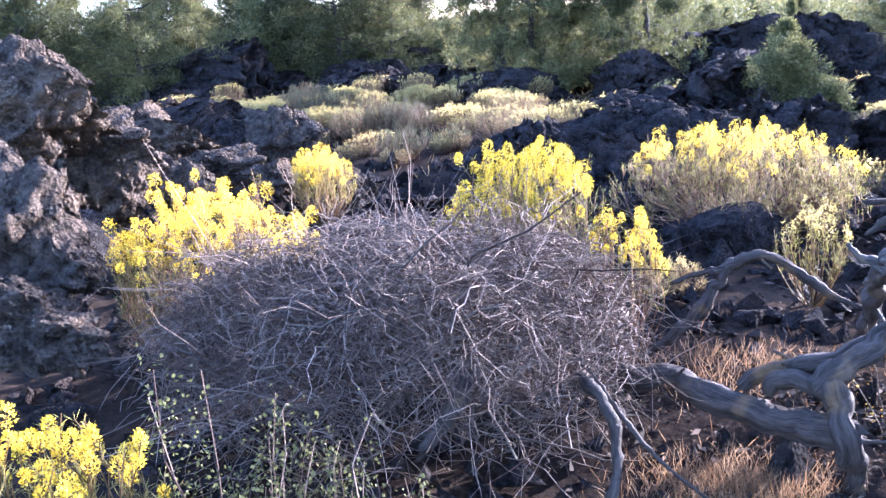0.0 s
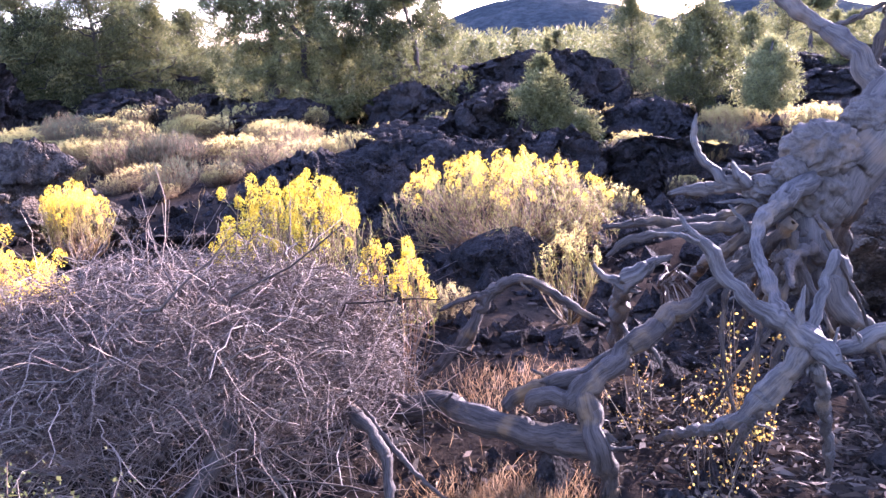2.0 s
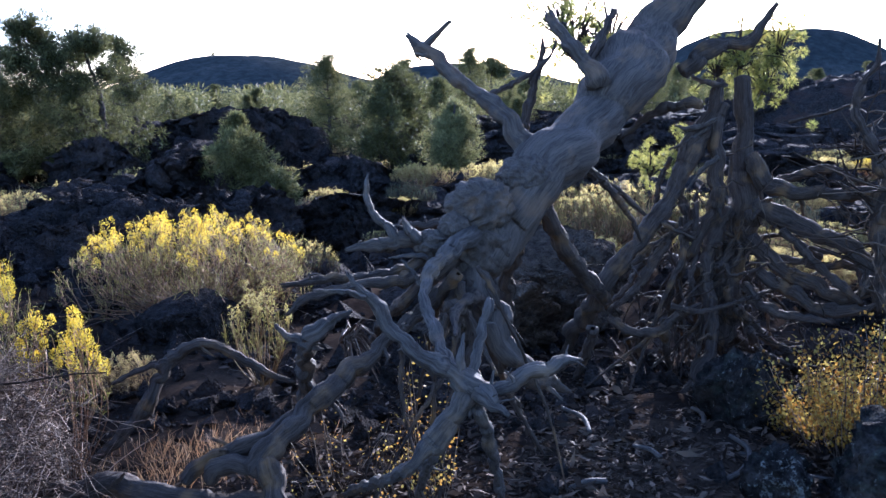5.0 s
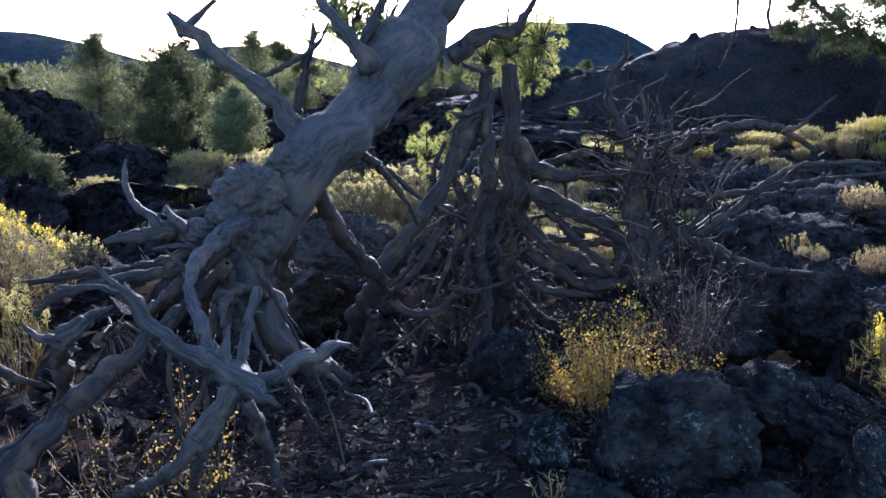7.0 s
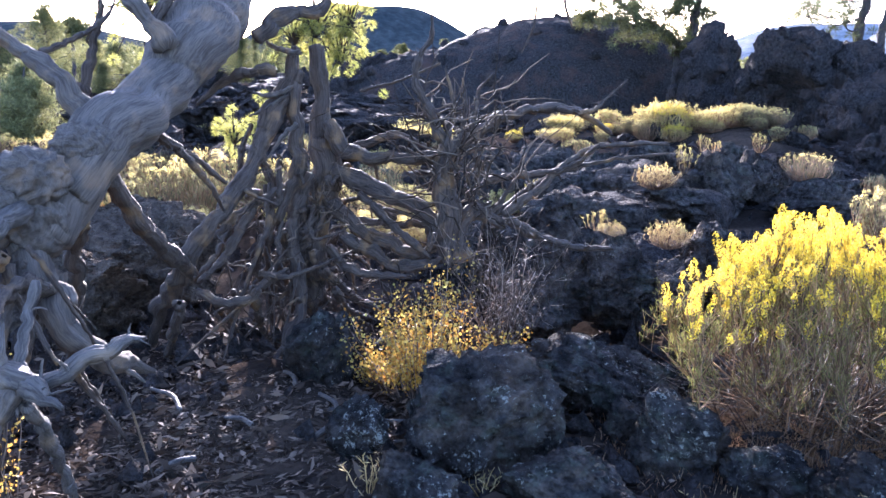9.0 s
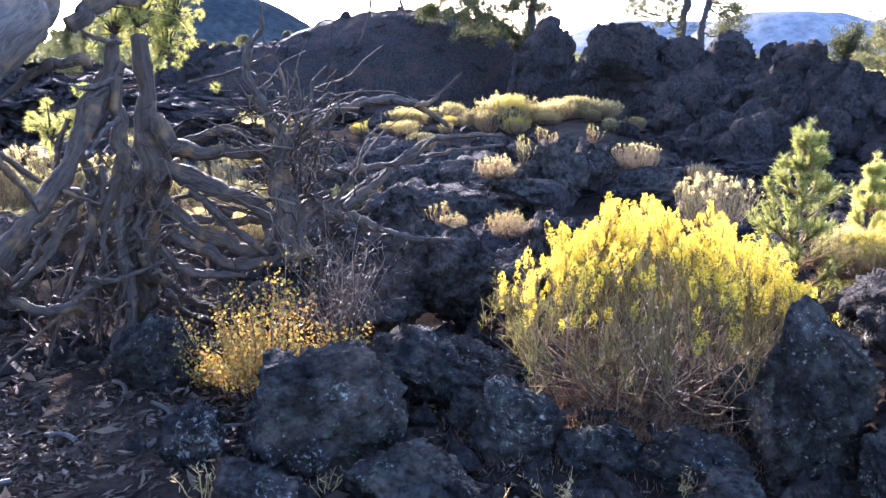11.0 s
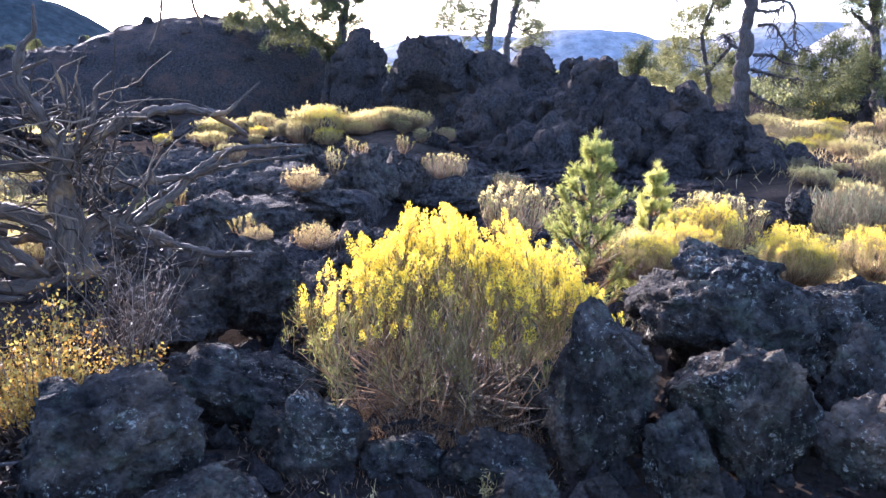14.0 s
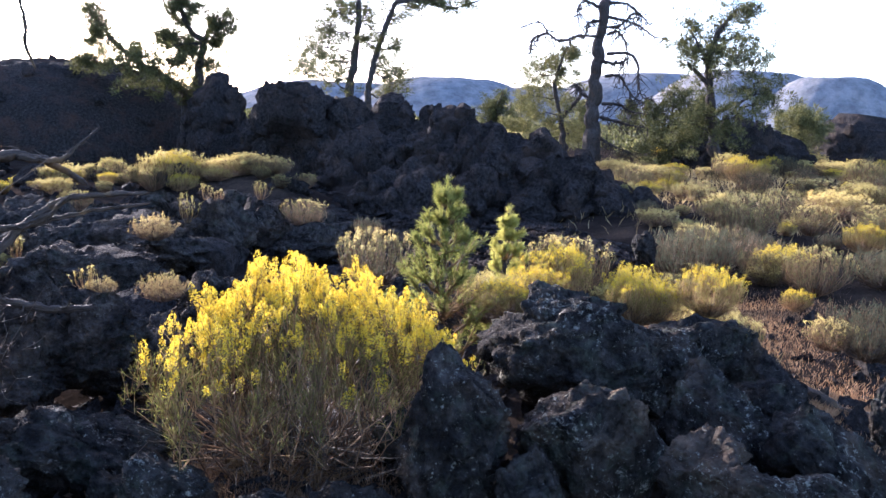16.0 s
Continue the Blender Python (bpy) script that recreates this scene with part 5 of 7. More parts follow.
def hair_roots(owner, centre, spread, n, seed, mat=TWIG, r=0.0045):
    """The fine torn roots that fill the gaps."""
    rng = np.random.default_rng(seed)
    start = np.array(centre) - np.array(owner.location) + rng.normal(size=(n, 3)) * spread
    s = np.linspace(0, 1, 6)[None, :, None]
    way = unit(rng.normal(size=(n, 3)) * (1, 1, 0.8) + (0, 0, -0.5)) * rng.uniform(0.08, 0.3, (n, 1))
    path = start[:, None] + way[:, None] * s + rng.normal(size=(n, 1, 3)) * 0.06 * s ** 2 + rng.normal(size=(n, 6, 3)) * 0.012
    path[..., 2] = np.maximum(path[..., 2], -0.05)
    part("fine_root_mass", solid("fine_root_mass", *twigs(path, rng.uniform(0.4, 1.6, n) * r, 0.0012, 4), mat), owner)


hair_roots(tower, (4.4, 3.05, 0.6), (0.28, 0.22, 0.32), 150, 11, CHIP, 0.0045)
hair_roots(tower, (4.3, 2.95, 0.25), (0.4, 0.3, 0.12), 110, 12, CHIP, 0.0035)

dead_crown = thing("dead_branchy_stump", (4.7, 2.1, 0.0), "dead stump with upright twigs and long bare arching branches", "dead wood")
limb(dead_crown, "stem", [(4.65, 2.18, 0.42, 0.115), (4.64, 2.2, 0.66, 0.103), (4.63, 2.22, 0.9, 0.089), (4.64, 2.19, 1.1, 0.077)], ROOT, 300, 3, 20, 0.15)
limb(dead_crown, "stem", [(4.68, 2.1, 0.43, 0.090), (4.73, 2.13, 0.66, 0.082), (4.81, 2.08, 0.72, 0.073), (4.84, 2.0, 0.65, 0.065)], ROOT, 301, 3, 20, 0.15)
limb(dead_crown, "branch", [(4.64, 2.19, 1.06, 0.051), (4.59, 2.28, 1.26, 0.043), (4.55, 2.36, 1.45, 0.035), (4.56, 2.35, 1.6, 0.027), (4.59, 2.29, 1.71, 0.019), (4.59, 2.29, 1.82, 0.011)], ROOT, 302, 3, 20, 0.15)
limb(dead_crown, "branch", [(4.75, 2.19, 1.09, 0.058), (4.91, 2.09, 1.2, 0.051), (5.08, 1.96, 1.28, 0.045), (5.31, 1.79, 1.31, 0.039), (5.46, 1.66, 1.25, 0.032), (5.55, 1.54, 1.16, 0.026)], ROOT, 303, 3, 20, 0.15)
limb(dead_crown, "branch", [(5.26, 1.78, 1.3, 0.028), (5.42, 1.62, 1.29, 0.023), (5.5, 1.53, 1.38, 0.016), (5.58, 1.45, 1.47, 0.011)], ROOT, 304, 3, 20, 0.15)
limb(dead_crown, "branch", [(4.87, 1.94, 0.69, 0.045), (5.03, 1.83, 0.8, 0.039), (5.18, 1.72, 0.94, 0.034), (5.33, 1.57, 1.06, 0.028), (5.4, 1.36, 1.1, 0.023), (5.45, 1.15, 1.11, 0.018)], ROOT, 305, 3, 20, 0.15)
limb(dead_crown, "branch", [(4.83, 2.04, 0.89, 0.038), (5.02, 1.84, 0.92, 0.030), (5.2, 1.66, 0.96, 0.023), (5.25, 1.51, 1.09, 0.015)], ROOT, 306, 3, 20, 0.15)
limb(dead_crown, "branch", [(4.83, 2.03, 0.65, 0.032), (5.14, 1.81, 0.87, 0.026), (5.34, 1.54, 0.98, 0.019), (5.55, 1.16, 1.04, 0.012)], ROOT, 307, 3, 20, 0.15)
limb(dead_crown, "branch", [(4.83, 2.03, 0.68, 0.032), (4.88, 1.92, 0.83, 0.022), (4.91, 1.85, 0.96, 0.011)], ROOT, 308, 3, 20, 0.15)
limb(dead_crown, "branch", [(4.88, 1.91, 0.66, 0.051), (5.04, 1.79, 0.54, 0.043), (5.22, 1.6, 0.46, 0.034), (5.28, 1.41, 0.46, 0.026)], ROOT, 309, 3, 20, 0.15)
limb(dead_crown, "branch", [(4.72, 2.14, 1.12, 0.026), (4.75, 2.08, 1.29, 0.020), (4.76, 2.07, 1.42, 0.016), (4.79, 2.0, 1.51, 0.011)], ROOT, 310, 3, 20, 0.15)
limb(dead_crown, "branch", [(4.62, 2.23, 1.0, 0.026), (4.57, 2.32, 1.03, 0.018), (4.46, 2.41, 1.1, 0.011)], ROOT, 311, 3, 20, 0.15)
limb(dead_crown, "branch", [(4.63, 2.21, 1.13, 0.026), (4.64, 2.18, 1.35, 0.018), (4.63, 2.22, 1.54, 0.008)], ROOT, 312, 3, 20, 0.15)
limb(dead_crown, "branch", [(4.66, 2.15, 1.1, 0.023), (4.68, 2.11, 1.32, 0.015), (4.67, 2.13, 1.48, 0.008)], ROOT, 313, 3, 20, 0.15)
limb(dead_crown, "branch", [(4.63, 2.8, 1.4, 0.015), (4.67, 2.54, 1.47, 0.012), (4.78, 2.36, 1.56, 0.011)], ROOT, 314, 3, 20, 0.15)
rng = np.random.default_rng(21)
n = 170
start = np.array([0.0, 0.05, 0.95]) + rng.normal(size=(n, 3)) * (0.14, 0.16, 0.25)
way = unit(rng.normal(size=(n, 3)) * (0.8, 0.9, 0.5) + (0, 0.15, 0.5))
bend = rng.normal(size=(n, 3)) * 0.16 + (0, 0, 0.05)
size = rng.uniform(0.1, 0.42, (n, 1))
s = np.linspace(0, 1, 6)[None, :, None]
paths = start[:, None] + way[:, None] * size[:, None] * s + bend[:, None] * s ** 2 + rng.normal(size=(n, 6, 3)) * 0.012
part("twig_mass", solid("twig_mass", *twigs(paths, 0.0062, 0.002, 5), CHIP), dead_crown)


# ---- bushes ----
def rabbitbrush_meshes(seed, width, height, stems=190, flower=FLOWER, leaf=BRUSH_LEAF, lit=1.0, shoots=6, puffs=46, bare=0.44, twig=1.0, flat=0.3, crown=0.72, grain=1.0, plume=1.0, share=0.9, base=0.14, dead=0.9, lump=1.0, crook=0.03, stem=None, sag=1.0, tall=1.35):
    """Rabbitbrush: many stems that fan out from the root, bare and brown below, feathery above, with plumes of flowers on the crown."""
    rng = np.random.default_rng(seed)
    a, q = rng.uniform(0, 2 * np.pi, stems), np.sqrt(rng.uniform(0, 1, stems))
    uneven = 1 + 0.16 * np.sin(3 * a + seed) + 0.12 * np.sin(7 * a + 2 * seed)
    bunch = lump * (0.06 * np.sin(q * 9 + 5 * a + seed) + 0.04 * np.sin(11 * a - seed))
    tip = np.stack([q * np.cos(a) * width / 2 * uneven, q * np.sin(a) * width / 2 * uneven, height * (1 - flat * q ** 2.5 + bunch) * rng.uniform(0.86, 1.02, stems)], -1)
    root = np.stack([np.cos(a), np.sin(a), 0 * a], -1) * (rng.uniform(0, base, stems) * width)[:, None]
    s = np.linspace(0, 1, 6)[None, :, None]
    bow = np.stack([np.cos(a), np.sin(a), 0 * a], -1)[:, None] * (0.17 * width * np.sin(np.pi * s) * q[:, None, None])
    path = root[:, None] * (1 - s) + tip[:, None] * s + bow + rng.normal(size=(stems, 6, 3)) * crook * width * np.sin(np.pi * s * 0.8)
    low = int(stems * (dead if grain == 1 else 0.6))                                  # dead lower twigs that spread sideways
    b = rng.uniform(0, 2 * np.pi, low)
    reach = rng.uniform(0.2, 0.58, low)[:, None] * width
    side = np.stack([np.cos(b), np.sin(b), 0 * b], -1)
    rise = np.stack([0 * b, 0 * b, rng.uniform(0.14, 0.5, low) * height * sag], -1)
    t3 = np.linspace(0, 1, 6)[None, :, None]
    skirt = side[:, None] * reach[:, None] * t3 + rise[:, None] * np.sqrt(t3) + rng.normal(size=(low, 6, 3)) * 0.06 * width * t3
    skirt[..., 2] = np.maximum(skirt[..., 2], 0.01)
    # side shoots on the upper part
    n = stems * shoots
    who = np.repeat(np.arange(stems), shoots)
    u = 1 - (1 - bare) * rng.uniform(0, 1, n) ** 1.25
    k = np.clip((u * 5).astype(int), 0, 4)
    w = (u * 5 - k)[:, None]
    at = path[who, k] * (1 - w) + path[who, k + 1] * w
    out = unit(unit(path[who, 5] - path[who, 3]) + rng.normal(size=(n, 3)) * 0.42 + (0, 0, 0.5))
    length = rng.uniform(0.05, 0.14, n)[:, None] * (0.5 + 0.5 * height)
    end = at + out * length
    # thread-like leaves along the shoots
    per = 10
    whom = np.repeat(np.arange(n), per)
    f = rng.uniform(0.0, 1.0, n * per)[:, None]
    spot = at[whom] + (end - at)[whom] * f
    leaves = blades(spot, out[whom] + rng.normal(size=(n * per, 3)) * 0.5, rng.uniform(0.02, 0.045, n * per), rng.uniform(0.001, 0.002, n * per) * grain, rng)
    # plumes of flowers, thickest on the crown
    edge = np.minimum(1, np.hypot(end[:, 0], end[:, 1]) * 2 / width)
    rim = height * (1 - flat * edge ** 2.5)
    high = (end[:, 2] > rim * 0.97) & (end[:, 2] > height * crown) & (rng.uniform(size=n) < share)
    tops = path[:, 5, 2] > height * crown * 0.93
    top = np.vstack([path[tops, 5], end[high]])
    thin = np.clip((top[:, 2] / height - crown) / (0.9 - crown), 0.12, 1)
    top = top[rng.uniform(size=len(top)) < lit * thin]
    cell = 0.046 * plume                                   # one rounded plume to a cell of the crown
    _, first = np.unique(np.floor(top / cell + seed).astype(int), axis=0, return_index=True)
    top = top[np.sort(first)]
    z = np.repeat(np.arange(len(top)), puffs)
    fat = (0.026 * plume * rng.uniform(0.55, 1.15, len(top)))[z]
    ball_way = unit(rng.normal(size=(len(z), 3)) + (0, 0, 0.25))
    spot = top[z] + ball_way * (fat * rng.uniform(0.3, 1, len(z)) ** 0.5)[:, None] * (0.85, 0.85, tall)
    petal = blades(spot, ball_way * 0.7 + fan_ways(rng, len(z), 0.2), rng.uniform(0.006, 0.012, len(z)) * grain, rng.uniform(0.0028, 0.005, len(z)) * grain, rng)
    wood = joined(twigs(path, 0.0045 * twig, 0.0018 * twig), twigs(np.stack([at, at + out * length * 0.5, end], 1), 0.0022 * twig, 0.0013 * twig))
    return solid("stem_mass", *wood, stem or STEM), solid("foliage", *leaves, leaf), (solid("blossom", *petal, flower) if len(top) else None), solid("twig_mass", *twigs(skirt, 0.0028 * twig, 0.001 * twig), TWIG)


def bush(name, meshes, place, label, scale=1.0, turn=0.0, group="", category="bush", flat=1.0):
    ob = thing(name, (0, 0, 0), label, category, group)
    for part_name, me in zip(("stem_mass", "foliage", "blossom", "twig_mass"), meshes):
        if me:
            part(part_name, me, ob)
    ob.matrix_world = Matrix.LocRotScale(place, Euler((0, 0, radians(turn))), (scale, scale, scale * flat))
    return ob


YELLOW = "rabbitbrush in full yellow flower"
bush("rabbitbrush", rabbitbrush_meshes(1, 1.32, 0.87, 230, leaf=OLIVE_LEAF, flat=0.46, crown=0.62, puffs=80, shoots=18, twig=1.0, plume=0.75, tall=2.0, share=1.0, bare=0.56, base=0.2, dead=2.0, lump=1.2, crook=0.045, stem=BROWN_STEM, sag=0.85), (4.38, 0.11, gz(4.38, 0.11) - 0.08), "broad rabbitbrush in full yellow flower with bare brown lower stems", group="yellow bushes")
bush("rabbitbrush", rabbitbrush_meshes(2, 0.88, 0.79, 170, leaf=OLIVE_LEAF, puffs=130, shoots=10, plume=1.25, share=0.6, lump=1.3, stem=BROWN_STEM), (-1.06, 3.8, gz(-1.06, 3.8)), YELLOW + " behind the dead shrub", group="yellow bushes")
bush("rabbitbrush", rabbitbrush_meshes(3, 0.68, 0.94, 110, leaf=OLIVE_LEAF, puffs=200, shoots=9, plume=1.45, share=0.5, lump=1.3, crown=0.8, stem=BROWN_STEM), (0.42, 3.85, gz(0.42, 3.85)), YELLOW + " rising from the dead shrub", group="yellow bushes")
bush("rabbitbrush", rabbitbrush_meshes(10, 0.26, 0.72, 50), (0.1, 3.92, gz(0.1, 3.92)), "thin sprig of rabbitbrush behind the dead shrub", group="yellow bushes")
bush("rabbitbrush", rabbitbrush_meshes(4, 0.32, 0.68, 30, leaf=OLIVE_LEAF, stem=BROWN_STEM, puffs=150, crown=0.55, plume=1.15, share=0.3), (0.8, 3.6, gz(0.8, 3.6)), "small sprig of rabbitbrush with yellow tips", group="yellow bushes")
bush("rabbitbrush", rabbitbrush_meshes(5, 1.6, 0.68, 300, leaf=OLIVE_LEAF, lit=0.6, puffs=100, shoots=9, plume=1.35, share=0.5, bare=0.3, lump=1.5, crown=0.8, stem=BROWN_STEM, crook=0.04), (2.18, 5.95, gz(2.18, 5.95)), "wide low rabbitbrush with dull yellow flowers", group="yellow bushes")
bush("rabbitbrush", rabbitbrush_meshes(6, 0.34, 0.5, 26, PALE_FLOWER, OLIVE_LEAF, plume=0.9, bare=0.3, lump=1.5), (1.93, 4.2, gz(1.93, 4.2) + 0.05), "small pale rabbitbrush gone to seed", group="yellow bushes")
bush("rabbitbrush", rabbitbrush_meshes(7, 0.5, 0.6, 60, puffs=150, crown=0.55, plume=1.0, share=0.4), (-1.02, 1.88, gz(-1.02, 1.88)), "bright yellow rabbitbrush close to the path", group="yellow bushes")
bush("rabbitbrush", rabbitbrush_meshes(8, 0.38, 0.42, 70, crown=0.5, puffs=80, plume=1.1), (-0.72, 5.2, 0.45), "small yellow rabbitbrush among the lava", group="yellow bushes")

# repeats: six shapes, then copies
SMALL = [
    bush("rabbitbrush", rabbitbrush_meshes(20, 0.8, 0.6, 150, grain=1.6, puffs=22), (6.13, -1.98, 0.25), YELLOW + " among lava blocks", 0.62, group="yellow bushes"),
    bush("rabbitbrush", rabbitbrush_meshes(21, 0.9, 0.62, 150, PALE_FLOWER, GOLD_LEAF, grain=1.6, puffs=22, stem=BROWN_STEM), (6.5, -2.65, gz(6.5, -2.65)), "pale yellow rabbitbrush on the lava rubble", 0.75, group="yellow bushes"),
    bush("sagebrush", rabbitbrush_meshes(22, 1.0, 0.62, 170, lit=0.0, leaf=GREY_SAGE, bare=0.25, grain=1.6, puffs=22, stem=BROWN_STEM), (9.5, -3.6, gz(9.5, -3.6)), "grey-green sagebrush on the flat", group="sagebrush"),
    bush("dry_shrub", rabbitbrush_meshes(23, 0.8, 0.4, 110, PALE_FLOWER, STRAW, 0.5, grain=1.5, puffs=16, flat=0.4, bare=0.3, lump=2.0, stem=BROWN_STEM), (8.3, 1.9, 0.4), "straw-coloured dry shrub in a rock crack", 0.5, group="dry shrubs"),
    bush("rabbitbrush", rabbitbrush_meshes(24, 1.2, 0.55, 210, PALE_FLOWER, GOLD_LEAF, grain=1.6, puffs=22, stem=BROWN_STEM), (16.5, 3.9, gz(16.5, 3.9)), YELLOW + " below the lava dome", group="yellow bushes"),
    bush("sagebrush", rabbitbrush_meshes(25, 0.9, 0.7, 150, PALE_FLOWER, SAGE, 0.35, bare=0.25, grain=1.6, puffs=22, stem=BROWN_STEM), (11.5, -5.0, gz(11.5, -5.0)), "green-yellow sagebrush on the flat", group="sagebrush"),
    bush("rabbitbrush", rabbitbrush_meshes(26, 0.42, 0.55, 16, PALE_FLOWER, puffs=40, plume=1.3, crown=0.5, bare=0.3), (10.4, 2.1, 0.3), "small sprig of pale yellow rabbitbrush in a rock crack", 0.6, group="yellow bushes"),
]


def more(which, x, y, scale, turn, z=None):
    return copy_thing(SMALL[which], Matrix.LocRotScale((x, y, gz(x, y) if z is None else z), Euler((0, 0, radians(turn))), (1, 1, 1)) @ Matrix.Diagonal((scale / SMALL[which].scale[0], scale / SMALL[which].scale[0], scale / SMALL[which].scale[0] * (0.7 + 0.35 * ((7.3 * x + 3.1 * y) % 1)), 1)))


# round the rubble and the young pines
more(0, 5.71, -1.87, 0.50, 10, 0.35), more(1, 5.84, -1.77, 0.45, 80, 0.34), more(0, 5.72, -2.02, 0.42, 150, 0.37), more(0, 5.58, -2.31, 0.52, 40, 0.45), more(6, 5.08, -2.37, 0.40, 80, 0.34), more(1, 5.59, -3.13, 0.40, 20, 0.25), more(2, 5.47, -3.33, 0.60, 70, 0.22)
more(0, 5.51, -1.02, 0.50, 60, 0.42), more(0, 5.68, -1.19, 0.50, 130, 0.4), more(1, 5.90, -0.93, 0.60, 10, 0.3), more(0, 6.24, -1.48, 0.60, 200, 0.36), more(5, 6.64, -1.60, 0.70, 90, 0.34), more(5, 7.86, -0.13, 0.70, 10, 0.1)
# on and among the lava blocks
more(6, 11.13, 2.06, 0.40, 64, 0.50), more(6, 11.16, 1.91, 0.36, 204, 0.47), more(6, 11.84, 1.48, 0.60, 355, 0.46), more(5, 11.48, 0.85, 0.62, 160, 0.14), more(2, 11.71, 0.05, 0.40, 210, 0.04), more(3, 10.07, 2.74, 0.35, 220, 0.04), more(3, 10.22, 2.60, 0.30, 35, 0.06), more(6, 8.60, 3.28, 0.40, 180, 0.12)
more(3, 6.57, 1.79, 0.30, 45, 0.25), more(6, 6.73, 1.96, 0.44, 230, 0.24), more(3, 6.30, 1.28, 0.40, 4, 0.28), more(0, 16.85, -3.80, 0.62, 175, 0.48), more(0, 19.0, -2.35, 0.80, 60, 1.0), more(5, 19.3, -2.7, 0.9, 10, 0.9), more(0, 20.0, -6.2, 0.8, 40, -0.1), more(0, 21.0, -7.0, 0.9, 100, -0.1)
# behind the roots
more(5, 5.79, 5.57, 0.90, 240, 0.06), more(5, 6.41, 5.80, 0.90, 30, 0.06), more(1, 5.08, 5.12, 0.50, 120, 0.08), more(1, 5.41, 5.08, 0.55, 285, 0.06), more(5, 6.92, 7.28, 0.90, 60, 0.04), more(5, 6.89, 4.14, 0.70, 180, -0.01), more(1, 6.34, 3.47, 0.60, 345, 0.01), more(1, 6.33, 3.89, 0.50, 120, 0.02), more(5, 7.18, 5.54, 0.80, 30, 0.02)
more(4, 7.72, 5.50, 0.60, 210, 0.00), more(1, 5.01, 9.23, 0.60, 180, 0.16), more(1, 5.52, 8.37, 0.50, 270, 0.13), more(5, 7.07, 8.48, 0.80, 120, 0.09), more(6, 5.45, 6.14, 0.70, 240, 0.08), more(1, 6.42, 4.86, 0.40, 60, 0.02), more(5, 7.49, 4.32, 0.70, 270, -0.02), more(4, 7.38, 10.75, 0.80, 30, 0.15), more(4, 8.27, 10.10, 0.70, 90, 0.13)
more(2, 6.9, 6.1, 0.9, 0), more(5, 6.2, 6.9, 0.8, 70), more(1, 7.6, 5.4, 0.7, 130), more(2, 5.4, 7.0, 0.7, 20), more(1, 8.6, 4.6, 0.7, 10), more(1, 9.0, 3.8, 0.6, 80), more(3, 1.3, 4.6, 0.5, 0), more(5, 3.2, 6.3, 0.6, 30)
rng = np.random.default_rng(31)
for i in range(34):                                   # the yellow belt at the foot of the dome, climbing to the pinnacle
    u = rng.uniform(0, 1)
    x, y = 14.8 + 1.6 * u + rng.uniform(0, 2.6) * (1.1 - u), 7.6 - 5.9 * u
    more(5 if 0.42 < u < 0.62 or u > 0.82 else int(rng.choice([4, 0, 1, 0])), x + rng.normal(0, 0.35), y + rng.normal(0, 0.3), rng.uniform(0.25, 0.8) * (1.25 if 0.42 < u < 0.8 else 1.0), rng.uniform(0, 360))
for i in range(150):                                  # the golden flat beyond the first lava
    x, y = rng.uniform(-6.5, 2.0), rng.uniform(9.1, 19.0)
    more(int(rng.choice([1, 5, 5, 2, 3, 4])), x, y, rng.uniform(0.35, 0.85), rng.uniform(0, 360))
for i in range(190):                                  # the sagebrush flat under the snag
    d, a = rng.uniform(8.5, 42), radians(rng.uniform(96.0, 124))
    x, y = d * math.sin(a), d * math.cos(a)
    if d < 15 and a < radians(107) or a < radians(105):
        continue
    more(int(rng.choice([2, 2, 5, 5, 1, 4, 0])), x, y, rng.uniform(0.3, 0.95) * (0.8 + d / 60), rng.uniform(0, 360))
for i in range(46):                                   # scattered brush behind the roots and among the lava
    a, d = radians(rng.uniform(8, 72)), rng.uniform(9, 19)
    more(int(rng.choice([2, 5, 1, 3])), d * math.sin(a), d * math.cos(a), rng.uniform(0.4, 0.9), rng.uniform(0, 360))


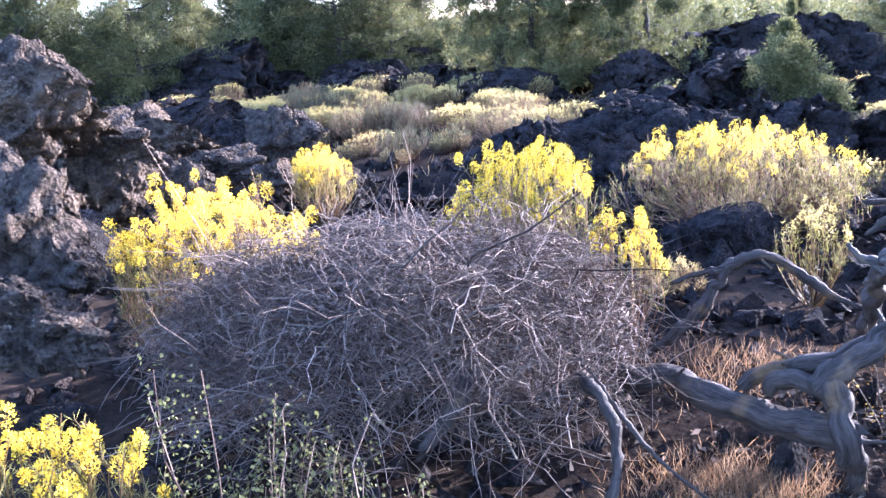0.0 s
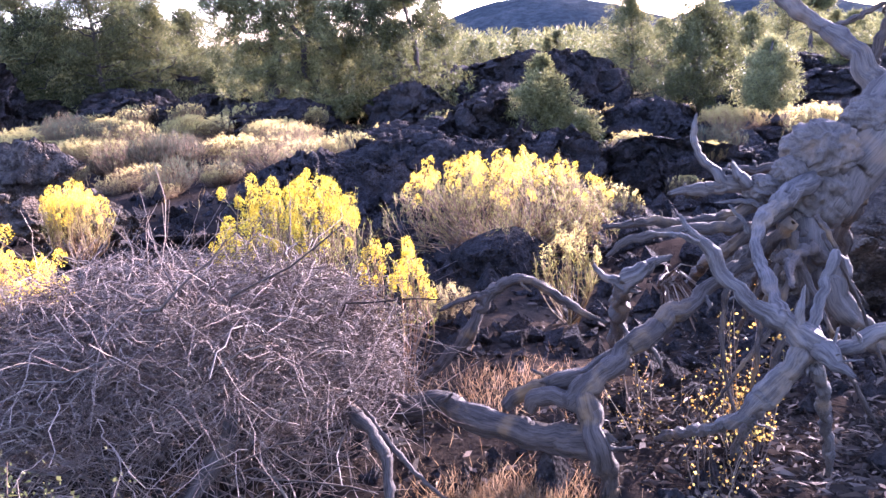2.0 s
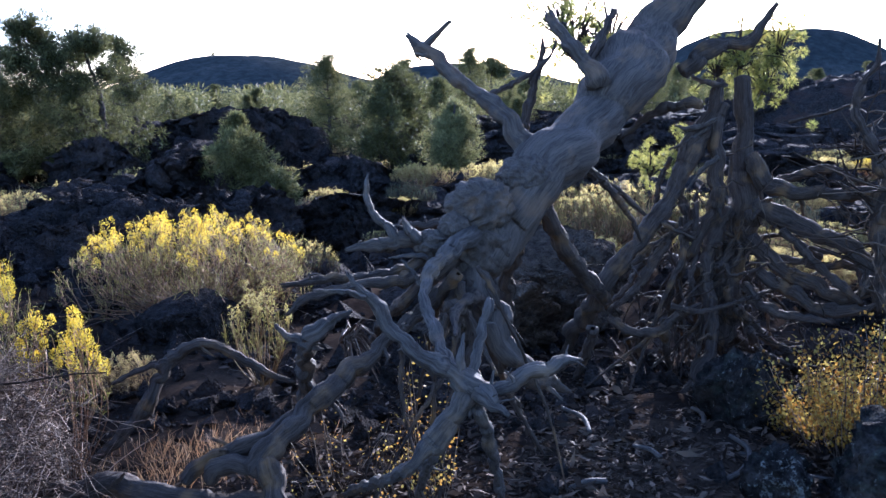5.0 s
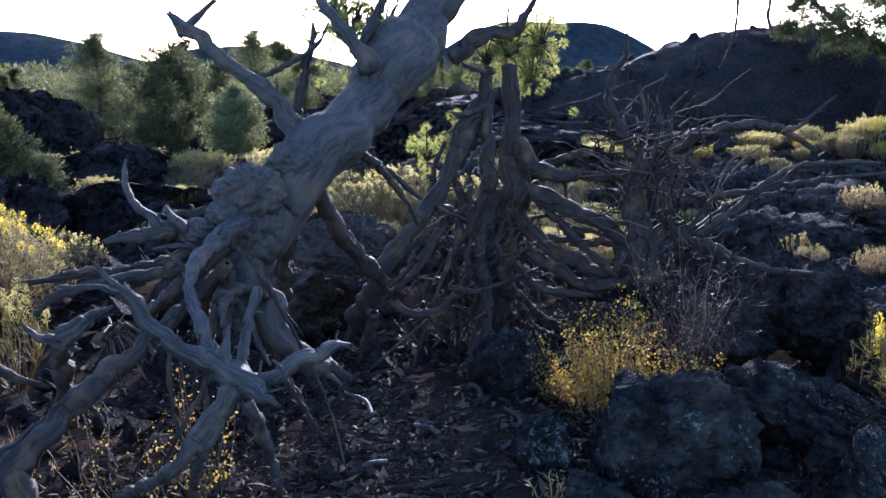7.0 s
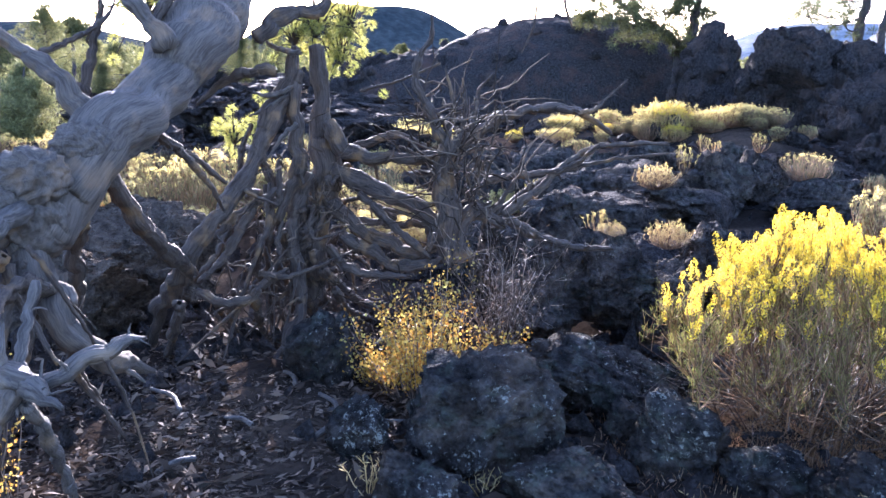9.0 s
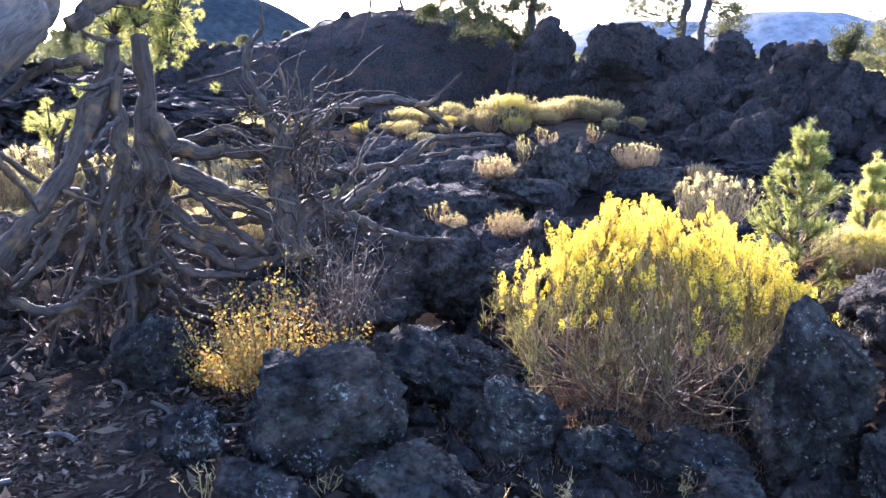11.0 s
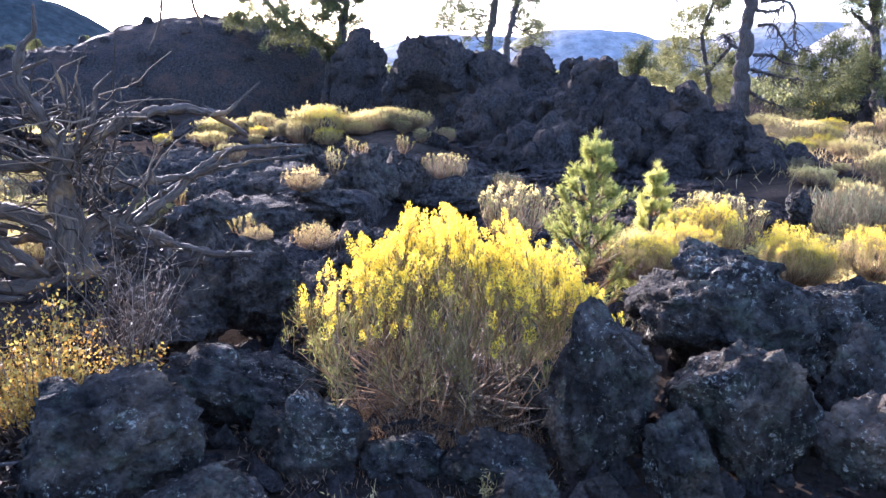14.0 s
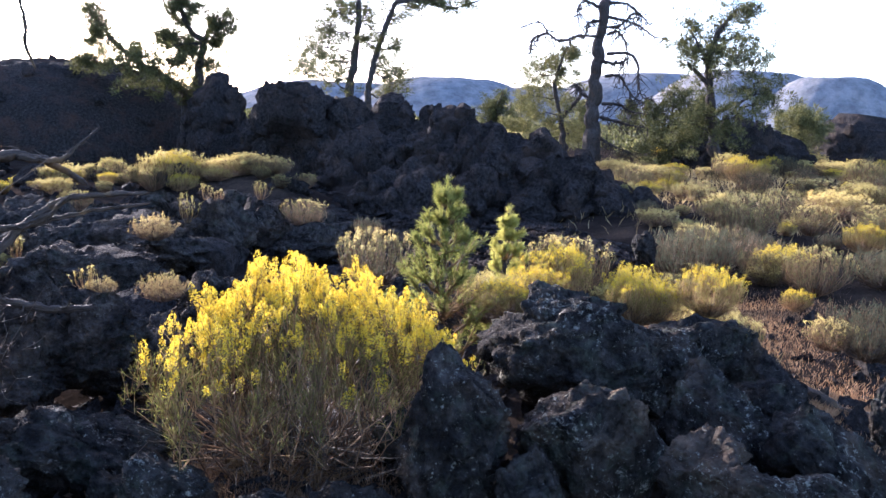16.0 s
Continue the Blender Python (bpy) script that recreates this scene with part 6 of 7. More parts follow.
# ---- the dead shrub ----
def build_dead_shrub():
    rng = np.random.default_rng(41)
    owner = thing("dead_shrub", (-0.2, 3.02, gz(-0.2, 3.02)), "sprawling dead shrub of tangled grey-brown twigs", "shrub")

    def tangle(n, lo, hi, r0, r1, seed, shell):
        rng = np.random.default_rng(seed)
        a, q = rng.uniform(0, 2 * np.pi, n), np.sqrt(rng.uniform(0, 1, n))
        dome = 0.82 * (1 - 0.45 * q ** 4) * (1 + 0.14 * np.sin(4 * a + 1) * q)
        start = np.stack([q * np.cos(a) * 0.9, q * np.sin(a) * 0.66, dome * rng.uniform(0.02, 1.0, n) ** shell], -1)
        head = rng.uniform(0, 2 * np.pi, n)
        way = unit(np.stack([np.cos(head), np.sin(head) * 0.8 - 0.15, rng.normal(0.12, 0.5, n)], -1))
        size = rng.uniform(lo, hi, n)[:, None] * (1.05 - 0.35 * q[:, None])
        turn = unit(rng.normal(size=(n, 3)) + (0, 0, -0.9))
        s = np.linspace(0, 1, 6)[None, :, None]
        path = start[:, None] + way[:, None] * size[:, None] * s + turn[:, None] * size[:, None] * 0.55 * s ** 2 + rng.normal(size=(n, 6, 3)) * 0.012
        path[..., 2] = np.maximum(path[..., 2], 0.02)
        return twigs(path, r0, r1)

    part("brushwood", solid("brushwood", *tangle(110, 0.25, 0.6, 0.0055, 0.0025, 1, 0.45), TWIG), owner)
    part("twig_mass", solid("twig_mass", *tangle(2600, 0.15, 0.5, 0.0021, 0.001, 2, 0.36), TWIG), owner)
    part("fine_brushwood", solid("fine_brushwood", *tangle(7500, 0.06, 0.24, 0.0017, 0.0008, 3, 0.2), TWIG), owner)
    a = np.array([(0.62, -0.45, 0.42), (0.7, -0.6, 0.3), (0.66, -0.72, 0.1), (0.6, -0.8, -0.02)])
    part("branch", limb_mesh("branch", a, 0.024, 0.016, ROOT, 7, 14, 0.16, 0.0, 0.25), owner)
    a = np.array([(0.25, -0.55, 0.5), (0.18, -0.6, 0.38), (0.1, -0.65, 0.3)])
    part("branch", limb_mesh("branch", a, 0.028, 0.024, ROOT, 8, 14, 0.16, 0.0, 0.25), owner)
    a = np.array([(0.62, -0.2, 0.45), (0.7, -0.5, 0.35), (0.82, -0.62, 0.2), (1.0, -0.75, 0.06)])
    part("branch", limb_mesh("branch", a, 0.014, 0.005, ROOT, 9, 14, 0.16, 0.0, 0.25), owner)
    a = np.array([(0.2, -0.75, 0.05), (0.3, -0.78, 0.16), (0.5, -0.74, 0.12), (0.75, -0.7, 0.02)])
    part("branch", limb_mesh("branch", a, 0.010, 0.013, ROOT, 10, 14, 0.16, 0.0, 0.25), owner)


build_dead_shrub()


# ---- small autumn shrubs ----
def leafy_shrub(place, width, height, seed, label, stems=60, per=16, leaf=0.018, mat=ORANGE_LEAF, name="currant_shrub"):
    """An open shrub of ragged upright shoots, each with small rounded leaves along it."""
    rng = np.random.default_rng(seed)
    owner = thing(name, place, label, "shrub")
    a, q = rng.uniform(0, 2 * np.pi, stems), np.sqrt(rng.uniform(0, 1, stems))
    lift = 0.62 + 0.28 * np.sin(2 * a + seed) + 0.22 * np.sin(5 * a + 2 * seed)
    root = np.stack([q * np.cos(a) * width * 0.3, q * np.sin(a) * width * 0.3, 0 * a], -1)
    tip = np.stack([q * np.cos(a) * width / 2, q * np.sin(a) * width / 2, height * lift * rng.uniform(0.45, 1.1, stems)], -1) + rng.normal(size=(stems, 3)) * 0.03
    s = np.linspace(0, 1, 5)[None, :, None]
    path = root[:, None] * (1 - s) + tip[:, None] * s + rng.normal(size=(stems, 5, 3)) * 0.022 * s
    part("stem_mass", solid("stem_mass", *twigs(path, 0.0035, 0.0013), TWIG), owner)
    k = np.repeat(np.arange(stems), per)
    f = rng.uniform(0.25, 1.02, len(k))[:, None]
    at = (root[k] + (tip - root)[k] * f) + rng.normal(size=(len(k), 3)) * 0.022
    size = rng.uniform(0.6, 1.3, len(k)) * leaf
    part("foliage", solid("foliage", *blades(at, rng.normal(size=(len(k), 3)) + (0, 0, 0.3), size, size * rng.uniform(0.5, 0.95, len(k)), rng), mat), owner)


leafy_shrub((-0.57, 1.92, gz(-0.57, 1.92)), 0.36, 0.72, 6, "low leafy green sagebrush in the shade of the dead shrub", 46, 130, 0.012, NEEDLE, "sagebrush")
leafy_shrub((-0.2, 1.88, gz(-0.2, 1.88)), 0.36, 0.46, 8, "low grey-green sagebrush with yellowing tips by the dead shrub", 34, 100, 0.011, NEEDLE, "sagebrush")
leafy_shrub((-0.36, 1.9, gz(-0.36, 1.9)), 0.36, 0.62, 7, "low green-grey sagebrush in the shade of the dead shrub", 40, 120, 0.011, NEEDLE, "sagebrush")
leafy_shrub((3.98, 1.93, gz(3.98, 1.93) + 0.05), 0.92, 0.62, 1, "currant shrub with orange and yellow autumn leaves", 170, 44, 0.019)
leafy_shrub((2.0, 2.65, gz(2.0, 2.65)), 0.3, 0.8, 2, "thin shrub with yellow leaves under the leaning trunk", 26, 22, 0.015)
leafy_shrub((1.72, 2.4, gz(1.72, 2.4)), 0.34, 0.42, 3, "small shrub with a few yellow leaves beneath the root snag", 22, 6, 0.014)
leafy_shrub((1.75, 2.95, gz(1.75, 2.95)), 0.7, 0.4, 4, "dull brown-leaved shrub below the log", 40, 6, 0.011)

weed = thing("dead_weed", (4.35, 1.72, gz(4.35, 1.72) + 0.1), "tall dead grey weed with brittle forked stems", "shrub")
rng = np.random.default_rng(51)
n = 80
tip = np.stack([rng.normal(0, 0.16, n), rng.normal(0, 0.16, n), rng.uniform(0.3, 0.85, n)], -1)
s = np.linspace(0, 1, 5)[None, :, None]
path = tip[:, None] * s + rng.normal(size=(n, 5, 3)) * 0.045 * s
fork = np.repeat(np.arange(n), 4)
f0 = path[fork, rng.integers(2, 5, len(fork))]
f1 = f0 + unit(rng.normal(size=(len(fork), 3)) + (0, 0, 0.5)) * rng.uniform(0.05, 0.16, (len(fork), 1))
part("stem_mass", solid("stem_mass", *joined(twigs(path, 0.0034, 0.0013), twigs(np.stack([f0, (f0 + f1) / 2 + rng.normal(size=f0.shape) * 0.012, f1], 1), 0.0018, 0.0008)), TWIG), weed)
k = np.repeat(np.arange(n), 9)
at = tip[k] * rng.uniform(0.4, 1, len(k))[:, None]
part("seed_head", solid("seed_head", *blades(at, rng.normal(size=(len(k), 3)) + (0, 0, 0.6), 0.035, 0.006, rng), TWIG), weed)


# ---- pines ----
def pine_meshes(seed, height, spread, start=0.12, limb_count=26, clumps=5, needles=34, lean=0.0, thick=0.022, needle=0.11, drop=0.15, mat=NEEDLE, width=0.011, rise=0.25, cone=0.8, tuft=0.2):
    """A pine: a bent tapering trunk, limbs that droop and turn up, and tufts of needles at their ends, with gaps between."""
    rng = np.random.default_rng(seed)
    z = np.linspace(0, 1, 9)
    bend = np.cumsum(rng.normal(size=(9, 2)), axis=0) * height * 0.016
    trunk = np.stack([bend[:, 0] + lean * height * z ** 1.5, bend[:, 1], z * height * 0.96], -1)
    trunk_me = limb_mesh("trunk", trunk, height * thick, height * 0.004, BARK, seed, 10, 0.12, height * thick * 0.5)
    paths, tufts, sizes = [], [], []
    for n in range(limb_count):
        u = start + (1 - start) * ((n + rng.uniform(0, 0.9)) / limb_count)
        base = np.array([np.interp(u, z, trunk[:, i]) for i in range(3)])
        a = n * 2.4 + rng.uniform(-0.6, 0.6)
        reach = spread * (1.04 - (u - start) / (1 - start)) ** cone * rng.uniform(0.3, 1.2) * (1 + 0.3 * math.sin(a + seed + 5 * u))
        out = np.array([math.cos(a), math.sin(a), 0])
        s = np.linspace(0, 1, 6)[:, None]
        p = base + out * reach * s + np.array([0, 0, 1]) * reach * (rise * s + drop * (s ** 2 - s) * 2 + 0.25 * u * s) + rng.normal(size=(6, 3)) * reach * 0.06 * s
        paths.append(p)
        for k in range(clumps):
            f = rng.uniform(0.3, 1.05)
            c = np.array([np.interp(f, s[:, 0], p[:, i]) for i in range(3)])
            tufts.append(c + rng.normal(size=3) * reach * 0.18 * (1, 1, 0.5))
            sizes.append(spread * tuft * rng.uniform(0.5, 1.2))
    limb_me = solid("limb_mass", *twigs(np.array(paths), height * thick * 0.3, height * 0.0015, 5), BARK)
    tufts, sizes = np.array(tufts), np.array(sizes)
    k = np.repeat(np.arange(len(tufts)), needles)
    way = unit(rng.normal(size=(len(k), 3)) + (0, 0, 0.35))
    at = tufts[k] + way * (sizes[k] * rng.uniform(0, 1, len(k)) ** 0.5)[:, None] * (1, 1, 0.6)
    crown_me = solid("crown", *blades(at, way + rng.normal(size=way.shape) * 0.4 + (0, 0, 0.25), rng.uniform(0.6, 1.3, len(k)) * needle, width * rng.uniform(0.7, 1.3, len(k)), rng), mat)
    return trunk_me, limb_me, crown_me


def pine(meshes, place, label, scale=1.0, turn=0.0, group="pines", tilt=0.0):
    ob = thing("pine_tree", (0, 0, 0), label, "tree", group)
    for name, me in zip(("trunk", "limb_mass", "crown"), meshes):
        if me:
            part(name, me, ob)
    ob.matrix_world = Matrix.LocRotScale(place, Euler((0, radians(tilt), radians(turn))), (scale,) * 3)
    return ob


PINES = [
    pine(pine_meshes(1, 3.6, 1.7, 0.08, 30, 6, 110, needle=0.13, width=0.017), (-1.7, 27.0, 0.1), "dense dark green limber pine behind the lava"),
    pine(pine_meshes(2, 4.0, 1.6, 0.2, 26, 6, 110, 0.06, needle=0.13, width=0.017), (3.4, 29.0, 0.1), "tall ragged limber pine behind the lava"),
    pine(pine_meshes(3, 2.9, 1.8, 0.05, 30, 6, 110, needle=0.13, width=0.017, cone=0.6), (-7.0, 27.0, 0.1), "broad bushy juniper behind the lava"),
    pine(pine_meshes(4, 3.4, 1.4, 0.1, 28, 6, 110, -0.05, needle=0.13, width=0.017), (7.5, 26.0, 0.1), "dark green limber pine in the open wood"),
    pine(pine_meshes(5, 1.25, 0.72, 0.02, 54, 5, 60, 0.0, needle=0.06, width=0.008, rise=0.5, cone=1.0), (14.2, 16.5, 0.15), "small sunlit conical juniper among the lava"),
]


def more_pine(which, x, y, scale, turn, z=None):
    return copy_thing(PINES[which], Matrix.LocRotScale((x, y, gz(x, y) - 0.05 if z is None else z), Euler((0, 0, radians(turn))), None) @ Matrix.Diagonal((scale, scale, scale, 1)))


rng = np.random.default_rng(61)
for i in range(190):                                  # the wood to the north and north-east
    a, d = radians(rng.uniform(-42, 52)), rng.uniform(24, 80)
    if d < 30 and a > radians(14) or d < 40 and a > radians(28):
        continue
    s = (1.5 + d * rng.uniform(0.0, 0.014 if a > 0 else 0.03)) / 3.4
    more_pine(int(rng.integers(4)), d * math.sin(a), d * math.cos(a), s, rng.uniform(0, 360), 0.0)
for x, y, which, s in ((-6.5, 19.5, 0, 0.95), (-9.0, 19, 1, 1.0), (-3.6, 22, 2, 0.9), (-1.0, 22.5, 0, 0.8), (10.4, 19.5, 0, 0.75), (12.0, 20.5, 3, 0.6), (15.0, 21.0, 4, 1.6), (19.5, 25.5, 0, 0.85), (17.5, 27.5, 3, 0.8)):
    more_pine(which, x, y, s, 40 * s * x)
for i in range(34):                                   # the near edge of the wood
    a, d = radians(-34 + 47 * (i + rng.uniform(0, 0.8)) / 34), rng.uniform(21, 29)
    more_pine(int(rng.integers(4)), d * math.sin(a), d * math.cos(a), rng.uniform(0.42, 0.62) if a > 0 else rng.uniform(0.7, 1.1), rng.uniform(0, 360), 0.05)
for i in range(36):                                   # trees beyond the flat
    a, d = radians(rng.uniform(97, 130)), rng.uniform(38, 90)
    more_pine(int(rng.integers(4)), d * math.sin(a), d * math.cos(a), (1.7 + d * rng.uniform(0.005, 0.03)) / 3.4, rng.uniform(0, 360), 0.0)
for i in range(30):                                   # scrub on the slope under the wooded cone
    a, d = radians(rng.uniform(40, 70)), rng.uniform(55, 130)
    more_pine(int(rng.integers(4)), d * math.sin(a), d * math.cos(a), rng.uniform(0.5, 1.0), rng.uniform(0, 360), 0.0)


def far_woods():
    """Woods and scrub that run on to the hills."""
    rng = np.random.default_rng(67)
    n = 12000
    a, d = np.radians(rng.uniform(-48, 135, n)), 60 * (11 ** rng.uniform(0, 1, n))
    size = rng.uniform(0.8, 2.0, n) + 0.004 * d
    k = np.repeat(np.arange(n), 34)
    at = np.stack([d * np.sin(a), d * np.cos(a), -0.3 + 0 * a], -1)[k]
    lift = rng.uniform(0, 1, len(k))
    at = at + np.stack([rng.normal(size=len(k)) * 0.34 * (1.1 - lift) * size[k], rng.normal(size=len(k)) * 0.34 * (1.1 - lift) * size[k], lift * size[k]], -1)
    v, f = blades(at, rng.normal(size=(len(k), 3)) + (0, 0, 0.8), size[k] * 0.2, size[k] * 0.09, rng)
    tagged(new("far_woods", solid("far_woods", v, f, NEEDLE)), "dark far pine woods and scrub on the plain", "woods", kind="stuff")


far_woods()


def near_woods():
    """The thick wood behind the lava, too dense to count."""
    rng = np.random.default_rng(68)
    n = 700
    a, d = np.radians(rng.uniform(-46, 47, n)), rng.uniform(27, 75, n)
    keep = ~((d < 34) & (a > radians(13)) | (d < 45) & (a > radians(27)))
    a, d = a[keep], d[keep]
    size = rng.uniform(0.9, 1.6, len(a)) + 0.013 * d
    k = np.repeat(np.arange(len(a)), 12)
    t = np.stack([d * np.sin(a), d * np.cos(a), 0 * a], -1)[k] + np.stack([rng.normal(size=len(k)) * 0.3 * size[k], rng.normal(size=len(k)) * 0.3 * size[k], rng.uniform(0.05, 0.95, len(k)) ** 1.1 * size[k]], -1)
    j = np.repeat(np.arange(len(t)), 26)
    way = unit(rng.normal(size=(len(j), 3)) + (0, 0, 0.4))
    spot = t[j] + way * (0.2 * size[k][j] * rng.uniform(0.2, 1, len(j)))[:, None] * (1, 1, 0.7)
    tagged(new("pine_wood", solid("pine_wood", *blades(spot, way, 0.13 * size[k][j], 0.03 * size[k][j], rng), NEEDLE)), "thick olive-green pine wood behind the lava", "woods", kind="stuff")


near_woods()


def open_pine(at, facing, stems, clumps, label, seed, mat=NEEDLE):
    """A grown pine: crooked stems, and limbs that carry clumps of needle tufts. Stems and clumps: steps aside, height (and width)."""
    rng = np.random.default_rng(seed)
    x, y = at
    far = math.hypot(x, y)
    foot = gz(x, y) - 0.05
    ob = thing("pine_tree", (x, y, foot), label, "tree", "pines")
    a = radians(facing)
    side, deep = np.array([math.cos(a), -math.sin(a), 0]), np.array([math.sin(a), math.cos(a), 0])

    def spot(s, up, depth=0.0):
        return side * s + deep * depth + np.array([0, 0, up - foot])

    tall = max(c[1] for c in clumps) - foot
    lines = []
    for n, stem in enumerate(stems):
        p = np.array([spot(s, up, rng.normal(0, 0.02 * tall)) for s, up in stem])
        if n == 0 and p[0, 2] > 0:
            p = np.vstack([[p[0, 0], p[0, 1], -0.1], p])
        r = 0.034 * tall * (1, 0.62, 0.4, 0.4)[n]
        part("trunk" if n == 0 else "stem", limb_mesh("trunk", p, r, r * 0.3, BARK, seed + n, 14, 0.16, r * 0.5 if n == 0 else 0, 0.25), ob)
        lines.append(spline(p, 8))
    line = np.vstack(lines)
    paths, tufts = [], []
    for s, up, wide in clumps:
        wide = wide * 1.15
        c = spot(s, up, rng.normal(0, 1.2 * wide))
        gap = np.linalg.norm(line - c, axis=1) + 4 * np.maximum(0, line[:, 2] - c[2] + 0.1 * wide)
        root = line[np.argmin(gap)]
        w = np.linspace(0, 1, 6)[:, None]
        p = root + (c - root) * w + np.array([0, 0, -0.12 * np.linalg.norm(c - root)]) * np.sin(np.pi * w) + rng.normal(size=(6, 3)) * 0.05 * np.linalg.norm(c - root) * np.sin(np.pi * w)
        paths.append(p)
        m = 26 if far > 25 else 34
        t = c + np.clip(rng.normal(size=(m, 3)) * rng.choice((0.7, 1.0, 1.5), (m, 1)), -2.2, 2.2) * (wide * 0.7, wide * 0.7, wide * 0.55)
        tufts.append(t)
        for e in t[:11]:
            paths.append(p[4] + (e - p[4]) * w + rng.normal(size=(6, 3)) * 0.04 * wide)
    paths, tufts = np.array(paths), np.vstack(tufts)
    r = np.full(len(paths), 0.0012 * tall + 0.002)
    r[::12] = 0.005 * tall
    part("limb_mass", solid("limb_mass", *twigs(paths, r, r * 0.35, 5), BARK), ob)
    k = np.repeat(np.arange(len(tufts)), 58)
    way = unit(rng.normal(size=(len(k), 3)) + (0, 0, 0.5))
    size = 0.035 + 0.0042 * far
    spots = tufts[k] + way * (size * 0.8 * rng.uniform(0, 1, len(k)))[:, None]
    part("crown", solid("crown", *blades(spots, way, size * rng.uniform(0.5, 1.1, len(k)), size * 0.13, rng), mat), ob)


open_pine((28.44, -11.17), 111, [[(0.01, -0.01), (-0.39, 2.29), (-0.62, 3.93), (-0.38, 4.95), (0.11, 5.62)], [(-0.5, 3.14), (-0.92, 3.53), (-1.27, 3.81)], [(-0.36, 2.23), (0.38, 2.6), (1.0, 2.96)], [(-0.57, 3.71), (-1.26, 4.94)]],
          [(-1.27, 5.11, 0.37), (-1.44, 4.49, 0.31), (-1.28, 3.92, 0.37), (-0.85, 4.1, 0.35), (-0.39, 5.06, 0.43), (0.11, 5.62, 0.37), (0.54, 5.56, 0.25), (-0.03, 4.73, 0.43), (0.52, 4.62, 0.43), (0.86, 3.91, 0.37), (0.25, 4.01, 0.43), (-0.44, 4.39, 0.43), (-0.15, 3.61, 0.49), (0.54, 3.23, 0.56), (1.31, 3.08, 0.37), (1.03, 2.62, 0.56), (0.41, 2.26, 0.56), (0.24, 1.68, 0.49), (-0.69, 2.22, 0.49), (-1.01, 1.97, 0.43), (-1.07, 1.39, 0.37), (-0.52, 1.53, 0.37)], "limber pine with a twisted trunk and dense sunlit clumps", 31)
open_pine((31.84, -10.57), 108, [[(0.01, 0.37), (-0.03, 1.6), (-0.02, 3.0)]],
          [(-0.02, 3.0, 0.41), (-0.23, 2.49, 0.48), (0.37, 2.76, 0.34), (-0.44, 1.97, 0.48), (0.2, 1.86, 0.54), (-0.51, 1.32, 0.41), (0.14, 1.09, 0.54), (-0.21, 0.68, 0.41), (0.66, 0.86, 0.41), (-0.73, 0.79, 0.41)], "bushy sunlit pine beside the dead snag", 37)
open_pine((34.81, -7.10), 101, [[(0.01, 0.78), (-0.22, 2.1), (-0.5, 3.2), (-0.23, 4.44)], [(-0.14, 1.96), (0.56, 2.96), (0.26, 3.36)]],
          [(-0.23, 4.44, 0.43), (0.24, 4.59, 0.32), (-0.62, 4.02, 0.43), (-1.45, 3.85, 0.43), (-0.05, 3.76, 0.5), (-0.99, 3.32, 0.58), (-0.41, 2.92, 0.58), (-1.53, 2.88, 0.43), (-1.21, 2.2, 0.58), (-0.35, 1.95, 0.58), (-1.75, 1.75, 0.5), (0.17, 2.53, 0.5), (-0.59, 1.24, 0.5), (0.24, 1.42, 0.43), (-2.15, 1.31, 0.36)], "green pine beside the dead snag", 36)
open_pine((42.20, -5.16), 97, [[(0.0, 1.05), (-0.04, 1.9), (0.23, 3.17)]],
          [(0.17, 2.75, 0.31), (-0.32, 2.39, 0.38), (0.21, 2.08, 0.43), (-0.46, 1.88, 0.38), (-0.11, 1.56, 0.38)], "small ragged pine with a dead top", 38)
open_pine((36.41, -17.88), 116, [[(0.01, 1.25), (-0.11, 2.43)]],
          [(-0.07, 1.99, 0.58), (-0.52, 2.34, 0.41), (0.4, 2.16, 0.41), (0.01, 2.59, 0.33), (-0.45, 1.68, 0.49), (0.38, 1.64, 0.49)], "rounded sunlit pine beyond the flat", 39)
open_pine((36.42, 1.69), 87, [[(0.04, 1.15), (-0.0, 2.76), (0.18, 4.83), (0.28, 7.02)], [(0.77, 1.18), (0.72, 2.79), (1.15, 4.72), (1.74, 6.33), (2.2, 6.97), (2.81, 7.93)], [(1.82, 6.41), (3.18, 6.5), (4.0, 6.28), (5.26, 6.67)]],
          [(-1.11, 5.23, 0.5), (-0.64, 5.73, 0.42), (-1.72, 4.26, 0.5), (-2.18, 3.52, 0.5), (-1.25, 4.6, 0.5), (-0.76, 3.99, 0.67), (-0.3, 4.96, 0.58), (-1.55, 3.48, 0.58), (-0.58, 3.21, 0.58), (0.64, 5.49, 0.5), (1.18, 3.93, 0.5), (1.52, 3.31, 0.5), (2.0, 3.65, 0.42), (0.67, 4.7, 0.42), (1.64, 4.59, 0.37), (1.92, 5.87, 0.42), (2.55, 6.37, 0.42), (3.83, 6.42, 0.3), (3.18, 6.47, 0.33), (0.3, 6.25, 0.5), (-0.17, 5.91, 0.42), (4.62, 6.61, 0.25), (1.7, 2.75, 0.42), (0.12, 7.17, 0.67), (1.23, 7.39, 0.67), (2.65, 7.77, 0.67)], "pair of leaning open pines behind the lava crag", 32)
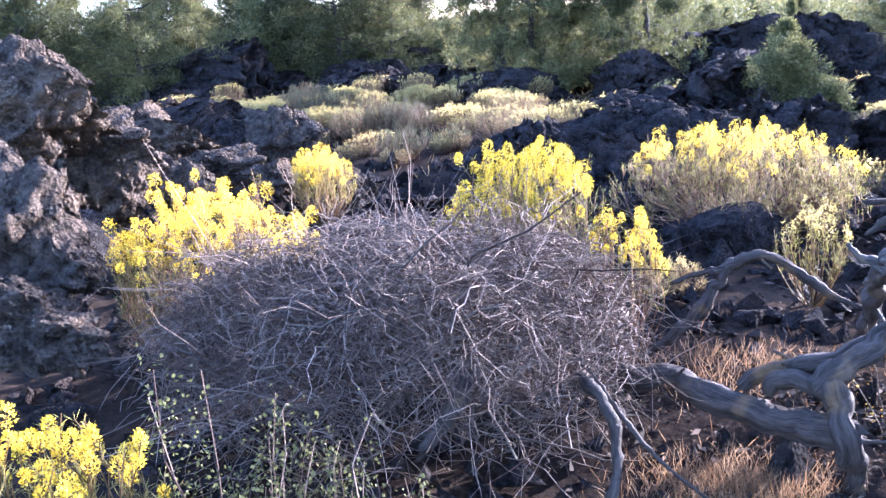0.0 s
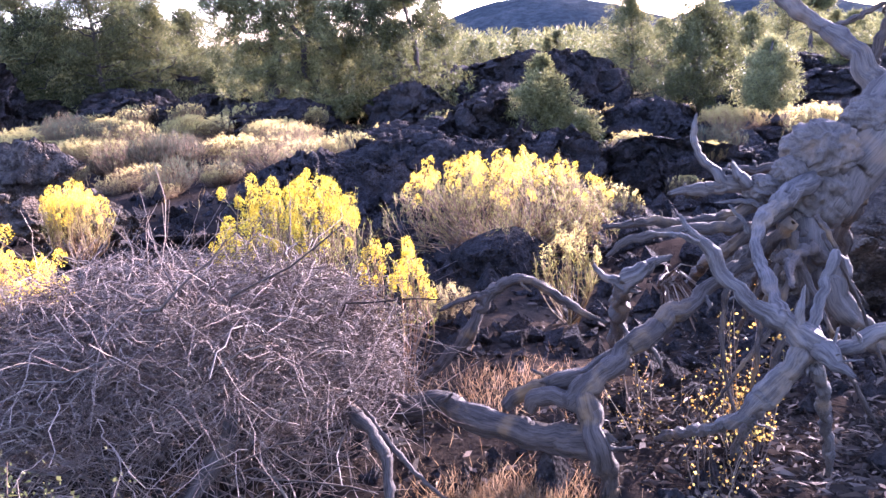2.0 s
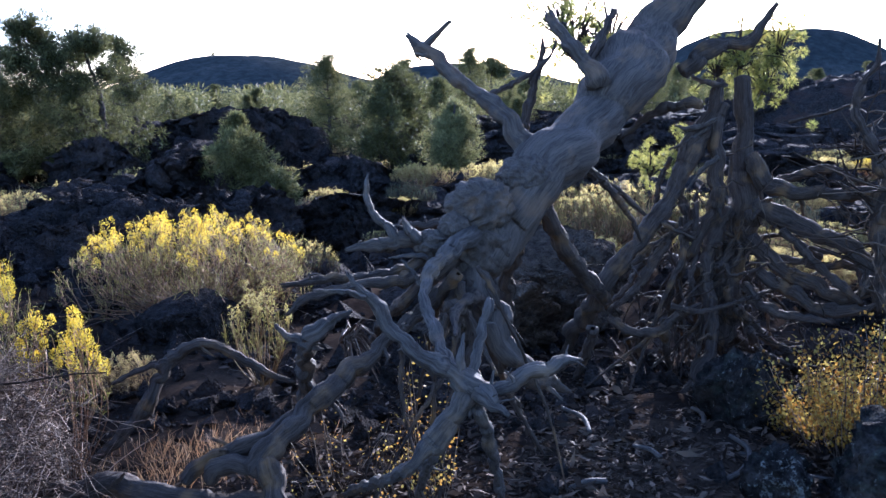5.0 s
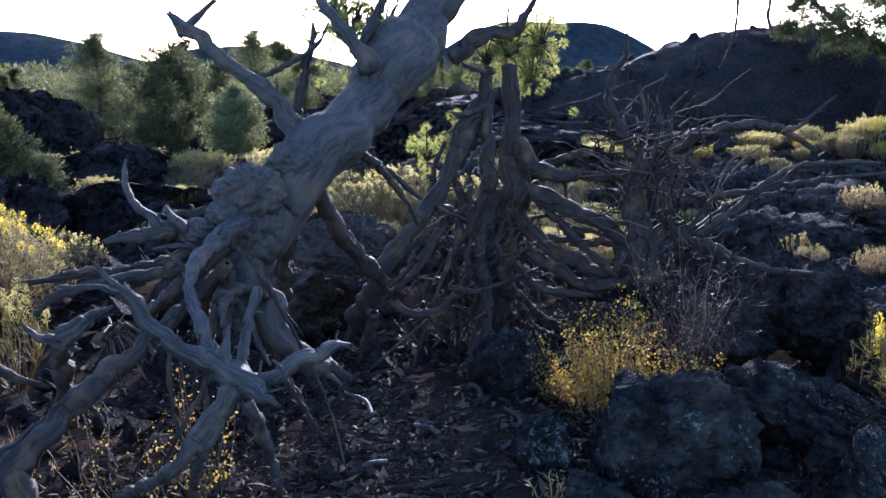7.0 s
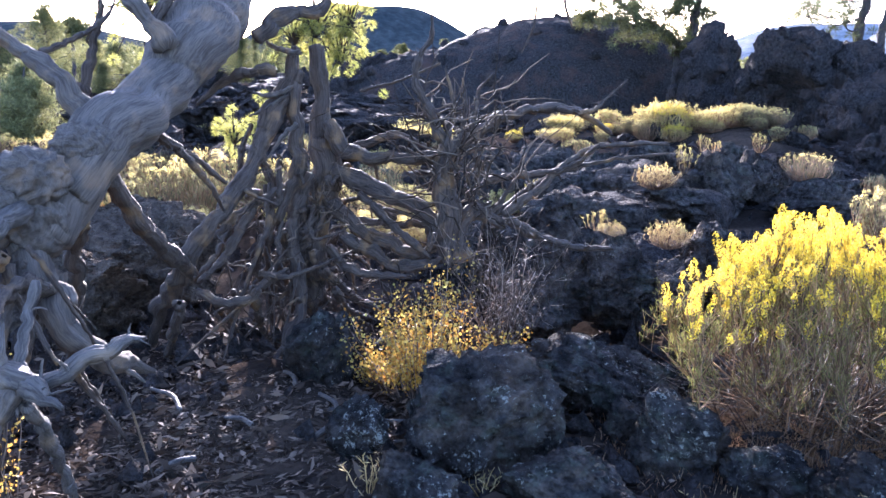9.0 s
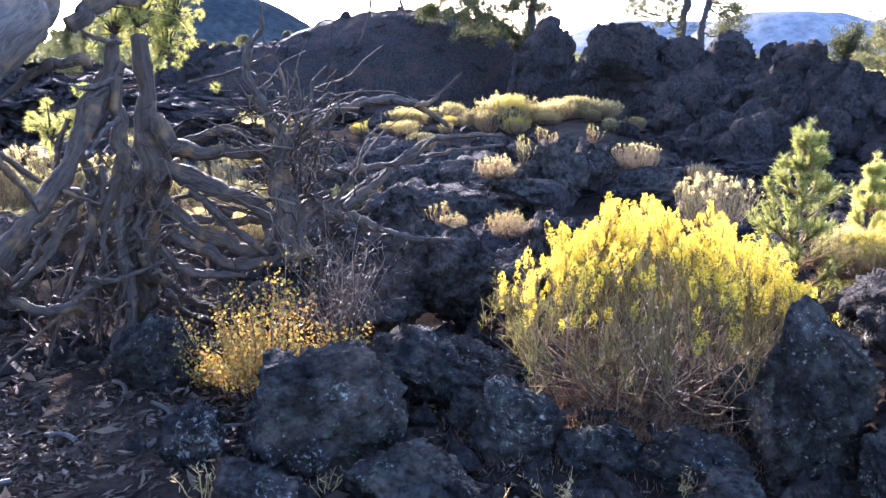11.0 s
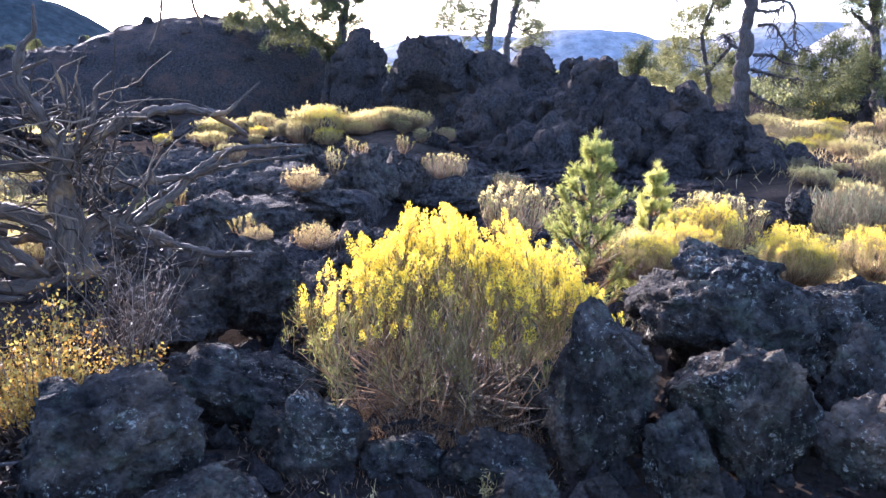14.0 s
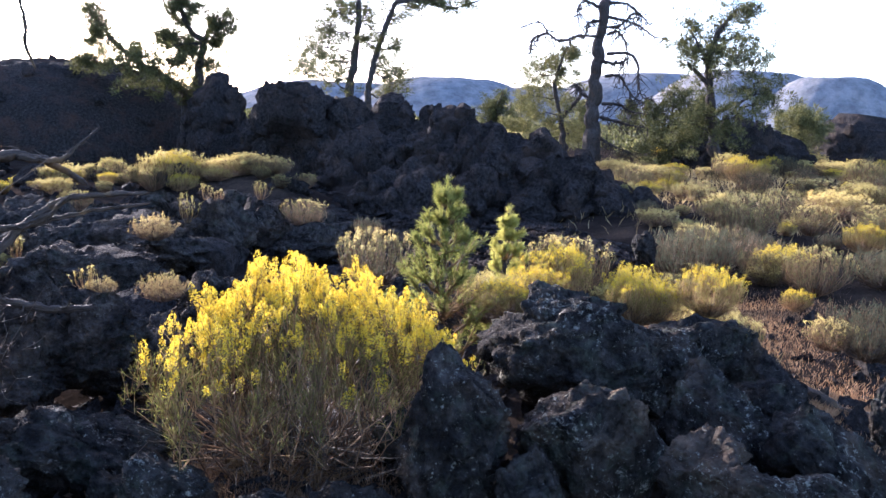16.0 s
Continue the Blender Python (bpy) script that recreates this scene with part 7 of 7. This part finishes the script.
open_pine((26.70, 6.13), 76, [[(-0.0, 1.05), (-0.11, 2.21), (-1.1, 2.84), (-1.96, 3.46), (-2.57, 4.29)]],
          [(-2.62, 4.34, 0.19), (-2.37, 3.98, 0.22), (-2.48, 3.64, 0.22), (-2.17, 3.44, 0.25), (-2.59, 2.97, 0.31), (-2.9, 2.9, 0.22), (-1.96, 2.9, 0.37), (-1.53, 3.27, 0.27), (-1.32, 2.83, 0.44), (-0.89, 2.63, 0.5), (-0.55, 2.99, 0.44), (-0.33, 2.55, 0.44), (-0.11, 3.48, 0.25), (0.12, 3.6, 0.22), (-1.43, 2.48, 0.37)], "wind-bent pine leaning out over the lava dome", 34)
open_pine((26.30, 5.66), 77, [[(0.0, 0.96), (0.0, 1.88), (0.03, 2.91), (0.14, 3.59), (-0.19, 3.96), (-0.56, 4.65), (-0.78, 5.07)], [(0.14, 3.59), (0.42, 4.06), (0.87, 4.26)]],
          [(-0.46, 4.66, 0.25), (-0.13, 4.58, 0.22), (-0.67, 4.53, 0.17), (-0.35, 4.12, 0.18), (-1.0, 3.63, 0.22), (0.42, 4.17, 0.27), (0.87, 4.2, 0.22), (0.64, 3.96, 0.2), (-0.13, 3.35, 0.25), (0.42, 3.05, 0.27), (-0.57, 2.99, 0.25), (0.31, 2.58, 0.31), (-0.13, 2.22, 0.37), (0.43, 2.13, 0.37), (-0.79, 3.64, 0.18), (0.53, 3.62, 0.12), (-0.46, 2.2, 0.37), (-0.78, 5.07, 0.25)], "upright open pine behind the lava dome", 35)
open_pine((1.46, 17.55), 4, [[(-0.01, 0.97), (0.09, 1.88), (0.03, 2.44), (0.16, 3.1), (0.26, 3.4)], [(0.62, 1.1), (0.63, 1.86), (0.42, 2.18), (0.3, 2.74)], [(0.05, 2.43), (-0.3, 2.62), (-0.68, 2.75)], [(0.09, 1.88), (0.56, 2.3), (1.0, 2.48)]],
          [(-0.8, 2.72, 0.21), (-0.56, 2.87, 0.24), (-0.31, 2.98, 0.24), (-0.65, 2.51, 0.21), (-0.3, 2.62, 0.31), (0.02, 2.86, 0.31), (0.33, 2.98, 0.28), (0.04, 2.5, 0.31), (0.35, 2.61, 0.31), (0.66, 2.73, 0.28), (0.9, 2.73, 0.24), (1.05, 2.42, 0.24), (0.74, 2.36, 0.31), (0.42, 2.18, 0.31), (-0.64, 2.14, 0.21), (-0.29, 2.2, 0.31), (0.05, 2.06, 0.35), (0.77, 1.98, 0.31), (1.08, 2.1, 0.21), (-0.22, 1.76, 0.35), (0.18, 1.62, 0.38), (0.67, 1.61, 0.35), (1.05, 1.72, 0.28), (1.21, 1.46, 0.28), (-0.15, 1.32, 0.35), (0.45, 1.23, 0.35), (0.94, 1.21, 0.31), (-0.49, 1.4, 0.28), (-0.22, 3.34, 0.28), (0.26, 3.4, 0.31), (0.65, 3.22, 0.21), (-1.1, 2.6, 0.26), (-0.9, 1.9, 0.3), (-0.7, 1.0, 0.34), (-0.2, 0.85, 0.38), (0.4, 0.8, 0.4), (1.0, 0.8, 0.38), (1.5, 1.2, 0.32), (1.55, 0.7, 0.34), (-0.5, 0.5, 0.34), (0.1, 0.4, 0.38), (0.8, 0.4, 0.36), (1.3, 0.3, 0.34)], "big gnarled limber pine with dense dark clumps", 51)
open_pine((4.19, 17.33), 13, [[(-0.01, 1.0), (-0.23, 1.48), (-0.4, 1.88), (-0.37, 2.14), (-0.55, 2.4), (-0.89, 2.85), (-1.19, 2.98)], [(0.19, 0.99), (0.16, 1.79), (0.05, 2.19), (-0.02, 2.52)]],
          [(-1.2, 2.92, 0.14), (-0.94, 2.95, 0.2), (-0.77, 2.79, 0.2), (-0.91, 2.66, 0.18), (-0.66, 2.53, 0.21), (-0.55, 2.4, 0.2), (-0.34, 2.52, 0.16), (-0.13, 2.71, 0.18), (0.13, 2.71, 0.18), (-0.02, 2.45, 0.18), (0.18, 2.58, 0.13), (-1.25, 2.42, 0.18), (-1.14, 2.22, 0.16), (-0.76, 2.15, 0.2), (-0.38, 2.07, 0.2), (-0.72, 1.89, 0.25), (-1.11, 1.83, 0.21), (-0.35, 1.68, 0.25), (-0.06, 1.93, 0.21), (0.35, 2.12, 0.18), (-0.88, 1.56, 0.28), (-0.51, 1.35, 0.28), (0.03, 1.4, 0.21), (-1.26, 1.58, 0.21), (-1.2, 1.1, 0.28), (-0.7, 0.9, 0.32), (-0.2, 1.0, 0.3), (0.3, 1.1, 0.3), (0.7, 0.8, 0.3), (-1.0, 0.5, 0.3), (-0.4, 0.45, 0.32), (0.2, 0.5, 0.32)], "leaning limber pine with thin ragged clumps", 52)
open_pine((4.86, 11.35), 23, [[(-0.0, 0.05), (-0.08, 0.59), (-0.12, 1.28)]],
          [(-0.12, 1.26, 0.06), (-0.15, 1.12, 0.09), (-0.2, 0.98, 0.11), (-0.03, 0.97, 0.11), (-0.31, 0.79, 0.15), (-0.07, 0.78, 0.15), (0.08, 0.73, 0.12), (-0.36, 0.6, 0.17), (-0.13, 0.54, 0.2), (0.12, 0.53, 0.17), (0.31, 0.48, 0.15), (0.45, 0.42, 0.11), (-0.23, 0.35, 0.17), (0.01, 0.29, 0.22), (0.25, 0.23, 0.22), (0.45, 0.23, 0.12), (0.2, 0.09, 0.17)], "sunlit triangular juniper among the lava", 56)
open_pine((9.27, 14.57), 32, [[(0.0, 0.19), (0.01, 1.15), (0.07, 1.97)]],
          [(0.02, 1.97, 0.23), (0.24, 1.8, 0.21), (-0.21, 1.7, 0.23), (0.07, 1.53, 0.29), (0.4, 1.47, 0.23), (-0.32, 1.38, 0.25), (-0.05, 1.15, 0.32), (0.34, 1.14, 0.29), (-0.39, 0.99, 0.29), (0.51, 0.91, 0.29), (-0.05, 0.7, 0.35), (0.34, 0.58, 0.32), (-0.39, 0.6, 0.29), (0.06, 0.36, 0.32)], "dense rounded pine behind the lava", 53)
open_pine((8.96, 12.15), 36, [[(-0.0, 0.19), (0.02, 0.68), (0.1, 1.36)]],
          [(0.09, 1.31, 0.1), (0.02, 1.17, 0.13), (0.16, 1.07, 0.14), (-0.06, 0.98, 0.14), (0.1, 0.88, 0.17), (0.24, 0.82, 0.13), (-0.15, 0.77, 0.14), (-0.01, 0.64, 0.18), (0.21, 0.58, 0.16), (-0.21, 0.54, 0.14), (-0.07, 0.39, 0.17), (0.17, 0.36, 0.17)], "young sunlit pine standing on golden grass", 54, SAGE)
more_pine(0, 217.7, 580.5, 1.75, 30, 26.0)
open_pine((25.14, 31.25), 38, [[(-0.0, 1.56), (0.02, 2.19), (0.12, 2.8)]],
          [(-0.27, 2.71, 0.21), (0.12, 2.75, 0.24), (0.45, 2.6, 0.21), (-0.02, 2.45, 0.24), (0.49, 2.39, 0.16), (-0.41, 2.45, 0.16)], "small flat-topped pine on the slope", 55)

# the bare snag
dead_tree = thing("dead_tree", (33.2, -7.9, 0.0), "tall bare dead pine with drooping crooked limbs", "tree")
part("trunk", limb_mesh("trunk", [(0, 0, -0.1), (0, 0.05, 2.8), (0.05, 0.0, 4.8), (0.05, -0.15, 6.4), (0.05, -0.2, 8.2), (0.0, -0.2, 9.7)], 0.25, 0.13, BARK, 1, 20, 0.16, 0.15, 0.25), dead_tree)
rng = np.random.default_rng(71)


def snag_limb(bends, r=0.07):
    """A crooked dead limb, given by steps aside and heights, with hanging twigs."""
    a = radians(103)
    slant = rng.normal(0, 0.5)
    p = np.array([(s * math.cos(a) + (s - bends[0][0]) * slant * math.sin(a), -s * math.sin(a) + (s - bends[0][0]) * slant * math.cos(a), up) for s, up in bends])
    branch = part("branch", limb_mesh("branch", p, r, r * 0.3, BARK, int(1000 * abs(bends[0][1])), 8, 0.15, 0.0, 0.3), dead_tree)
    k = 44
    f = rng.uniform(0.1, 1, k) * (len(p) - 1.001)
    i = f.astype(int)
    start = p[i] + (p[i + 1] - p[i]) * (f - i)[:, None]
    end = start + rng.normal(size=(k, 3)) * 0.3 + (0, 0, -0.2)
    part("twig_mass", solid("twig_mass", *twigs(np.stack([start, (start + end) / 2 + rng.normal(size=(k, 3)) * 0.09, end], 1), 0.018, 0.007, 4), BARK), branch)


snag_limb([(-0.11, 5.08), (-0.83, 5.06), (-1.48, 4.85), (-1.96, 5.16), (-2.31, 5.54), (-3.1, 5.32)])
snag_limb([(-1.96, 5.16), (-2.55, 4.94), (-2.64, 4.35)])
snag_limb([(0.33, 4.44), (1.17, 4.47), (1.53, 4.02), (1.58, 3.38), (1.81, 2.86), (2.21, 2.74)])
snag_limb([(0.23, 5.8), (0.95, 5.68), (1.48, 5.5), (2.02, 5.13), (2.53, 5.07)])
snag_limb([(0.2, 6.31), (0.91, 6.32), (1.45, 5.95), (1.86, 5.57)])
snag_limb([(0.28, 5.15), (0.66, 5.29), (1.01, 4.91), (1.11, 4.4)])
snag_limb([(-0.02, 5.66), (-0.47, 5.52), (-0.5, 5.13)])
snag_limb([(-0.12, 6.17), (-0.65, 6.36), (-0.89, 6.03), (-0.78, 5.39)])
snag_limb([(0.32, 3.6), (0.85, 3.61), (1.14, 3.23), (1.42, 2.85), (1.83, 2.6)])
snag_limb([(0.27, 2.54), (0.92, 2.56), (1.33, 2.32), (2.12, 2.22)])
snag_limb([(0.24, 2.01), (0.84, 1.9), (1.24, 1.79), (2.03, 1.69)])
snag_limb([(-0.01, 2.66), (-0.55, 2.91), (-0.84, 3.29)])
snag_limb([(0.29, 1.21), (0.78, 0.96), (1.45, 0.73)])
snag_limb([(0.22, 4.12), (0.81, 4.07), (1.12, 4.27)])
snag_limb([(0.2, 5.41), (0.71, 5.49), (1.19, 5.94), (1.59, 5.82)])
snag_limb([(0.15, 7.2), (-0.8, 7.3), (-1.6, 6.9), (-2.0, 6.3)])
snag_limb([(0.15, 7.6), (1.0, 7.8), (1.9, 7.3), (2.3, 6.7)])
snag_limb([(0.15, 8.6), (-0.7, 9.0), (-1.3, 8.6)])

# the two seedling pines by the yellow bush
def seedling(place, height, spread, seed, label):
    """A young pine: whorls of upswept shoots, each a brush of long needles."""
    rng = np.random.default_rng(seed)
    ob = thing("young_pine", place, label, "tree", "young pines")
    part("trunk", limb_mesh("trunk", [(0, 0, -0.05), (0.01, 0.0, height * 0.4), (0.0, 0.015, height * 0.75), (0.0, 0.0, height * 0.97)], 0.022, 0.006, BARK, seed, 9, 0.12), ob)
    starts, ends = [(0, 0, height * 0.72), (0, 0, height * 0.86)], [(0, 0, height * 0.9), (0, 0, height)]
    for w, u in enumerate((0.06, 0.18, 0.3, 0.42, 0.54, 0.66, 0.77, 0.87)):    # whorls of upswept branches
        for n in range(6):
            a = n * 1.05 + w * 0.6 + rng.uniform(-0.35, 0.35)
            reach = spread * (1.04 - u) * rng.uniform(0.6, 1.2)
            base = np.array([0, 0, height * u])
            end = base + (math.cos(a) * reach, math.sin(a) * reach, reach * rng.uniform(0.6, 1.0))
            starts.append(base + (end - base) * 0.3), ends.append(end)
            for m in range(2):
                mid = base + (end - base) * rng.uniform(0.35, 0.7)
                starts.append(mid), ends.append(mid + (end - base) * 0.35 + rng.normal(size=3) * reach * 0.16 + (0, 0, 0.03))
    starts, ends = np.array(starts, float), np.array(ends, float)
    mids = (starts + ends) / 2
    part("limb_mass", solid("limb_mass", *twigs(np.stack([starts - (mids - starts) * (1, 1, 0.9), mids, ends], 1), 0.007, 0.003, 5), STEM), ob)
    k = np.repeat(np.arange(len(starts)), 130)
    f = rng.uniform(0.15, 1.0, len(k))[:, None]
    way = unit(unit(ends - starts)[k] * 0.9 + unit(rng.normal(size=(len(k), 3))) * 0.75)
    part("crown", solid("crown", *blades(starts[k] + (ends - starts)[k] * f, way, rng.uniform(0.035, 0.065, len(k)), 0.0034, rng), YOUNG_AND_SUNLIT_NEEDLE), ob)
    k = np.repeat(np.nonzero(ends[:, 2] < height * 0.55)[0], 16)
    way = unit(rng.normal(size=(len(k), 3)) + (0, 0, -0.3))
    part("dead_needle_mass", solid("dead_needle_mass", *blades(starts[k] * (0.8, 0.8, 1.0), way, rng.uniform(0.04, 0.07, len(k)), 0.003, rng), RUST_GRASS), ob)


seedling((5.72, -0.63, gz(5.72, -0.63)), 1.24 - gz(5.72, -0.63), 0.44, 41, "young yellow-green pine beside the yellow bush")
seedling((6.58, -1.14, gz(6.58, -1.14)), 0.99 - gz(6.58, -1.14), 0.26, 42, "small slender young pine among the brush")


# the living top of the leaning pine
def needle_spray(owner, centre, radius, count, seed):
    rng = np.random.default_rng(seed)
    count = int(count * 1.6)
    tufts = np.array(centre) + rng.normal(size=(count, 3)) * radius * 0.55
    paths = np.stack([np.broadcast_to(np.array(centre) - (0, 0, radius * 0.5), tufts.shape), (tufts + np.array(centre)) / 2, tufts], 1)
    k = np.repeat(np.arange(count), 130)
    way = unit(rng.normal(size=(len(k), 3)) + (0, 0, 0.3))
    here = np.array(owner.location)
    part("twig_mass", solid("twig_mass", *twigs(paths - here, 0.007, 0.0025, 4), BARK), owner)
    # small sprays take a brighter needle colour that stands in for backlight
    part("needle_mass", solid("needle_mass", *blades(tufts[k] + way * 0.01 - here, way, rng.uniform(0.02, 0.045, len(k)), 0.003, rng), YOUNG_AND_SUNLIT_NEEDLE if radius < 0.32 else NEEDLE), owner, "green needles, sunlit tone painted on the small sprays")


for n, (c, r, m) in enumerate((((4.94, 3.37, 1.83), 0.22, 26), ((5.15, 3.25, 1.84), 0.2, 24), ((5.12, 3.29, 1.65), 0.2, 22), ((4.86, 3.48, 1.76), 0.18, 18), ((4.60, 3.79, 1.10), 0.16, 14), ((5.01, 3.93, 1.15), 0.14, 10), ((3.97, 3.86, 1.94), 0.3, 30), ((4.12, 3.72, 1.98), 0.25, 24), ((3.90, 3.91, 2.04), 0.25, 26),
                               ((4.1, 4.0, 2.7), 0.5, 50), ((5.9, 3.3, 3.6), 0.9, 130), ((5.0, 3.6, 3.3), 0.7, 90), ((6.6, 3.0, 4.2), 1.0, 150))):
    needle_spray(leaning, c, r, m, 90 + n)


# ---- litter, grass and small stones ----
def litter():
    rng = np.random.default_rng(81)
    n = 22000
    x, y = rng.normal(3.0, 1.0, n), rng.normal(2.4, 0.85, n)
    z = ground_height(x, y) + rng.uniform(0.0, 0.03, n)
    way = np.stack([rng.normal(size=n), rng.normal(size=n), rng.normal(0, 0.15, n)], -1)
    size = rng.gamma(2.0, 0.016, n) + 0.012
    v, f = blades(np.stack([x, y, z], -1), way, size, size * rng.uniform(0.12, 0.4, n), rng, 0.08)
    tagged(new("wood_litter", solid("wood_litter", v, f, CHIP)), "grey-brown chips and bark litter on the soil", "litter", kind="stuff")
    n = 2600
    x, y = rng.uniform(-1.2, 3.2, n), rng.uniform(1.2, 3.4, n)
    z = ground_height(x, y) + rng.uniform(0.0, 0.03, n)
    way = np.stack([rng.normal(size=n), rng.normal(size=n), rng.normal(0, 0.15, n)], -1)
    size = rng.gamma(2.0, 0.016, n) + 0.01
    v, f = blades(np.stack([x, y, z], -1), way, size, size * rng.uniform(0.12, 0.4, n), rng, 0.08)
    tagged(new("needle_litter", solid("needle_litter", v, f, CHIP)), "dry needles and chips around the log", "litter", kind="stuff")


litter()
rng = np.random.default_rng(83)
for n in range(16):                                   # sticks lying on the litter
    x, y = rng.normal(2.9, 0.7), rng.normal(2.2, 0.5)
    a, s = rng.uniform(0, 3.1), rng.uniform(0.08, 0.22)
    p = [(x, y, gz(x, y) + 0.03), (x + s * math.cos(a), y + s * math.sin(a), gz(x, y) + 0.035), (x + 2 * s * math.cos(a + 0.2), y + 2 * s * math.sin(a + 0.2), gz(x, y) + 0.025)]
    tagged(new("stick", limb_mesh("stick", p, 0.014, 0.01, DRIFT, 400 + n, 7)), "short bleached stick lying on the litter", "stick", "sticks")


def grass(name, cx, cy, rx, ry, n, height, mat, label, seed, z0=0.0):
    rng = np.random.default_rng(seed)
    x, y = rng.normal(cx, rx, n), rng.normal(cy, ry, n)
    at = np.stack([x, y, ground_height(x, y) + z0], -1)
    way = unit(np.stack([rng.normal(0, 0.5, n), rng.normal(0, 0.5, n), np.ones(n)], -1))
    v, f = blades(at, way, height * rng.uniform(0.4, 1.1, n), 0.0016 + 0.0003 * math.hypot(cx, cy), rng, 0.1)
    tagged(new(name, solid(name, v, f, mat)), label, "grass", kind="stuff")


grass("dry_grass", 0.92, 2.5, 0.16, 0.1, 2600, 0.1, RUST_GRASS, "rusty dry grass in front of the log", 1)
grass("dry_grass", 1.25, 3.4, 0.22, 0.16, 700, 0.14, RUST_GRASS, "dry straw grass below the arched root", 2)
grass("dry_grass", 4.05, 0.25, 0.22, 0.28, 12000, 0.07, RUST_GRASS, "rusty dry grass under the yellow bush", 3)
grass("dry_grass", 7.6, -3.4, 0.7, 0.5, 9000, 0.07, RUST_GRASS, "rusty dry grass by the rubble", 4)
grass("dry_grass", -2.0, 15.0, 3.2, 2.6, 7000, 0.16, STRAW, "golden dry grass on the flat", 5)
grass("dry_grass", 14.0, 20.5, 3.0, 2.0, 4000, 0.35, STRAW, "golden dry grass under far pines", 6)
grass("dry_grass", 5.5, 20.0, 1.6, 1.0, 1600, 0.35, STRAW, "golden dry grass on the lava edge", 7)
grass("dry_grass", 22.0, -9.5, 6.0, 3.0, 9000, 0.3, STRAW, "golden dry grass among the sagebrush", 8)
grass("dry_grass", 3.15, 0.25, 0.1, 0.2, 60, 0.2, STRAW, "thin dry stalks between the boulders", 9)

for x, y, tall, seed in ((3.43, -0.14, 0.26, 1), (2.82, 1.56, 0.24, 2), (3.3, 0.3, 0.16, 3), (2.9, -0.35, 0.14, 4), (5.44, -2.68, 0.3, 5), (3.1, 1.2, 0.15, 6)):
    rng = np.random.default_rng(seed)
    tip = np.stack([rng.normal(0, 0.05, 7), rng.normal(0, 0.05, 7), rng.uniform(0.6, 1.0, 7) * tall], -1)
    s = np.linspace(0, 1, 5)[None, :, None]
    weed = thing("dry_stalk", (x, y, gz(x, y) - 0.02), "thin dry weed stalks between the boulders", "weed", "dry stalks")
    part("stem_mass", solid("stem_mass", *twigs(tip[:, None] * s + rng.normal(size=(7, 5, 3)) * 0.012 * s, 0.003, 0.0015), STRAW), weed)
    k = np.repeat(np.arange(7), 10)
    part("seed_head", solid("seed_head", *blades(tip[k] * rng.uniform(0.4, 1, (len(k), 1)), rng.normal(size=(len(k), 3)) + (0, 0, 0.5), 0.03, 0.006, rng), STRAW), weed)
plank = [(5.55, -2.85, gz(5.55, -2.85) + 0.04), (5.3, -3.0, gz(5.3, -3.0) + 0.05), (4.95, -3.2, gz(4.95, -3.2) + 0.04)]
tagged(new("fallen_branch", limb_mesh("fallen_branch", plank, 0.045, 0.035, ROOT, 77, 14, 0.2, 0.0, 0.34)), "dark weathered branch lying by the rubble", "log")
grass("dry_grass", 5.4, -3.2, 0.4, 0.35, 14000, 0.07, RUST_GRASS, "rusty dry grass around the fallen branch", 10)
